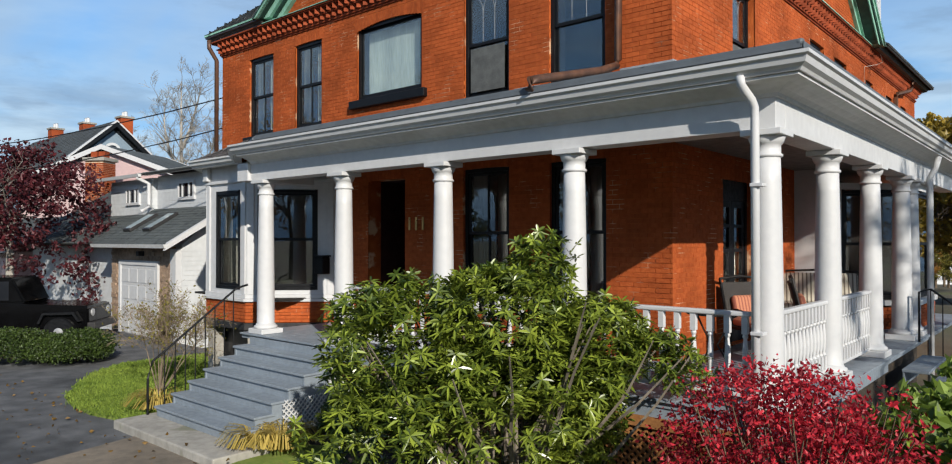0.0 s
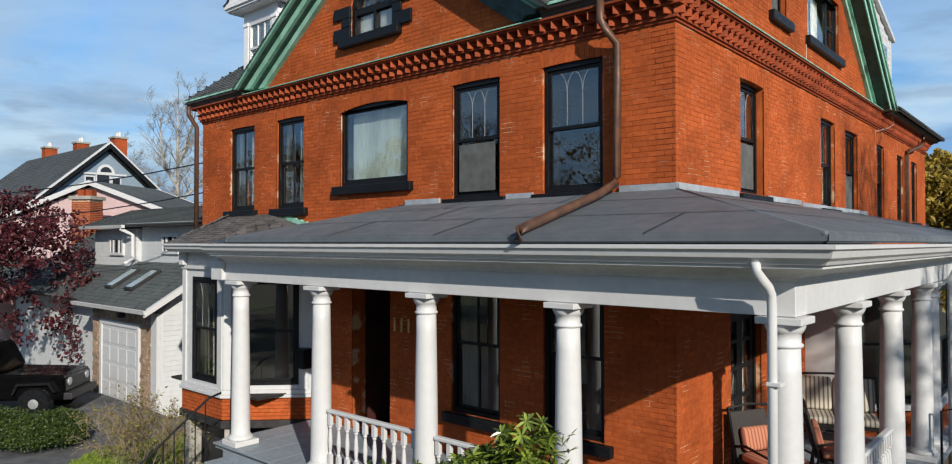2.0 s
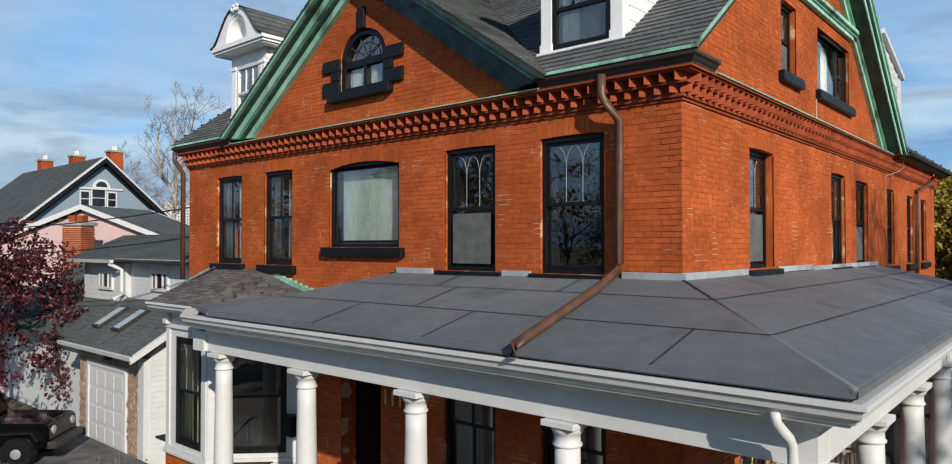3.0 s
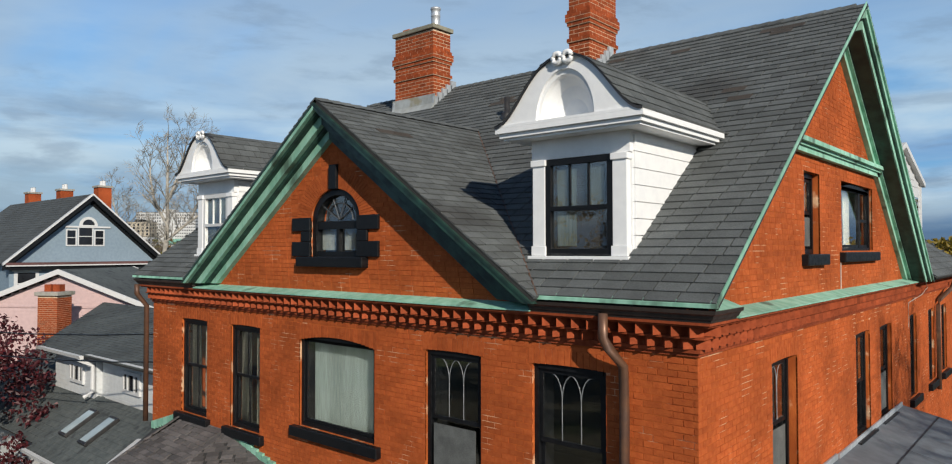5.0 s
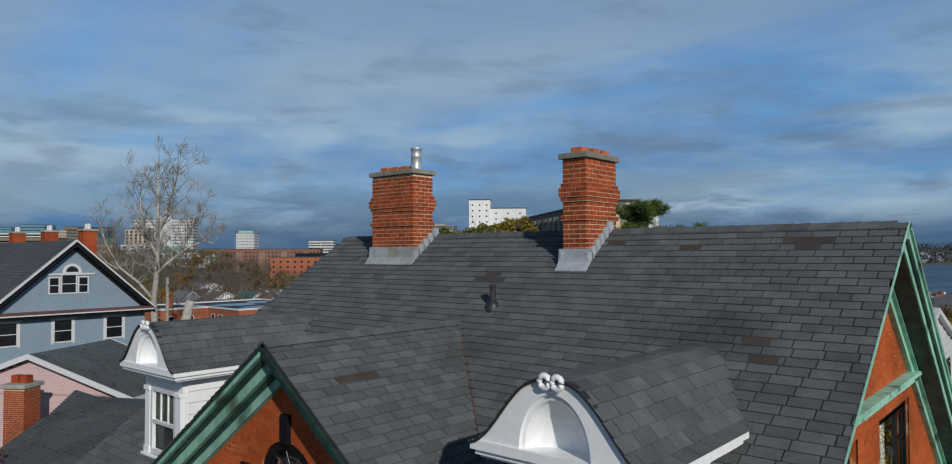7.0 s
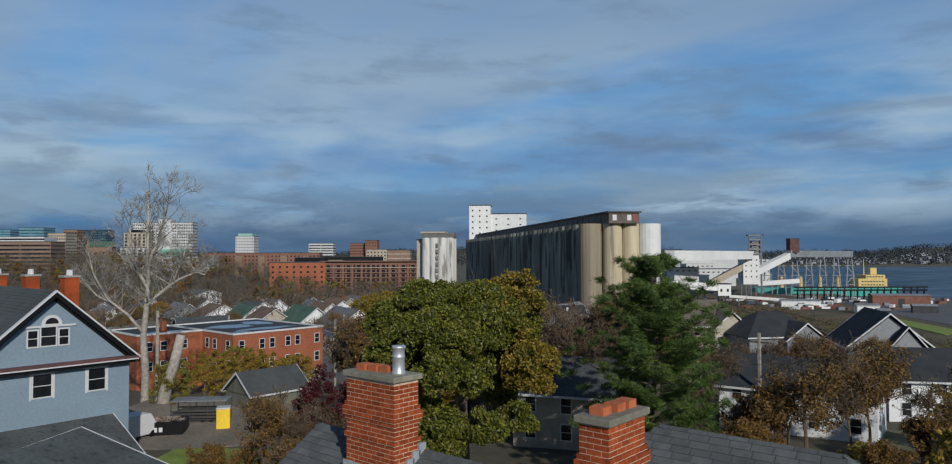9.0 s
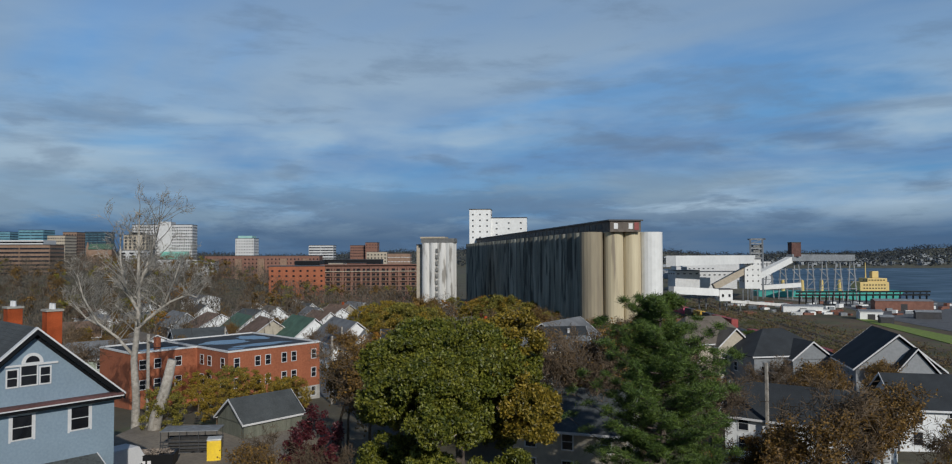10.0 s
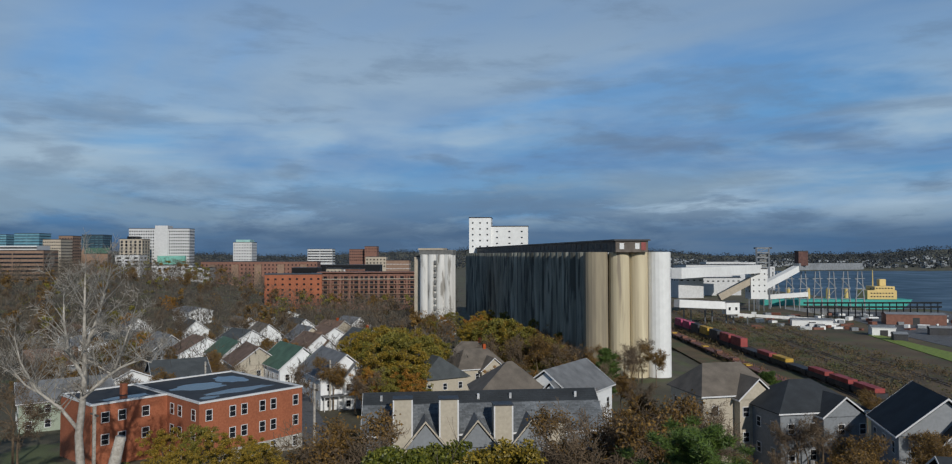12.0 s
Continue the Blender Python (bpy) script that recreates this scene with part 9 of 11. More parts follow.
patch("back_lawn", [G(44, -25), G(44, -13), G(57, -13), G(57, -24)], MOSS, "rough green back lawn", -0.95, 1.4)

# ---------------------------------------------------------------- trees
mt = thing("maple_tree", "broad maple with yellowing green crown", "tree", pose(*G(45.6, -0.7), -0.9))
segs, tips = branching(101, 12.5, 0.45, 0.22, 3, 0.7, 3)
part("trunk", limbs_mesh("trunk", segs), BARK, mt)
mrng = np.random.default_rng(101)
crown_pts, gold_pts = [], []
for k in range(46):
    w = mrng.normal(size=3)
    w /= np.linalg.norm(w)
    w[2] = abs(w[2]) if k % 3 else w[2]
    if w[2] < -0.55:
        continue
    c = w * np.array([5.2, 5.2, 6.1]) * mrng.uniform(0.82, 1.02) + np.array([0, 0, 7.3])
    r = mrng.uniform(1.25, 2.3)
    q = shell_points(int(18 * r * r), (r, r, r * 0.75), 400 + k, -0.5, 0.35, 0.55) + c
    (gold_pts if (c[0] * RIGHT.x + c[1] * RIGHT.y) > 1.6 and c[2] > 6.0 and k % 2 else crown_pts).append(q)
part("crown", leaf_cloud("crown", np.concatenate(crown_pts), 150, 0.5, 0.135, 102), MAPLE_LEAF, mt)
part("crown", leaf_cloud("crown", np.concatenate(gold_pts), 120, 0.5, 0.135, 103), MAPLE_GOLD, mt, "branches already turned golden")


def pine(at, height, radius, seed, label):
    t = thing("pine_tree", label, "tree", at)
    rng = random.Random(seed)
    segs = [(Vector((0, 0, height * k / 10)), Vector((rng.uniform(-0.1, 0.1), rng.uniform(-0.1, 0.1), height * (k + 1) / 10)), 0.3 * (1 - k / 10.5), 0.3 * (1 - (k + 1) / 10.5), 0) for k in range(10)]
    tufts = []
    tiers = 24
    for k in range(tiers):
        f = k / tiers
        z = height * (0.16 + 0.82 * f)
        for j in range(6 if f < 0.8 else 4):
            reach = radius * (1 - f ** 3.0 * 0.8) * (0.72 + 0.28 * math.sin(k * 1.9 + seed)) * rng.uniform(0.6, 1.2)
            a = j * 1.05 + k * 0.7 + rng.uniform(-0.35, 0.35)
            p = Vector((0, 0, z + rng.uniform(-0.2, 0.2)))
            for i in range(5):
                q = p + Vector((math.cos(a), math.sin(a), 0.0 + 0.13 * i + f * 0.25)) * reach / 5
                segs.append((p, q, 0.06 - 0.01 * i, 0.05 - 0.01 * i, 2))
                if i > 0:
                    side = Vector((-math.sin(a), math.cos(a), 0))
                    for o in range(5):
                        tufts.append(tuple(q + side * rng.uniform(-0.17, 0.17) * reach * (1.1 - 0.13 * i) + Vector((0, 0, rng.uniform(-0.05, 0.22)))))
                p = q
    part("trunk", limbs_mesh("trunk", segs, 0.015), BARK, t)
    g = np.random.default_rng(seed)
    c = np.repeat(np.asarray(tufts), 50, axis=0)
    n = len(c)
    way = g.normal(size=(n, 3)) * np.array([1, 1, 0.55]) + np.array([0, 0, 0.45])
    way /= np.linalg.norm(way, axis=1, keepdims=True)
    wide = np.cross(way, g.normal(size=(n, 3)))
    wide /= np.linalg.norm(wide, axis=1, keepdims=True)
    c = c + g.normal(size=(n, 3)) * np.array([0.16, 0.16, 0.07])
    l = g.uniform(0.16, 0.34, (n, 1))
    v = np.stack([c - wide * 0.014, c + wide * 0.014, c + way * l + wide * 0.008, c + way * l - wide * 0.008], 1).reshape(-1, 3)
    part("crown", mesh_of("crown", v, np.arange(n)[:, None] * 4 + np.array([0, 1, 2, 3])), PINE_LEAF, t)


pine(pose(*G(45, 11.6), -0.9), 15.4, 5.8, 5, "tall dark green pine with layered boughs")
pine(pose(*F(150, 0.185), ground_z(*F(150, 0.185))), 11.5, 3.0, 6, "dark conifer below the grain silos")
pine(pose(*F(118, 0.415), -6.5), 9.5, 2.6, 7, "dark conifer beside the tracks")
big = thing("plane_tree", "tall bare pale-barked tree with spreading limbs", "tree", pose(*G(79, -36.7), -2.6, 0, 0, 41))
segs = []


def bough(points, r0, r1):
    """A limb through points, in steps that thin out."""
    pts = [Vector(p) for p in points]
    n = len(pts) - 1
    for i in range(n):
        a, b = 0.68 * (r0 + (r1 - r0) * i / n), 0.68 * (r0 + (r1 - r0) * (i + 1) / n)
        segs.append((pts[i], pts[i + 1], a, b, 0 if r0 > 0.3 else 1))


bough([(0, 0, -0.5), (0.1, 0, 4), (-0.2, 0, 8), (0.0, 0.2, 11), (0.3, 0, 14), (0.2, 0, 17)], 0.72, 0.26)
bough([(-0.2, 0, 8.5), (-2.2, 0.4, 10.5), (-4.2, 0, 12.2), (-5.6, -0.4, 15.0), (-6.2, -0.5, 17.5)], 0.28, 0.07)
bough([(0.1, 0, 11.5), (1.8, 0.5, 13.2), (3.6, 0.2, 14.4), (5.6, 0, 15.2), (6.6, 0, 14.9)], 0.27, 0.07)
bough([(0.2, 0, 13.5), (-1.0, -0.5, 16), (-1.8, 0, 19), (-2.0, 0.3, 22)], 0.3, 0.08)
bough([(0.2, 0, 16), (1.2, 0.4, 19), (2.2, 0, 22), (2.6, 0, 24)], 0.3, 0.07)
bough([(0.2, 0, 17), (0.4, -0.4, 20), (0.2, 0, 24.5)], 0.3, 0.06)
bough([(-3.2, 0.2, 11.4), (-6.0, 1.0, 12.6), (-7.8, 1.2, 14.5)], 0.2, 0.06)
bough([(2.8, 0.4, 13.9), (4.6, -1.2, 16.8), (5.4, -1.4, 19)], 0.18, 0.05)
trunk_segs = list(segs)
trng0 = random.Random(31)
twigs = []
for p0, q0, ra, rb, lv in trunk_segs:
    if ra > 0.5:
        continue
    for k in range(7):
        base = p0.lerp(q0, trng0.random())
        if base.z < 10:
            continue
        way0 = Vector((trng0.uniform(-1, 1), trng0.uniform(-1, 1), trng0.uniform(0.3, 1.4))).normalized()
        sub, tips0 = branching(trng0.randrange(9999), trng0.uniform(2.5, 4.8), min(ra * 0.4, 0.075), 0.3, 2, 0.6, 3, lean=(way0.x / max(way0.z, 0.4), way0.y / max(way0.z, 0.4)))
        twigs += [(a0 + base, b0 + base, r0, r1, 2) for a0, b0, r0, r1, l0 in sub]
part("trunk", limbs_mesh("trunk", trunk_segs, 0.03, 8), PALE_BARK, big, smooth=True)
part("twig_crown", limbs_mesh("twig_crown", twigs, 0.014), surf("pale_twig_bark", (0.36, 0.335, 0.29), (0.24, 0.22, 0.19), 4, 0.9), big)
sx1, sy1 = G(77, -34.0)
bm = bmesh.new()
tube(bm, [(0, 0, -0.5), (0.6, 0.3, 2.5), (1.3, 0.8, 5.0), (2.0, 1.2, 8.2)], 0.75, 12, 0.45)
bmesh.ops.transform(bm, matrix=pose(sx1, sy1, -2.3, 0, 0, 0), verts=bm.verts)
tagged(part("tree_stump", bm, PALE_BARK, smooth=True), "tall pale sawn-off tree stump leaning over", "tree stump")
for k, (a, r, h) in enumerate(((78, -34.9, 11.5), (112, -22.0, 10.5), (64, 25.8, 9.0), (150, -52, 10), (152, -28, 10))):
    x, y = G(a, r)
    p = tagged(part("utility_pole", boxed(-0.14, 0.14, -0.14, 0.14, -0.5, h, 0.05), PALE_BARK), "pale wooden utility pole", "pole")
    p.matrix_world = pose(x, y, ground_z(x, y))
    part("crossarm", boxed(-0.9, 0.9, -0.06, 0.06, h - 0.9, h - 0.75), BARK, p)

leafy_tree("yellow_tree", "yellow-green autumn tree behind the house", pose(-1.5, 29, -0.5), 8.6, (3.6, 3.6, 3.8), 0.2, YELLOW_TREE, 111, 110, 150, 0.8, 0.2, None, -0.8, 0.3, 0.4)
leafy_tree("yellow_tree", "yellow-green autumn tree behind the house", pose(3.0, 33, -0.5), 9.5, (3.6, 3.6, 4.0), 0.2, YELLOW_TREE, 112, 110, 150, 0.8, 0.2, None, -0.8, 0.3, 0.4)

leafy_tree("burgundy_tree", "small tree with dark burgundy autumn leaves", pose(*G(49, -10.8), -1.1), 7.6, (2.3, 2.3, 3.0), 0.12, MAROON, 121, 120, 60, 0.4, 0.13, None, -0.8, 0.3, 0.35)

# a few kinds of bare and half-bare trees, copied over the hillside
kinds = []
for k, (leaf_mat, h, per) in enumerate(((None, 10, 0), (RUSSET, 9, 2), (YELLOW_TREE, 8.5, 6), (None, 11, 0), (MAPLE_LEAF, 7.5, 8), (RUSSET, 10, 1))):
    label = ("leafless autumn tree with grey-brown twigs", "half-bare autumn tree with russet leaves", "autumn tree with thinning yellow leaves", "tall leafless tree with fine twigs", "small tree with yellowing green leaves", "nearly bare tree with a few russet leaves")[k]
    t = bare_tree("bare_tree" if leaf_mat is None else "autumn_tree", label, pose(0, 0, -200), h, 0.17, 300 + k, TWIG, 4, leaf_mat, per, 0.155, 0.7, 3, 0.22, group="hillside trees", bend=0.2, least=0.018)
    kinds.append(t)
full = []
for k, (mat, label) in enumerate(((OLIVE, "autumn tree with a full olive-yellow crown"), (ORANGE, "autumn tree with a full orange crown"), (YELLOW_TREE, "autumn tree with a full yellow-green crown"), (RUSSET, "autumn tree with russet leaves and open twigs"))):
    full.append(leafy_tree("autumn_tree", label, pose(0, 0, -200), 11.0, (3.7, 3.7, 4.6), 0.2, mat, 340 + k, 118 if k < 3 else 80, 66 if k < 3 else 26, 0.62, 0.19 if k < 3 else 0.15, TWIG, -0.8, 0.35, 0.35, "hillside trees"))


def plant(model, x, y, scale, sink=0.2):
    copy_thing(model, pose(x, y, land(x, y) - sink, 0, 0, trng.uniform(0, 360)) @ Matrix.Scale(scale, 4))


trng = random.Random(77)
# unseen trees added to close the front and side and block low sky light
for i in range(27):
    a = radians(-163 + 7.5 * i)
    rad = 36 + trng.uniform(-2.5, 2.5)
    plant((kinds[3], full[3], kinds[0], full[0])[i % 4], rad * math.cos(a), rad * math.sin(a), trng.uniform(0.95, 1.2))
spots = [(46, 21.5, 0, 1.0), (43, 27, 1, 0.6), (52, 17, 0, 0.9), (49, 35, 5, 0.7), (42, 17, 1, 0.6), (40, 23.5, 1, 0.5), (48, 25.5, 5, 0.75), (45, 30, 0, 0.7), (50, 20, 1, 0.7), (47, 33, 1, 0.6), (52, 29, 5, 0.8), (44, 19.5, 5, 0.75), (54, 39, 1, 0.6), (40, -11, 0, 0.62), (44, -13, 5, 0.6), (47, -10, 3, 0.55), (37, -8, 5, 0.5), (41, -14.5, 1, 0.5), (50, -13, 0, 0.6), (44, -9.5, 1, 0.55),
         (62, 3, 3, 0.8), (66, -6, 1, 0.9), (70, -12, 5, 0.9), (64, -9, 5, 1.05), (61, -6, 0, 1.1), (66, -12, 3, 1.0), (100, -15, 1, 0.7), (75, -46, 0, 1.1), (82, -52, 3, 1.1), (66, -48, 0, 1.0), (90, -60, 3, 1.2), (100, -66, 0, 1.2), (108, -62, 3, 1.1), (95, -53, 0, 1.0), (118, -60, 0, 1.0)]
for a, r, k, s in spots:
    plant(kinds[k], *G(a, r), s, 0.1)
for a, r, k, s in ((48, 15, 3, 0.5), (45, 18, 1, 0.42), (44, 24, 0, 0.36), (46, 32, 1, 0.4), (49, 36, 0, 0.5), (56, 38, 2, 0.5), (40, 20, 3, 0.36), (42, 28, 3, 0.34), (41, 25, 0, 0.3), (38, 22, 3, 0.34), (39, 30, 0, 0.36), (37, 17, 3, 0.4), (40, 33, 3, 0.36),
                   (88, -22, 2, 0.62), (92, -28, 2, 0.66), (96, -32, 0, 0.7), (85, -30, 2, 0.6), (99, -27, 2, 0.52), (93, -24, 0, 0.55), (78, -33, 0, 0.6), (100, -38, 2, 0.6), (50, -12, 3, 0.4), (46, -14, 1, 0.35)):
    plant(full[k], *G(a, r), s)
for n, d0, d1, s0, s1, choice, k0, k1 in ((92, 125, 255, -0.66, -0.12, (0, 3, 0, 5, 1), 0.6, 0.95), (80, 250, 480, -0.7, -0.06, (0, 3, 0, 5), 0.9, 1.3), (16, 88, 150, 0.07, 0.25, (0, 5, 1, 3), 0.7, 1.0), (8, 50, 62, 0.13, 0.27, (0, 3, 5), 0.95, 1.25), (7, 72, 84, 0.2, 0.36, (0, 3), 0.8, 1.0), (9, 58, 76, 0.3, 0.66, (0, 5, 1), 0.6, 0.85), (13, 66, 90, 0.2, 0.66, (0, 3, 5), 0.6, 0.85),
                                          (14, 104, 135, 0.27, 0.62, (0, 5, 0, 3), 0.55, 0.8), (12, 70, 100, -0.1, 0.12, (5, 1, 0), 0.6, 0.85)):
    for i in range(n):
        d, s = trng.uniform(d0, d1), trng.uniform(s0, s1)
        if -0.46 < s < -0.2 and d < 135:
            continue
        plant(kinds[trng.choice(choice)], *F(d, s), trng.uniform(k0, k1))
for n, d0, d1, s0, s1, choice, k0, k1 in ((26, 140, 190, -0.165, -0.045, (0, 2, 2, 0, 2), 1.0, 1.45), (8, 125, 140, -0.15, -0.09, (1, 0), 0.7, 0.95), (10, 215, 300, -0.02, 0.07, (1, 2, 0), 1.0, 1.35), (8, 255, 310, -0.08, -0.03, (0, 1, 3), 1.0, 1.4),
                                          (10, 120, 160, 0.02, 0.2, (1, 3, 3), 0.5, 0.75), (18, 150, 420, -0.65, -0.2, (0, 1, 3), 0.7, 1.1), (8, 60, 72, -0.13, 0.05, (2, 0), 0.5, 0.62)):
    for i in range(n):
        plant(full[trng.choice(choice)], *F(trng.uniform(d0, d1), trng.uniform(s0, s1)), trng.uniform(k0, k1))
for d, s, k, z in ((190, 0.16, 3, 0.9), (205, 0.14, 3, 1.0), (215, 0.125, 0, 1.0), (230, 0.105, 3, 1.1), (245, 0.085, 0, 1.2), (200, 0.12, 3, 1.0), (180, 0.18, 3, 0.8), (178, 0.23, 3, 0.7), (172, 0.2, 3, 0.75)):
    plant(full[k], *F(d, s), z)
for d, s, k, z in ((176, 0.21, 0, 1.0), (178, 0.235, 3, 1.05), (172, 0.255, 5, 0.9), (168, 0.22, 3, 0.9)):
    plant(kinds[k], *F(d, s), z)
# the wood at the foot of the silos
for d, s, k, z in ((196, 0.0, 2, 1.35), (190, 0.022, 0, 1.5), (186, 0.04, 0, 1.55), (184, 0.056, 2, 1.4), (182, 0.07, 0, 1.35), (180, 0.085, 3, 1.3), (178, 0.1, 0, 1.15), (176, 0.115, 3, 1.1), (174, 0.13, 3, 0.95), (188, 0.012, 1, 1.1), (178, 0.05, 3, 1.1)):
    plant(full[k], *F(d, s), z)
for d, s, k, z in ((174, 0.03, 0, 1.2), (173, 0.06, 3, 1.15), (171, 0.088, 5, 1.15), (169, 0.112, 0, 1.05), (168, 0.14, 3, 1.0), (166, 0.165, 5, 0.9)):
    plant(kinds[k], *F(d, s), z)
for i, k in enumerate(kinds + full):
    x, y = F(140 + 9 * i, -0.62 + 0.02 * i)
    k.matrix_world = pose(x, y, ground_z(x, y))

# ---------------------------------------------------------------- grain elevator
# Stained concrete, its grey darkened further for the row's shadowed side.
SILO_GREY = surf("stained_shaded_concrete", (0.31, 0.30, 0.245), (0.17, 0.168, 0.137), 0.5, 0.9, 0.1, stretch=(1, 1, 0.1), patches=0.4, c3=(0.055, 0.055, 0.046), c3_lo=0.5, c3_scale=0.6)
SILO_CREAM = surf("cream_concrete", (0.54, 0.47, 0.32), (0.42, 0.355, 0.24), 0.5, 0.9, 0.1, stretch=(1, 1, 0.08), patches=0.14, c3=(0.24, 0.2, 0.15), c3_lo=0.6, c3_scale=0.45)
SILO_WHITE = surf("white_concrete", (0.72, 0.72, 0.70), (0.66, 0.66, 0.64), 0.6, 0.85, 0.05, patches=0.08)
GALLERY = surf("rusty_gallery", (0.14, 0.115, 0.095), (0.10, 0.08, 0.065), 0.7, 0.8, patches=0.25, c3=(0.22, 0.08, 0.04), c3_lo=0.66, c3_scale=0.3)
A0, R0 = 199.0, 34.0
P0 = Vector(G(A0, R0))
P1 = Vector(G(430, -2))
way = (P1 - P0).normalized()
across = Vector((way.y, -way.x))
silo_turn = math.degrees(math.atan2(way.y, way.x))
ge = thing("grain_elevator", "long concrete grain elevator with rows of round silos", "grain elevator", pose(P0.x, P0.y, -10.5, 0, 0, silo_turn))
L = (P1 - P0).length
ST = 33.5


def drum(name, x, y, r, h, mat, seg=20):
    bm = bmesh.new()
    lathe(bm, [(r, -2), (r, h), (r * 0.9, h + 0.05)], seg, (x, y, 0))
    return part(name, bm, mat, ge, smooth=False)


SILO_TAN = surf("tan_stained_concrete", (0.34, 0.29, 0.20), (0.24, 0.205, 0.15), 0.5, 0.9, 0.1, stretch=(1, 1, 0.1), patches=0.2)
n = 33
for k in range(n):
    x = 3.5 + (L - 7) * k / (n - 1)
    ob = drum("silo", x, 0.0, 3.3, ST, SILO_GREY if k else SILO_TAN)
for k, (y, r, mat) in enumerate(((-5.9, 2.75, SILO_CREAM), (-11.2, 2.6, SILO_CREAM), (-17.0, 3.3, SILO_WHITE))):
    drum("silo", 1.5, y, r, ST, mat)
for k in range(8):
    drum("silo", 10 + 26 * k, -15.5, 3.6, ST, SILO_WHITE)
# black core paints the shade into the gaps between the drums
part("core", boxed(2.5, L, -16, -0.8, -2, ST - 0.5), BLACK, ge)
part("gallery", boxed(-2.5, L, -12.5, -3.5, ST, ST + 3.0), GALLERY, ge, "weathered brown roof gallery")
bm = bmesh.new()
for k in range(40):
    box(bm, 4 + k * L / 41, 7.5 + k * L / 41, -3.48, -3.4, ST + 0.9, ST + 2.3)
part("gallery_glazing", bm, BLACK, ge, kind="stuff")
part("roof_edge", boxed(-3, L + 1, -13, -3.0, ST + 3.0, ST + 3.4), CHARCOAL, ge)
for y in (-5.2, -9.5):
    part("gallery_door", boxed(-2.56, -2.51, y - 0.6, y + 0.6, ST + 0.8, ST + 2.4), WHITE_WORN, ge)
part("gallery_door", boxed(-2.56, -2.51, -11.9, -10.6, ST + 0.5, ST + 2.6), RED_PAINT, ge)


def block(name, label, d, s, w, depth, top, mat, turn=0.0, low=-22, category="building", wins=None, wmat=None):
    """A far building: a block with its windows in rows. wins: columns, rows, width share, height share."""
    x, y = F(d, s)
    t = thing(name, label, category, pose(x, y, low, 0, 0, face + turn))
    h = top - low
    part("wall", boxed(-w / 2, w / 2, -depth / 2, depth / 2, 0, h), mat, t)
    part("roof", boxed(-w / 2 - 0.2, w / 2 + 0.2, -depth / 2 - 0.2, depth / 2 + 0.2, h, h + 0.5), CHARCOAL, t)
    if wins:
        cols, rws, ws, hs = wins
        bm = bmesh.new()
        vis = min(h - 2, rws * 3.6) if rws > 1 else 3.6
        for m, span in ((Matrix.Translation((0, -depth / 2, 0)), w), (Matrix.Translation((w / 2, 0, 0)) @ SIDE, depth), (Matrix.Translation((-w / 2, 0, 0)) @ Matrix.Rotation(-math.pi / 2, 4, "Z"), depth)):
            nc = max(2, int(cols * span / w))
            for i in range(nc):
                for j in range(rws):
                    u = -span / 2 + span * (i + 0.5) / nc
                    z = h - 1.2 - (j + 0.5) * vis / rws * 0.97
                    a, b = span / nc * ws / 2, vis / rws * hs / 2
                    box(bm, u - a, u + a, -0.12, 0.05, z - b, z + b, m)
        part("window_grid", bm, wmat or DARK_PANE, t, kind="stuff")
    return t


SILO_STAINED = surf("stained_white_concrete", (0.62, 0.61, 0.58), (0.52, 0.51, 0.48), 0.5, 0.9, stretch=(1, 1, 0.15), patches=0.12, c3=(0.22, 0.205, 0.18), c3_lo=0.56, c3_scale=0.5)
BRICK_FAR = surf("far_red_brick", (0.21, 0.105, 0.075), (0.17, 0.085, 0.062), 0.6, 0.85, patches=0.1)
BRICK_BROWN = surf("far_brown_brick", (0.25, 0.16, 0.11), (0.2, 0.13, 0.09), 0.6, 0.85, patches=0.1)
TAN_FAR = surf("far_tan_concrete", (0.42, 0.36, 0.28), (0.36, 0.31, 0.24), 0.6, 0.85, patches=0.1)
WHITE_FAR = surf("far_white_concrete", (0.55, 0.55, 0.545), (0.48, 0.48, 0.475), 0.6, 0.8, patches=0.08)
TEAL_GLASS = surf("teal_glass_cladding", (0.10, 0.22, 0.28), (0.14, 0.28, 0.34), 0.3, 0.2, patches=0.15)
STEELWORK_DARK = surf("dull_steel_sheet", (0.20, 0.20, 0.19), (0.15, 0.15, 0.145), 0.8, 0.7, patches=0.3)
# white tower and head house beside the silos
block("head_house", "white concrete head house of the grain elevator", 425, 0.008, 13, 14, 22.6 + 425 * 0.0502, SILO_WHITE, -5, wins=(3, 5, 0.2, 0.25))
block("head_house", "white concrete head house of the grain elevator", 425, 0.049, 22, 14, 22.6 + 425 * 0.038, SILO_WHITE, -5, wins=(3, 3, 0.15, 0.2))
ws = thing("white_silo", "stained white concrete silo cluster with steel cap house", "silo", pose(*F(330, -0.0534), -18, 0, 0, face - 8))
wh = 22.6 - 330 * 0.001 + 18
for k, (u, v) in enumerate(((-5.6, -2.6), (-1.9, -3.2), (1.9, -3.2), (5.6, -2.6), (-5.6, 3.0), (5.6, 3.0))):
    bm = bmesh.new()
    lathe(bm, [(2.35, 0), (2.35, wh), (2.1, wh + 0.1)], 18, (u, v, 0))
    part("silo", bm, SILO_STAINED, ws)
part("core", boxed(-6.5, 6.5, -1.5, 4.5, 0, wh - 0.3), SILO_STAINED, ws)
part("cap_house", boxed(-8.0, 8.0, -4.4, 4.8, wh + 0.12, wh + 2.2), STEELWORK_DARK, ws, "grey steel cap house")
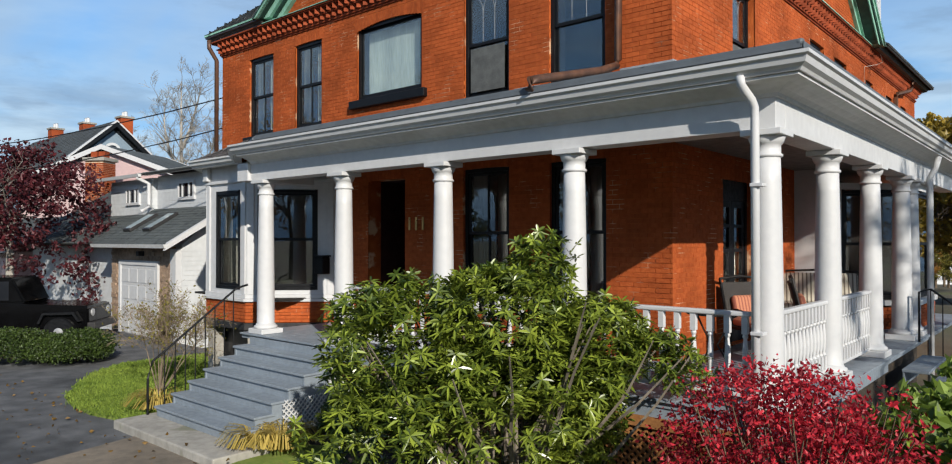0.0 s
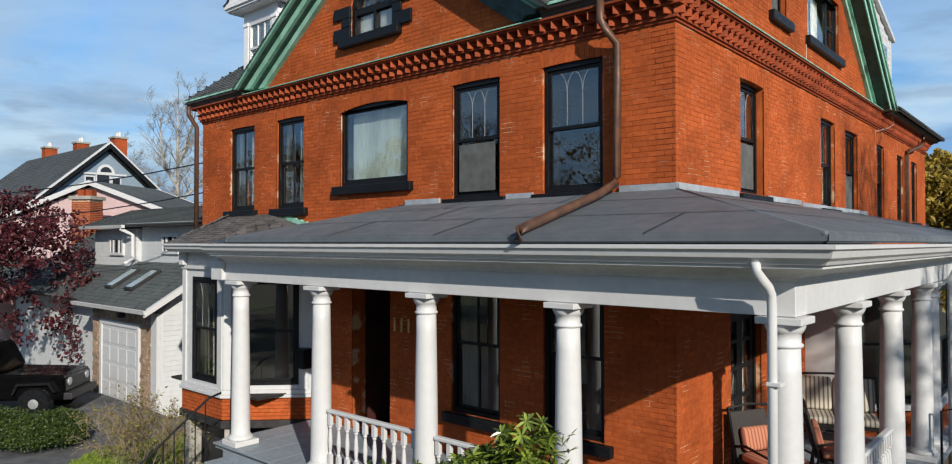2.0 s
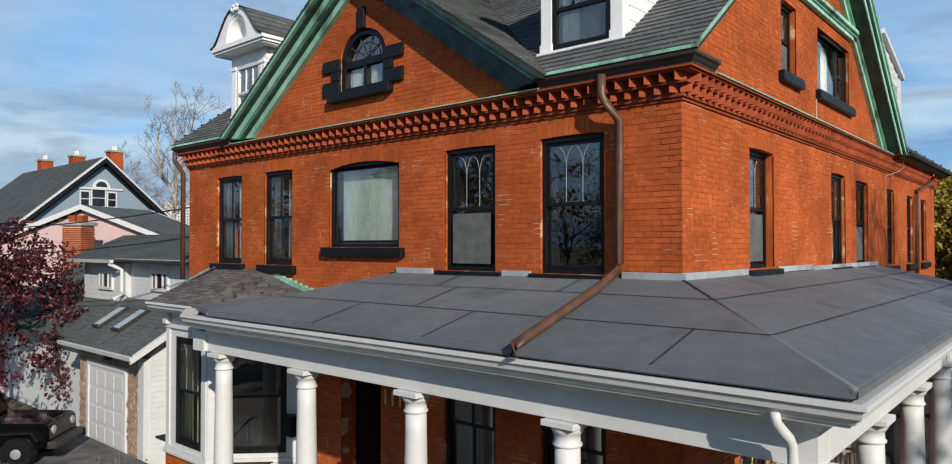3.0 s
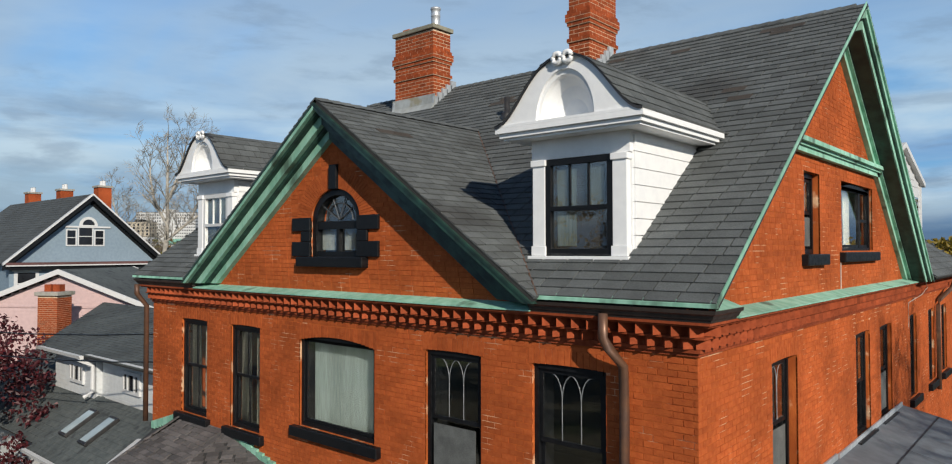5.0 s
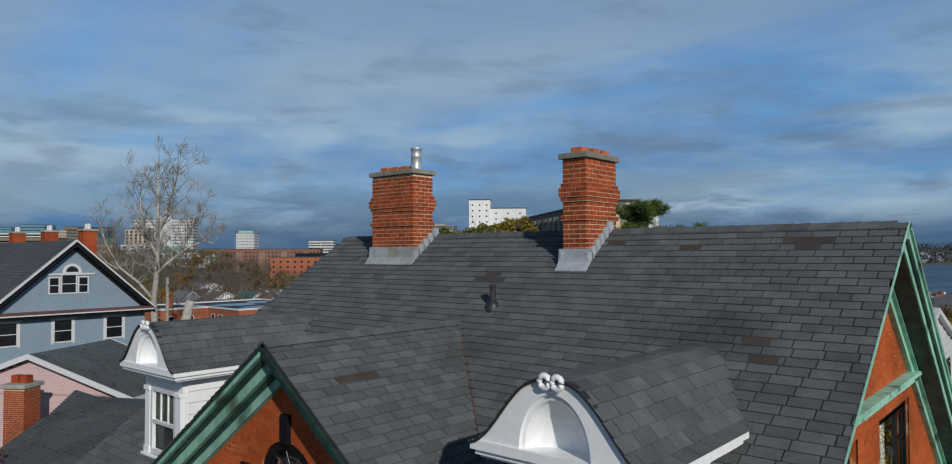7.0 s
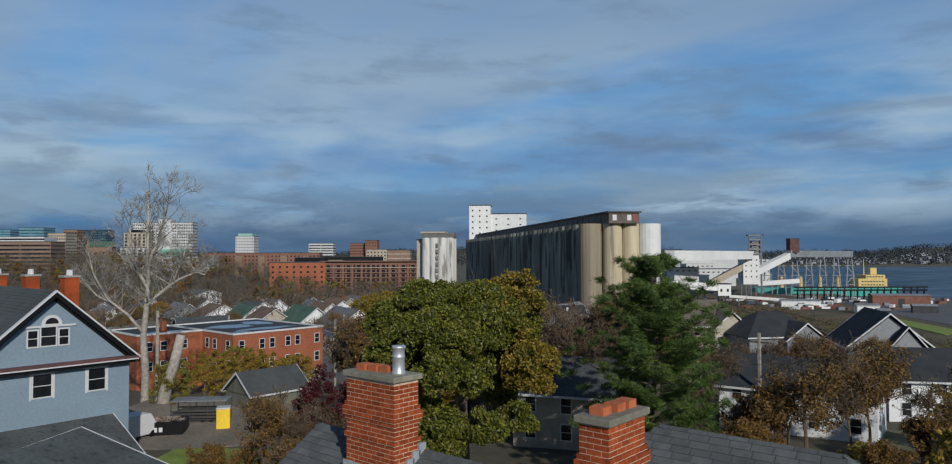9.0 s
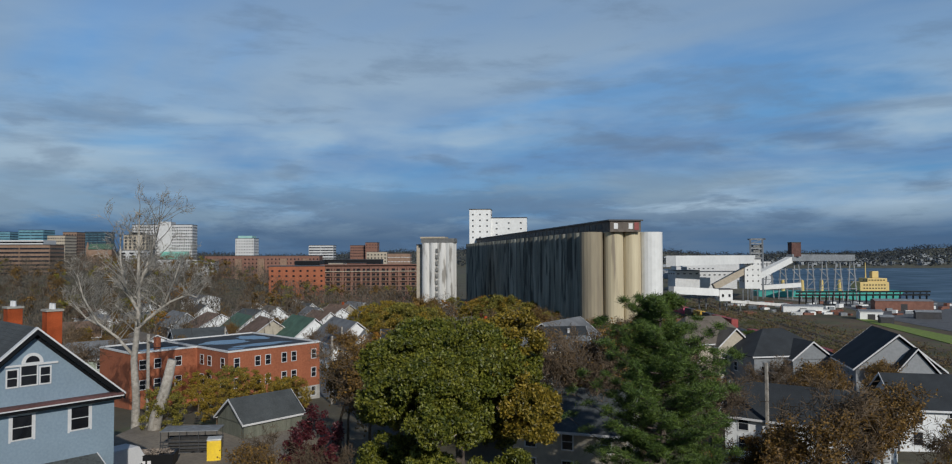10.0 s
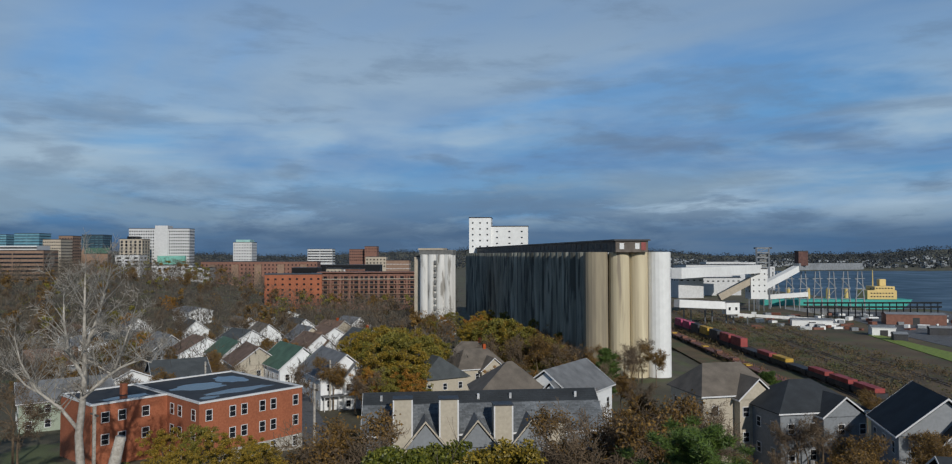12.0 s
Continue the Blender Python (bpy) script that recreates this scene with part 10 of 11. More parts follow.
part("cap_roof", boxed(-8.3, 3.5, -4.7, 5.1, wh + 2.21, wh + 3.0), TAN_FAR, ws)
for k in range(9):
    part("ladder_cage", boxed(-0.5, 0.5, -6.1, -5.4, 12 + 3 * k, 13.6 + 3 * k), STEELWORK_DARK, ws)
block("silo_annex", "grey lean-to tower beside the white silo", 336, -0.078, 3.5, 10, 22.6 - 336 * 0.004, TAN_FAR, -8)
fb = block("flats_block", "long red brick apartment block with balconies", 520, -0.15, 73, 20, 22.6 - 520 * 0.027, BRICK_FAR, 6, wins=(20, 6, 0.7, 0.55))
fh = 22.6 - 520 * 0.027 + 22
for k in range(11):
    u = -34 + 6.8 * k
    part("brick_pier", boxed(u - 0.8, u + 0.8, -11.2, -10.05, 0, fh - 0.4), BRICK_FAR, fb)
for k in range(6):
    part("balcony_slab", boxed(-35, 35, -11.6, -10.06, fh - 4.2 - 3.55 * k, fh - 3.7 - 3.55 * k), TAN_FAR if k == 0 else BRICK_BROWN, fb)
part("cornice", boxed(-36.8, 36.8, -11.9, 10.2, fh + 0.51, fh + 1.1), BRICK_FAR, fb)
block("flats_block", "red brick apartment block", 480, -0.257, 37, 20, 22.6 - 480 * 0.0285, FLAT_BRICK, 12, wins=(8, 5, 0.3, 0.35))
bb = block("brown_block", "long brown brick block with balconies", 640, -0.3026, 102, 20, 22.6 - 640 * 0.0105, BRICK_FAR, 4, wins=(30, 6, 0.35, 0.35))
for k in range(5):
    part("balcony_column", boxed(-44 + 20 * k, -38 + 20 * k, -11.4, -10.1, 6, 22.6 - 640 * 0.0105 + 19.5), BRICK_BROWN, bb)
block("dark_office", "low dark office block", 700, -0.178, 62, 20, 22.6 - 700 * 0.0155, BLACK, 0)
block("dark_office", "low dark office block", 560, -0.239, 20, 16, 22.6 - 560 * 0.0195, BLACK, 0)
block("red_tower", "small red brick tower block", 900, -0.166, 20, 18, 22.6 + 900 * 0.0065, BRICK_FAR, 0, wins=(8, 4, 0.5, 0.4))
block("red_tower", "small red brick tower block", 890, -0.147, 15, 20, 22.6 + 890 * 0.0105, BRICK_FAR, 0, wins=(4, 2, 0.3, 0.3))
block("domed_house", "pale stone house with a hipped roof", 760, -0.14, 22, 14, 22.6 - 760 * 0.004, TAN_FAR, 0, wins=(6, 3, 0.4, 0.4))
block("scaffolded_tower", "brick tower wrapped in pale scaffolding", 560, -0.109, 18, 14, 22.6 - 560 * 0.009, BRICK_BROWN, 0, wins=(7, 7, 0.8, 0.12), wmat=WHITE_FAR)
block("white_office", "white striped office block", 950, -0.2183, 33, 20, 22.6 + 950 * 0.007, WHITE_FAR, 0, wins=(1, 5, 0.95, 0.4))
wt = block("white_tower", "white tower block with green glass top", 850, -0.3267, 22, 20, 22.6 + 850 * 0.0165, WHITE_FAR, 0, wins=(7, 11, 0.4, 0.3))
part("glass_top", boxed(-8.5, 8.5, -8, 8, 22.6 + 850 * 0.0165 + 22.5, 22.6 + 850 * 0.0205 + 22), surf("pale_green_glass", (0.30, 0.52, 0.48), (0.36, 0.58, 0.54), 0.3, 0.3), wt)
ht = block("hotel_tower", "tall white hotel slab with a grid of windows", 800, -0.4445, 66, 18, 22.6 + 800 * 0.036, WHITE_FAR, 4, wins=(26, 14, 0.5, 0.42))
part("core_tower", boxed(-4.5, 9.5, -9.6, 6, 0, 22.6 + 800 * 0.0405 + 22), WHITE_FAR, ht)
part("podium", boxed(0, 30, -14, -9.7, 0, 22.6 - 800 * 0.002 + 22), surf("green_podium_roof", (0.16, 0.40, 0.33), (0.13, 0.34, 0.28), 0.5, 0.6), ht)
tt = block("tan_tower", "tan concrete apartment tower block", 760, -0.483, 24, 18, 22.6 + 760 * 0.0215, TAN_FAR, 0, wins=(5, 9, 0.45, 0.7))
part("plant_room", boxed(-6, 4, -5, 5, 22.6 + 760 * 0.0215 + 22.5, 22.6 + 760 * 0.0255 + 22), BLACK, tt)
block("pale_block", "pale grey apartment block", 720, -0.488, 25, 16, 22.6 - 720 * 0.001, WHITE_FAR, 0, wins=(3, 3, 0.5, 0.5))
block("glass_tower", "dark glass office tower", 1000, -0.537, 30, 24, 22.6 + 1000 * 0.0275, surf("dark_glass_cladding", (0.03, 0.055, 0.075), (0.05, 0.08, 0.10), 0.3, 0.2, patches=0.2), 0, wins=(5, 9, 0.7, 0.15), wmat=TEAL_GLASS)
block("stone_office", "tan stone office block", 800, -0.592, 20, 24, 22.6 + 800 * 0.021, TAN_FAR, 0, wins=(10, 10, 0.5, 0.4))
block("stone_office", "tan stone office block", 820, -0.575, 16, 18, 22.6 + 820 * 0.026, BRICK_BROWN, 0, wins=(5, 8, 0.5, 0.4))
block("glass_office", "teal glass office block", 860, -0.628, 30, 24, 22.6 + 860 * 0.0295, TEAL_GLASS, 0, wins=(1, 6, 0.95, 0.25))
lo_ = block("long_office", "long brown and white office block", 600, -0.645, 50, 24, 22.6 + 600 * 0.0055, BRICK_BROWN, 4, wins=(1, 9, 0.97, 0.4))
part("white_storey", boxed(-18, 20, -13, 8, 22.6 + 600 * 0.0055 + 22.6, 22.6 + 600 * 0.0125 + 22), WHITE_FAR, lo_)
part("white_storey", boxed(-18.2, 20.2, -13.3, -13.05, 22.6 + 600 * 0.0085 + 22, 22.6 + 600 * 0.0105 + 22), BLACK, lo_)
block("glass_office", "teal glass office block", 1000, -0.672, 28, 24, 22.6 + 1000 * 0.028, TEAL_GLASS, 0, wins=(1, 5, 0.95, 0.25))
ch = block("church", "dark stone church with a green roof", 780, -0.535, 24, 14, 22.6 + 780 * 0.001, BRICK_BROWN, 10)
ridge_roof(ch, -12, 12, -7, 7, 22.6 + 780 * 0.001 + 22.6, 6.0, ROOFS["green"], "x", 0.5)
bm = bmesh.new()
lathe(bm, [(2.2, 0), (2.2, 47), (0.2, 54)], 8, (-15, 0, 0))
part("spire", bm, BRICK_BROWN, ch)
for d, s, w, hh in ((900, 0.347, 45, 0.0118), (960, 0.30, 30, 0.0165), (1000, 0.375, 40, 0.0125), (860, 0.405, 26, 0.0185), (820, 0.32, 34, 0.025), (700, 0.335, 52, 0.0345), (660, 0.30, 24, 0.033)):
    block("shore_warehouse", "long pale warehouse on the harbour shore", d, s, w, 18, 22.6 - d * hh, WHITE_FAR, 6, wins=(int(w / 5), 1, 0.4, 0.3))
for d, s, w, top in ((620, -0.425, 34, -0.0155), (600, -0.39, 20, -0.019)):
    block("low_building", "low pale commercial building", d, s, w, 18, 22.6 + d * top, WHITE_FAR, 5, wins=(8, 1, 0.5, 0.4))

# ---------------------------------------------------------------- port
YARD_SOIL = surf("rail_yard_gravel", (0.078, 0.055, 0.03), (0.115, 0.08, 0.043), 0.8, 0.95, 0.3, patches=0.35, c3=(0.075, 0.08, 0.03), c3_lo=0.5, c3_scale=0.09)
patch("rail_yard", [F(150, 0.72), F(170, 0.44), F(330, 0.27), F(520, 0.24), F(540, 0.34), F(330, 0.62), F(230, 0.9)], YARD_SOIL, "brown gravel of the rail yard", -12.2, 6.0)
RUST_RAIL = surf("rusty_rail", (0.16, 0.11, 0.085), (0.22, 0.17, 0.14), 2, 0.5, metal=0.5)
for k in (0, 3, 4, 6):
    p, q = Vector((*F(150, 0.60 + 0.034 * k), 0)), Vector((*F(470, 0.262 + 0.012 * k), 0))
    w = (q - p).normalized()
    sd = Vector((w.y, -w.x, 0))
    bm = bmesh.new()
    for o in (-0.75, 0.75):
        a, b = p + sd * o, q + sd * o
        vs = [bm.verts.new((c.x, c.y, zz)) for c in (a - sd * 0.09, a + sd * 0.09, b + sd * 0.09, b - sd * 0.09) for zz in (-12.2, -12.0)]
        for f in ((0, 2, 3, 1), (2, 4, 5, 3), (4, 6, 7, 5), (6, 0, 1, 7), (1, 3, 5, 7)):
            bm.faces.new([vs[i] for i in f])
    tagged(part("railway_track", bm, RUST_RAIL), "rusty railway track in the yard", "track", kind="structure")
colours = {"red": (0.30, 0.045, 0.04), "dark": (0.03, 0.03, 0.035), "yellow": (0.55, 0.33, 0.03), "pink": (0.45, 0.06, 0.14), "rust": (0.20, 0.08, 0.05)}
cmats = {k: surf(k + "_container_steel", v, None, 0.8, 0.6, patches=0.15) for k, v in colours.items()}
p, q = Vector((*F(165, 0.575), 0)), Vector((*F(330, 0.285), 0))
w = (q - p).normalized()
total = (q - p).length
t_ang = math.degrees(math.atan2(w.y, w.x))
order = ["red", "red", "red", "", "yellow", "red", "", "red", "red", "dark", "yellow", "dark", "pink", "pink"]
u = 0.0
step = total / len(order)
for k, c in enumerate(order):
    m = p + w * (u + step / 2)
    wg = thing("container_wagon", f"flat railway wagon {'with a ' + c + ' steel container' if c else 'standing empty'}", "railway wagon", pose(m.x, m.y, -12.0, 0, 0, t_ang), "freight train")
    part("deck", boxed(-step / 2 + 0.35, step / 2 - 0.35, -1.45, 1.45, 0.55, 1.75), cmats["dark"], wg)
    for b in (-step / 2 + 2, step / 2 - 2):
        part("bogie", boxed(b - 1.2, b + 1.2, -1.1, 1.1, 0.05, 0.54), CHARCOAL, wg)
    if c:
        h = 3.0 if k in (7, 8, 9, 10, 11, 12, 13) else 1.1
        part("container", boxed(-step / 2 + 1.2, step / 2 - 1.2, -1.22, 1.22, 1.76, 1.76 + h, 0.05), cmats[c], wg)
    u += step
# second string of rusty flat wagons
p2, q2 = Vector((*F(160, 0.50), 0)), Vector((*F(320, 0.262), 0))
w2 = (q2 - p2).normalized()
for k in range(11):
    m = p2 + w2 * ((q2 - p2).length * (k + 0.5) / 11)
    wg = thing("flat_wagon", "rusty brown empty flat wagon", "railway wagon", pose(m.x, m.y, -12.0, 0, 0, math.degrees(math.atan2(w2.y, w2.x))), "flat wagons")
    part("deck", boxed(-7.2, 7.2, -1.3, 1.3, 0.8, 1.25), cmats["rust"], wg)
    for b in range(9):
        part("stanchion", boxed(-6.9 + 1.72 * b, -6.75 + 1.72 * b, -1.3, -1.15, 1.26, 1.9), cmats["rust"], wg)
    part("load", boxed(-4 + (k % 4), -1 + (k % 4), -1.0, 0.9, 1.26, 1.6 + 0.2 * (k % 3)), cmats["yellow"] if k % 3 == 0 else cmats["rust"], wg)
    for b in (-5, 5):
        part("bogie", boxed(b - 1.1, b + 1.1, -1.0, 1.0, 0.05, 0.79), CHARCOAL, wg)

STEELWORK = surf("grey_steelwork", (0.22, 0.235, 0.25), (0.16, 0.17, 0.18), 0.8, 0.6, patches=0.2)


def girder(t, p, q, size, mat, name="girder"):
    p, q = Vector(p), Vector(q)
    way = q - p
    m = Matrix.Translation(p) @ way.to_track_quat("X", "Z").to_matrix().to_4x4()
    return part(name, boxed(0, way.length, -size / 2, size / 2, -size / 2, size / 2, 0, m), mat, t)


def far_point(d, s, q):
    x, y = F(d, s)
    return x, y, 22.6 - d * q


# loading galleries on trestles
lg = thing("loading_gallery", "white conveyor galleries on steel trestles at the quay", "conveyor")
d = 430
girder(lg, far_point(330, 0.285, 0.028), far_point(d, 0.40, 0.022), 5.0, SILO_WHITE, "gallery")
girder(lg, far_point(d, 0.345, 0.062), far_point(d, 0.405, 0.030), 4.0, TAN_FAR, "gallery")
girder(lg, far_point(d, 0.405, 0.048), far_point(460, 0.455, 0.022), 4.0, SILO_WHITE, "gallery")
girder(lg, far_point(460, 0.455, 0.019), far_point(500, 0.545, 0.0185), 4.5, STEELWORK, "gallery")
girder(lg, far_point(330, 0.285, 0.0705), far_point(345, 0.355, 0.0735), 3.6, SILO_WHITE, "gallery")
girder(lg, far_point(345, 0.37, 0.0865), far_point(390, 0.665, 0.1045), 1.4, SILO_STAINED, "gallery")
for k in range(9):
    s, dd = 0.385 + 0.034 * k, 347 + 5.2 * k
    girder(lg, far_point(dd, s, 0.0875 + 0.0021 * k), (*F(dd, s), -18.5), 0.45, STEELWORK, "trestle_leg")
block("transfer_tower", "white transfer tower of the grain gallery", 432, 0.398, 10, 9, 22.6 - 432 * 0.022, SILO_WHITE, 0, low=22.6 - 432 * 0.064, wins=(3, 4, 0.2, 0.25))
for o in (-0.0105, -0.0035, 0.0035, 0.0105):
    for dd in (428, 436):
        girder(lg, far_point(dd, 0.398 + o, 0.064), (*F(dd, 0.398 + o), -18.5), 0.5, STEELWORK, "trestle_leg")
lt = thing("lift_tower", "open grey steel lift tower", "tower")
for s in (0.399, 0.4165):
    for dd in (441, 449):
        girder(lt, (*F(dd, s), -18.5), far_point(dd, s, -0.008), 0.9, STEELWORK, "post")
for q in (-0.0075, -0.001, 0.006, 0.013, 0.02, 0.03):
    girder(lt, far_point(441, 0.399, q), far_point(441, 0.4165, q), 0.7, STEELWORK, "brace")
    girder(lt, far_point(441, 0.399, q + 0.0065), far_point(441, 0.4165, q), 0.35, STEELWORK, "brace")
part("cabin", boxed(-3.2, 3.2, -3, 3, 22.6 - 444 * 0.021, 22.6 - 444 * 0.0005, 0, pose(*F(445, 0.408), 0, 0, 0, face)), STEELWORK_DARK, lt)
part("cap", boxed(-4.2, 4.2, -4, 4, 22.6 + 445 * 0.0065, 22.6 + 445 * 0.0085, 0, pose(*F(445, 0.408), 0, 0, 0, face)), CHARCOAL, lt)
block("crane_house", "rust-red machine house on the gallery", 462, 0.4625, 6.2, 6, 22.6 + 462 * 0.0025, surf("dark_rust_steel", (0.09, 0.035, 0.025), (0.06, 0.024, 0.02), 0.8, 0.7), 0, low=14.6)
block("white_warehouse", "long white warehouse on the quay", 640, 0.34, 60, 24, 22.6 - 640 * 0.016, WHITE_FAR, 0, low=5, wins=(10, 1, 0.5, 0.3))
block("white_gatehouse", "white gatehouse on stilts by the tracks", 345, 0.3615, 6.5, 6, 22.6 - 345 * 0.069, SILO_WHITE, 0, low=22.6 - 345 * 0.0855, wins=(2, 1, 0.3, 0.4))
for s in (0.425, 0.445, 0.465, 0.485, 0.505, 0.525, 0.545):
    feet = []
    for dd, o in ((470, -0.007), (470, 0.007), (486, -0.007), (486, 0.007)):
        top = far_point(dd, s + o * 0.4, 0.026)
        x0, y0 = F(dd, s + o)
        girder(lg, top, (x0, y0, -17), 0.6, STEELWORK, "trestle_leg")
    for q in (0.036, 0.05, 0.064):
        girder(lg, far_point(470, s - 0.007, q), far_point(470, s + 0.007, q), 0.45, STEELWORK, "brace")
    girder(lg, far_point(470, s - 0.007, 0.064), far_point(470, s + 0.006, 0.05), 0.4, STEELWORK, "brace")
    girder(lg, far_point(470, s + 0.007, 0.05), far_point(470, s - 0.006, 0.036), 0.4, STEELWORK, "brace")
girder(lg, far_point(470, 0.41, 0.062), far_point(470, 0.47, 0.058), 3.0, SILO_WHITE, "gallery")
for s in (0.30, 0.33, 0.36):
    for o in (-0.005, 0.005):
        x0, y0, z0 = far_point(350, s + o, 0.08)
        girder(lg, (x0, y0, z0), (x0, y0, -14), 0.5, STEELWORK, "trestle_leg")

# pier frames and the ship
pr = thing("pier_shed", "open black steel pier shed frame", "pier")
for s in np.linspace(0.47, 0.655, 20):
    for dd in (378, 410):
        x0, y0, z0 = far_point(dd, float(s), 0.0763 * 378 / dd)
        girder(pr, (x0, y0, z0), (x0, y0, -17.5), 0.5, BLACK, "post")
girder(pr, far_point(378, 0.465, 0.0763), far_point(378, 0.66, 0.0763), 0.9, BLACK, "beam")
girder(pr, far_point(378, 0.465, 0.09), far_point(378, 0.66, 0.09), 0.5, BLACK, "beam")
girder(pr, far_point(410, 0.465, 0.0703), far_point(410, 0.66, 0.0703), 0.9, BLACK, "beam")
slab("pier_deck", [(*F(372, 0.44), -17.0), (*F(372, 0.68), -17.0), (*F(470, 0.62), -17.0), (*F(520, 0.44), -17.0)], CONCRETE, pr, "", 3.0)
TEAL = surf("teal_hull_paint", (0.03, 0.32, 0.27), (0.025, 0.27, 0.23), 0.5, 0.5, patches=0.15)
BUFF = surf("buff_ship_paint", (0.62, 0.46, 0.17), (0.56, 0.41, 0.15), 0.5, 0.5, patches=0.1)
shx, shy = F(560, 0.518)
ship = thing("cargo_ship", "cargo ship with teal hull and buff superstructure at the quay", "ship", pose(shx, shy, -20.8, 0, 0, face - 6))
bm = bmesh.new()
prism(bm, [(-62, 0), (42, 0), (49, 7.5), (-62, 7)], -10, 10)
part("hull", bm, TEAL, ship)
part("deckhouse", boxed(16, 38, -9, 9, 7.5, 14.5, 0.3), BUFF, ship)
part("deckhouse", boxed(22, 37, -8, 8, 14.5, 17.5, 0.3), BUFF, ship)
bm = bmesh.new()
for z in (9.2, 11.8, 15.6):
    for k in range(8):
        box(bm, 18.5 + k * 2.2, 19.8 + k * 2.2, -9.1 if z < 14 else -8.1, -8.9 if z < 14 else -7.9, z, z + 0.9)
part("window_grid", bm, DARK_PANE, ship, kind="stuff")
part("funnel", boxed(28, 33, -2.5, 2.5, 17.5, 23, 0.4), BUFF, ship)
for x in (-40, -25, -10, 4):
    bm = bmesh.new()
    lathe(bm, [(1.6, 7), (1.4, 15), (0.8, 16)], 12, (x, 0, 0))
    part("deck_crane", bm, BUFF, ship)
bm = bmesh.new()
tube(bm, [(24, 0, 17.5), (24, 0, 30)], 0.6, 8, 0.25)
part("mast", bm, BUFF, ship)
WATER = surf("harbour_water", (0.014, 0.036, 0.062), (0.018, 0.044, 0.072), 0.02, 0.4, 0.6, 0.25, patches=0.15, spec=0.18)
water = bmesh.new()
prism(water, [F(180, 1.9), F(480, 0.30), F(1500, 0.22), F(2000, 0.30), F(2100, 1.6)], -22.0, -20.9, "z")
tagged(part("harbour", water, WATER), "dark blue harbour water", "water", kind="structure")
# sheds and clutter on the quay
for d, s, w, dp, h, mat, label in ((300, 0.575, 9, 6, 3.4, "white", "white metal shed in the port yard"), (340, 0.475, 18, 6, 2.8, "white", "white arched store in the port yard"), (345, 0.62, 26, 8, 5, "rust", "red-brown shed in the port yard"), (282, 0.6, 5, 4, 2.6, "dark", "dark cabin in the port yard"), (300, 0.66, 10, 3, 3, "dark", "dark lorry trailer in the port yard")):
    x, y = F(d, s)
    t = thing("port_shed", label, "shed", pose(x, y, -12.15, 0, 0, face - 15))
    m = SILO_WHITE if mat == "white" else cmats[mat]
    hall(t, -w / 2, w / 2, -dp / 2, dp / 2, -1.5, h, m)
    ridge_roof(t, -w / 2, w / 2, -dp / 2, dp / 2, h, 0.9, STEELWORK, "x", 0.2, 0, (m, m))
    part("door", boxed(-1.5, 1.5, -dp / 2 - 0.05, -dp / 2 - 0.001, -0.2, h * 0.7), CHARCOAL, t)
patch("quay_road", [F(230, 0.75), F(300, 0.60), F(420, 0.50), F(420, 0.66), F(300, 0.8)], ASPHALT, "grey asphalt of the port yard", -12.1, 5.0, "pavement")
patch("grass_bank", [F(215, 0.70), F(300, 0.555), F(306, 0.562), F(228, 0.72)], MOSS, "green grass bank by the tracks", -12.0, 3.0)
VERGE = surf("weedy_yard_verge", (0.09, 0.062, 0.029), (0.135, 0.093, 0.043), 1.5, 0.95, 0.4, c3=(0.075, 0.085, 0.03), c3_lo=0.5, c3_scale=0.12)
patch("weedy_verge", [F(152, 0.612), F(468, 0.266), F(468, 0.293), F(152, 0.69)], VERGE, "weedy brown bank between the tracks", -12.1, 0.6)
patch("weedy_bank", [F(150, 0.46), F(320, 0.235), F(330, 0.255), F(158, 0.50)], VERGE, "weedy brown bank beside the tracks", -12.15, 4.0)

def twig_cloud(name, centres, per, radius, seed):
    """Thin upright twigs scattered round centres: leafless crowns far off."""
    g = np.random.default_rng(seed)
    c = np.repeat(np.asarray(centres, float), per, axis=0)
    n = len(c)
    p = c + g.normal(size=(n, 3)) * radius * np.array([0.5, 0.5, 0.5])
    w = g.normal(size=(n, 3)) * np.array([0.55, 0.55, 0.35]) + np.array([0, 0, 0.8])
    w /= np.linalg.norm(w, axis=1, keepdims=True)
    b = np.cross(w, g.normal(size=(n, 3)))
    b /= np.linalg.norm(b, axis=1, keepdims=True)
    l, t = g.uniform(0.8, 2.4, (n, 1)), g.uniform(0.04, 0.11, (n, 1))
    v = np.stack([p - b * t, p + b * t, p + w * l + b * t * 0.4, p + w * l - b * t * 0.4], 1).reshape(-1, 3)
    return mesh_of(name, v, np.arange(n)[:, None] * 4 + np.array([0, 1, 2, 3]))


# dry scrub on the banks of the rail yard
rng = np.random.default_rng(90)
for k, (n, s0, s1, e0, e1) in enumerate(((420, 0.615, 0.70, 0.268, 0.292), (260, 0.46, 0.50, 0.237, 0.254), (300, 0.73, 0.86, 0.30, 0.35))):
    pts = []
    for i in range(n):
        f, g = rng.uniform(0, 1) ** 0.7, rng.uniform(0, 1)
        a, b = F(155, s0 + (s1 - s0) * g), F(440, e0 + (e1 - e0) * g)
        pts.append((a[0] + (b[0] - a[0]) * (1 - f), a[1] + (b[1] - a[1]) * (1 - f), -12.2 + rng.uniform(0, 0.3)))
    tagged(part("dry_scrub", leaf_cloud("dry_scrub", pts, 30, 3.0, 0.32, 96 + k, 2.4), VERGE), "dry brown scrub along the tracks", "scrub", kind="stuff")

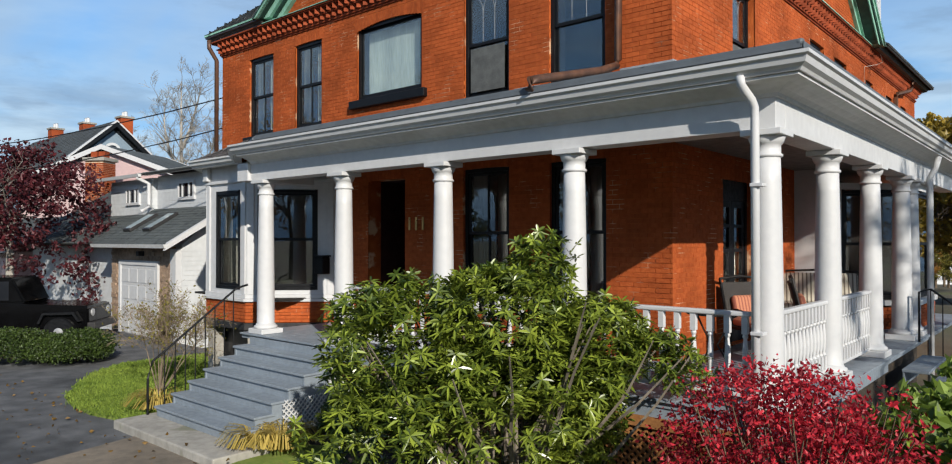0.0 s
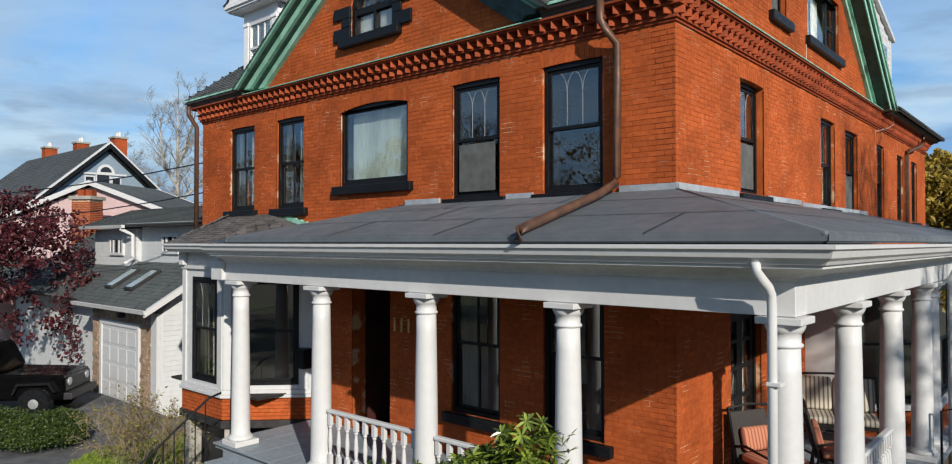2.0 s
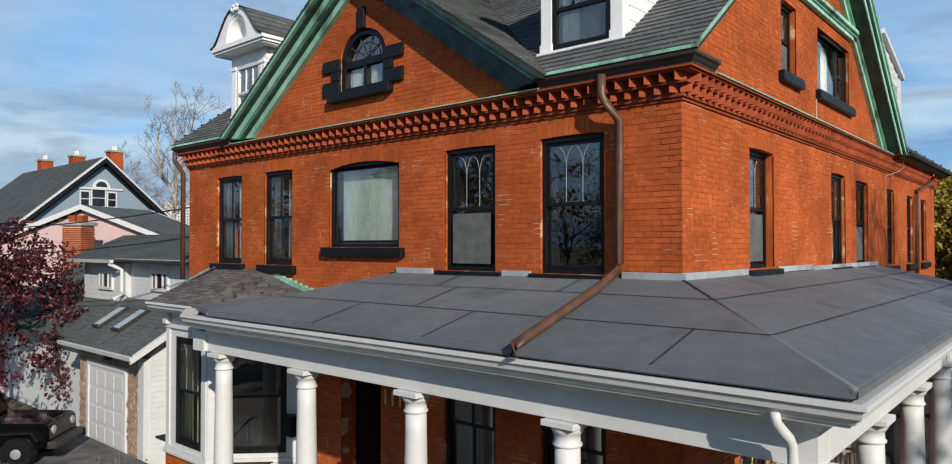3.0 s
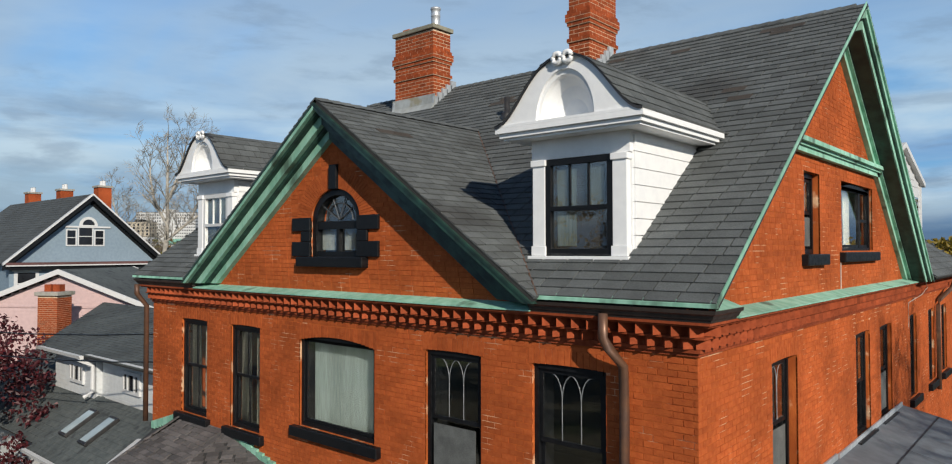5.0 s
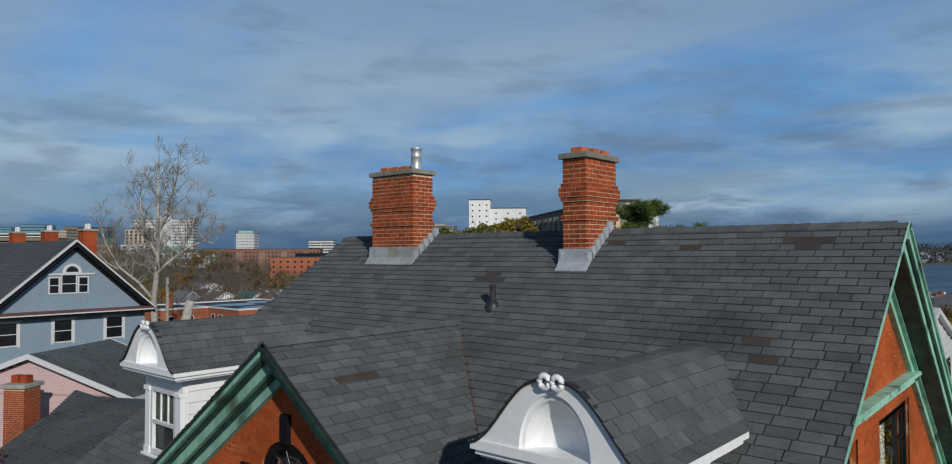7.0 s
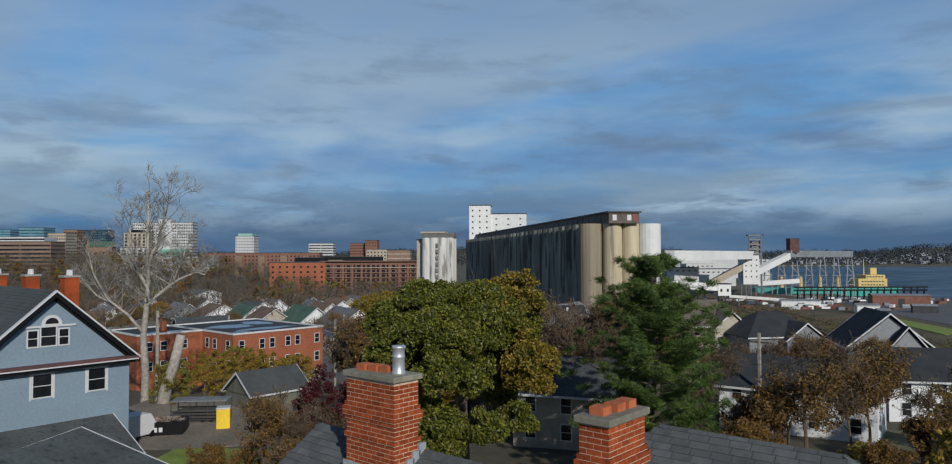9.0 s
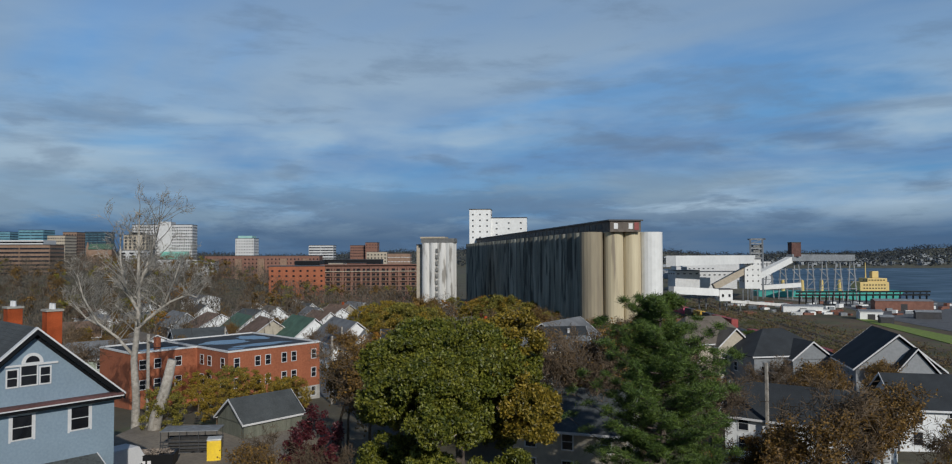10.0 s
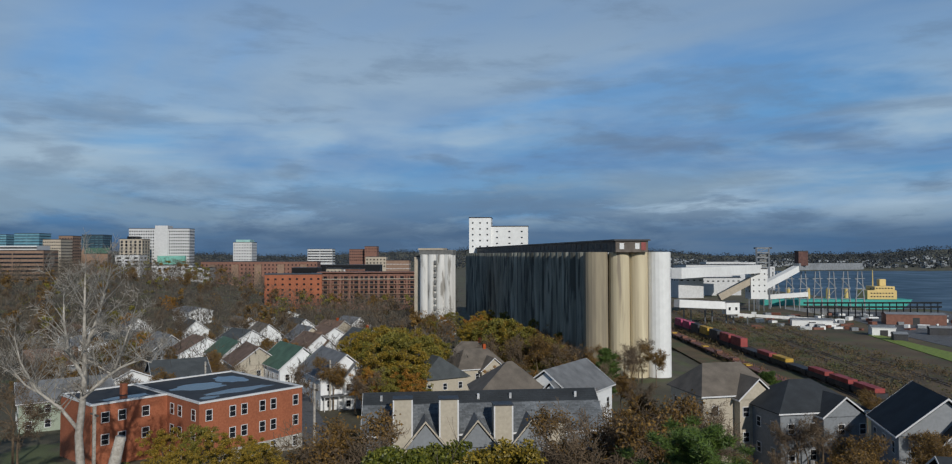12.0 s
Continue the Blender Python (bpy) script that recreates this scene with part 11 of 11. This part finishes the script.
# far woods and the far shore
rng = np.random.default_rng(91)
FAR_WOOD = leafy("far_autumn_woods", (0.066, 0.056, 0.044), (0.11, 0.09, 0.066), 0.5, 0.9, 0.0)
pts = []
for i in range(4600):
    d = rng.uniform(260, 800) if i > 350 else rng.uniform(150, 260)
    s = rng.uniform(-0.75, -0.03)
    x, y = F(d, s)
    pts.append((x, y, land(x, y) + rng.uniform(1.0, 6.5 + d * 0.014)))
tagged(part("far_woods", twig_cloud("far_woods", pts, 42, 3.6, 92), FAR_WOOD), "brown leafless woods among the streets", "woods", kind="stuff")
for k, (mat, label, n) in enumerate(((OLIVE, "olive autumn crowns among the far streets", 34), (RUSSET, "russet autumn crowns among the far streets", 60))):
    pts = []
    for i in range(n):
        d, s = rng.uniform(260, 760), rng.uniform(-0.72, -0.05)
        x, y = F(d, s)
        for j in range(9):
            pts.append((x + rng.normal() * 2.4, y + rng.normal() * 2.4, land(x, y) + rng.uniform(3, 10 + d * 0.01)))
    tagged(part("far_foliage", leaf_cloud("far_foliage", pts, 40, 1.5, 0.7, 95 + k), mat), label, "woods", kind="stuff")
# low roofs of the town between the woods and the tall blocks
for k, (mat, n) in enumerate(((WHITE_FAR, 70), (TAN_FAR, 30), (BRICK_FAR, 34))):
    bm, tops = bmesh.new(), bmesh.new()
    for i in range(n):
        d, s = rng.uniform(620, 1150), rng.uniform(-0.74, -0.07)
        x, y = F(d, s)
        w, dp, h = rng.uniform(8, 20), rng.uniform(8, 14), 22.6 - d * rng.uniform(0.0165, 0.034)
        m = pose(x, y, 0, 0, 0, face + rng.uniform(-30, 30))
        box(bm, -w / 2, w / 2, -dp / 2, dp / 2, land(x, y) - 2, h, m)
        box(tops, -w / 2 - 0.3, w / 2 + 0.3, -dp / 2 - 0.3, dp / 2 + 0.3, h, h + rng.uniform(0.4, 1.2), m)
        for q in range(int((h - land(x, y)) / 3.4)):
            nw = int(w / 3.2)
            for j in range(nw):
                u = -w / 2 + w * (j + 0.5) / nw
                box(tops, u - 0.65, u + 0.65, -dp / 2 - 0.1, -dp / 2 + 0.1, h - 3.0 - 3.4 * q, h - 1.5 - 3.4 * q, m)
    tagged(part("far_town", bm, mat), ("pale", "tan", "red brick", "glass")[k] + " low buildings of the far town", "town", kind="stuff")
    tagged(part("far_town_detail", tops, CHARCOAL), "dark roofs and windows of the far town", "town", kind="stuff")
pts = []
for i in range(2600):
    d = rng.uniform(1790, 4200)
    s = rng.uniform(-0.8, 0.85)
    x, y = F(d, s)
    pts.append((x, y, land(x, y) + rng.uniform(0, 7)))
# the blue haze of distance is mixed into the woods' colour
tagged(part("far_woods", leaf_cloud("far_woods", pts, 22, 26, 4.6, 93), surf("haze_tinted_woods", (0.024, 0.032, 0.04), (0.034, 0.042, 0.05), 0.02, 1.0)), "dark wooded hills beyond the harbour", "woods", kind="stuff")
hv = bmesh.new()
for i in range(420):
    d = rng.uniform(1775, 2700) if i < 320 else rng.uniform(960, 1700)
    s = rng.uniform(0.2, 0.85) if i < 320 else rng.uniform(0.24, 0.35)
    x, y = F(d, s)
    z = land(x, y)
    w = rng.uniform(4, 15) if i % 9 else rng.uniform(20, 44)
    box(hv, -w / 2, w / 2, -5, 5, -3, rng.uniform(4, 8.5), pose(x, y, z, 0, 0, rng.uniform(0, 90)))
# house colour greyed and blued to carry the haze
tagged(part("far_town", hv, surf("haze_tinted_walls", (0.30, 0.32, 0.34), (0.22, 0.235, 0.25), 0.02, 0.9, patches=0.4)), "pale houses on the far shore", "town", kind="stuff")

# vehicles, stacks and bollards strewn over the quay
for k, (mat, label) in enumerate(((SILO_WHITE, "white vans and cabins strewn over the quay"), (STEELWORK, "grey stacks and plant strewn over the quay"), (cmats["rust"], "rusty stacks strewn over the quay"))):
    hv = bmesh.new()
    for i in range(30):
        d, s = rng.uniform(318, 400), rng.uniform(0.36, 0.69)
        if s * d > 262:
            continue
        x, y = F(d, s)
        w, dp, h = rng.uniform(1.5, 5.5), rng.uniform(1.5, 2.4), rng.uniform(0.6, 1.9)
        box(hv, -w / 2, w / 2, -dp / 2, dp / 2, -12.3, -12.1 + h, pose(x, y, 0, 0, 0, face + rng.uniform(-40, 40)))
    tagged(part("quay_clutter", hv, mat), label, "clutter", kind="stuff")
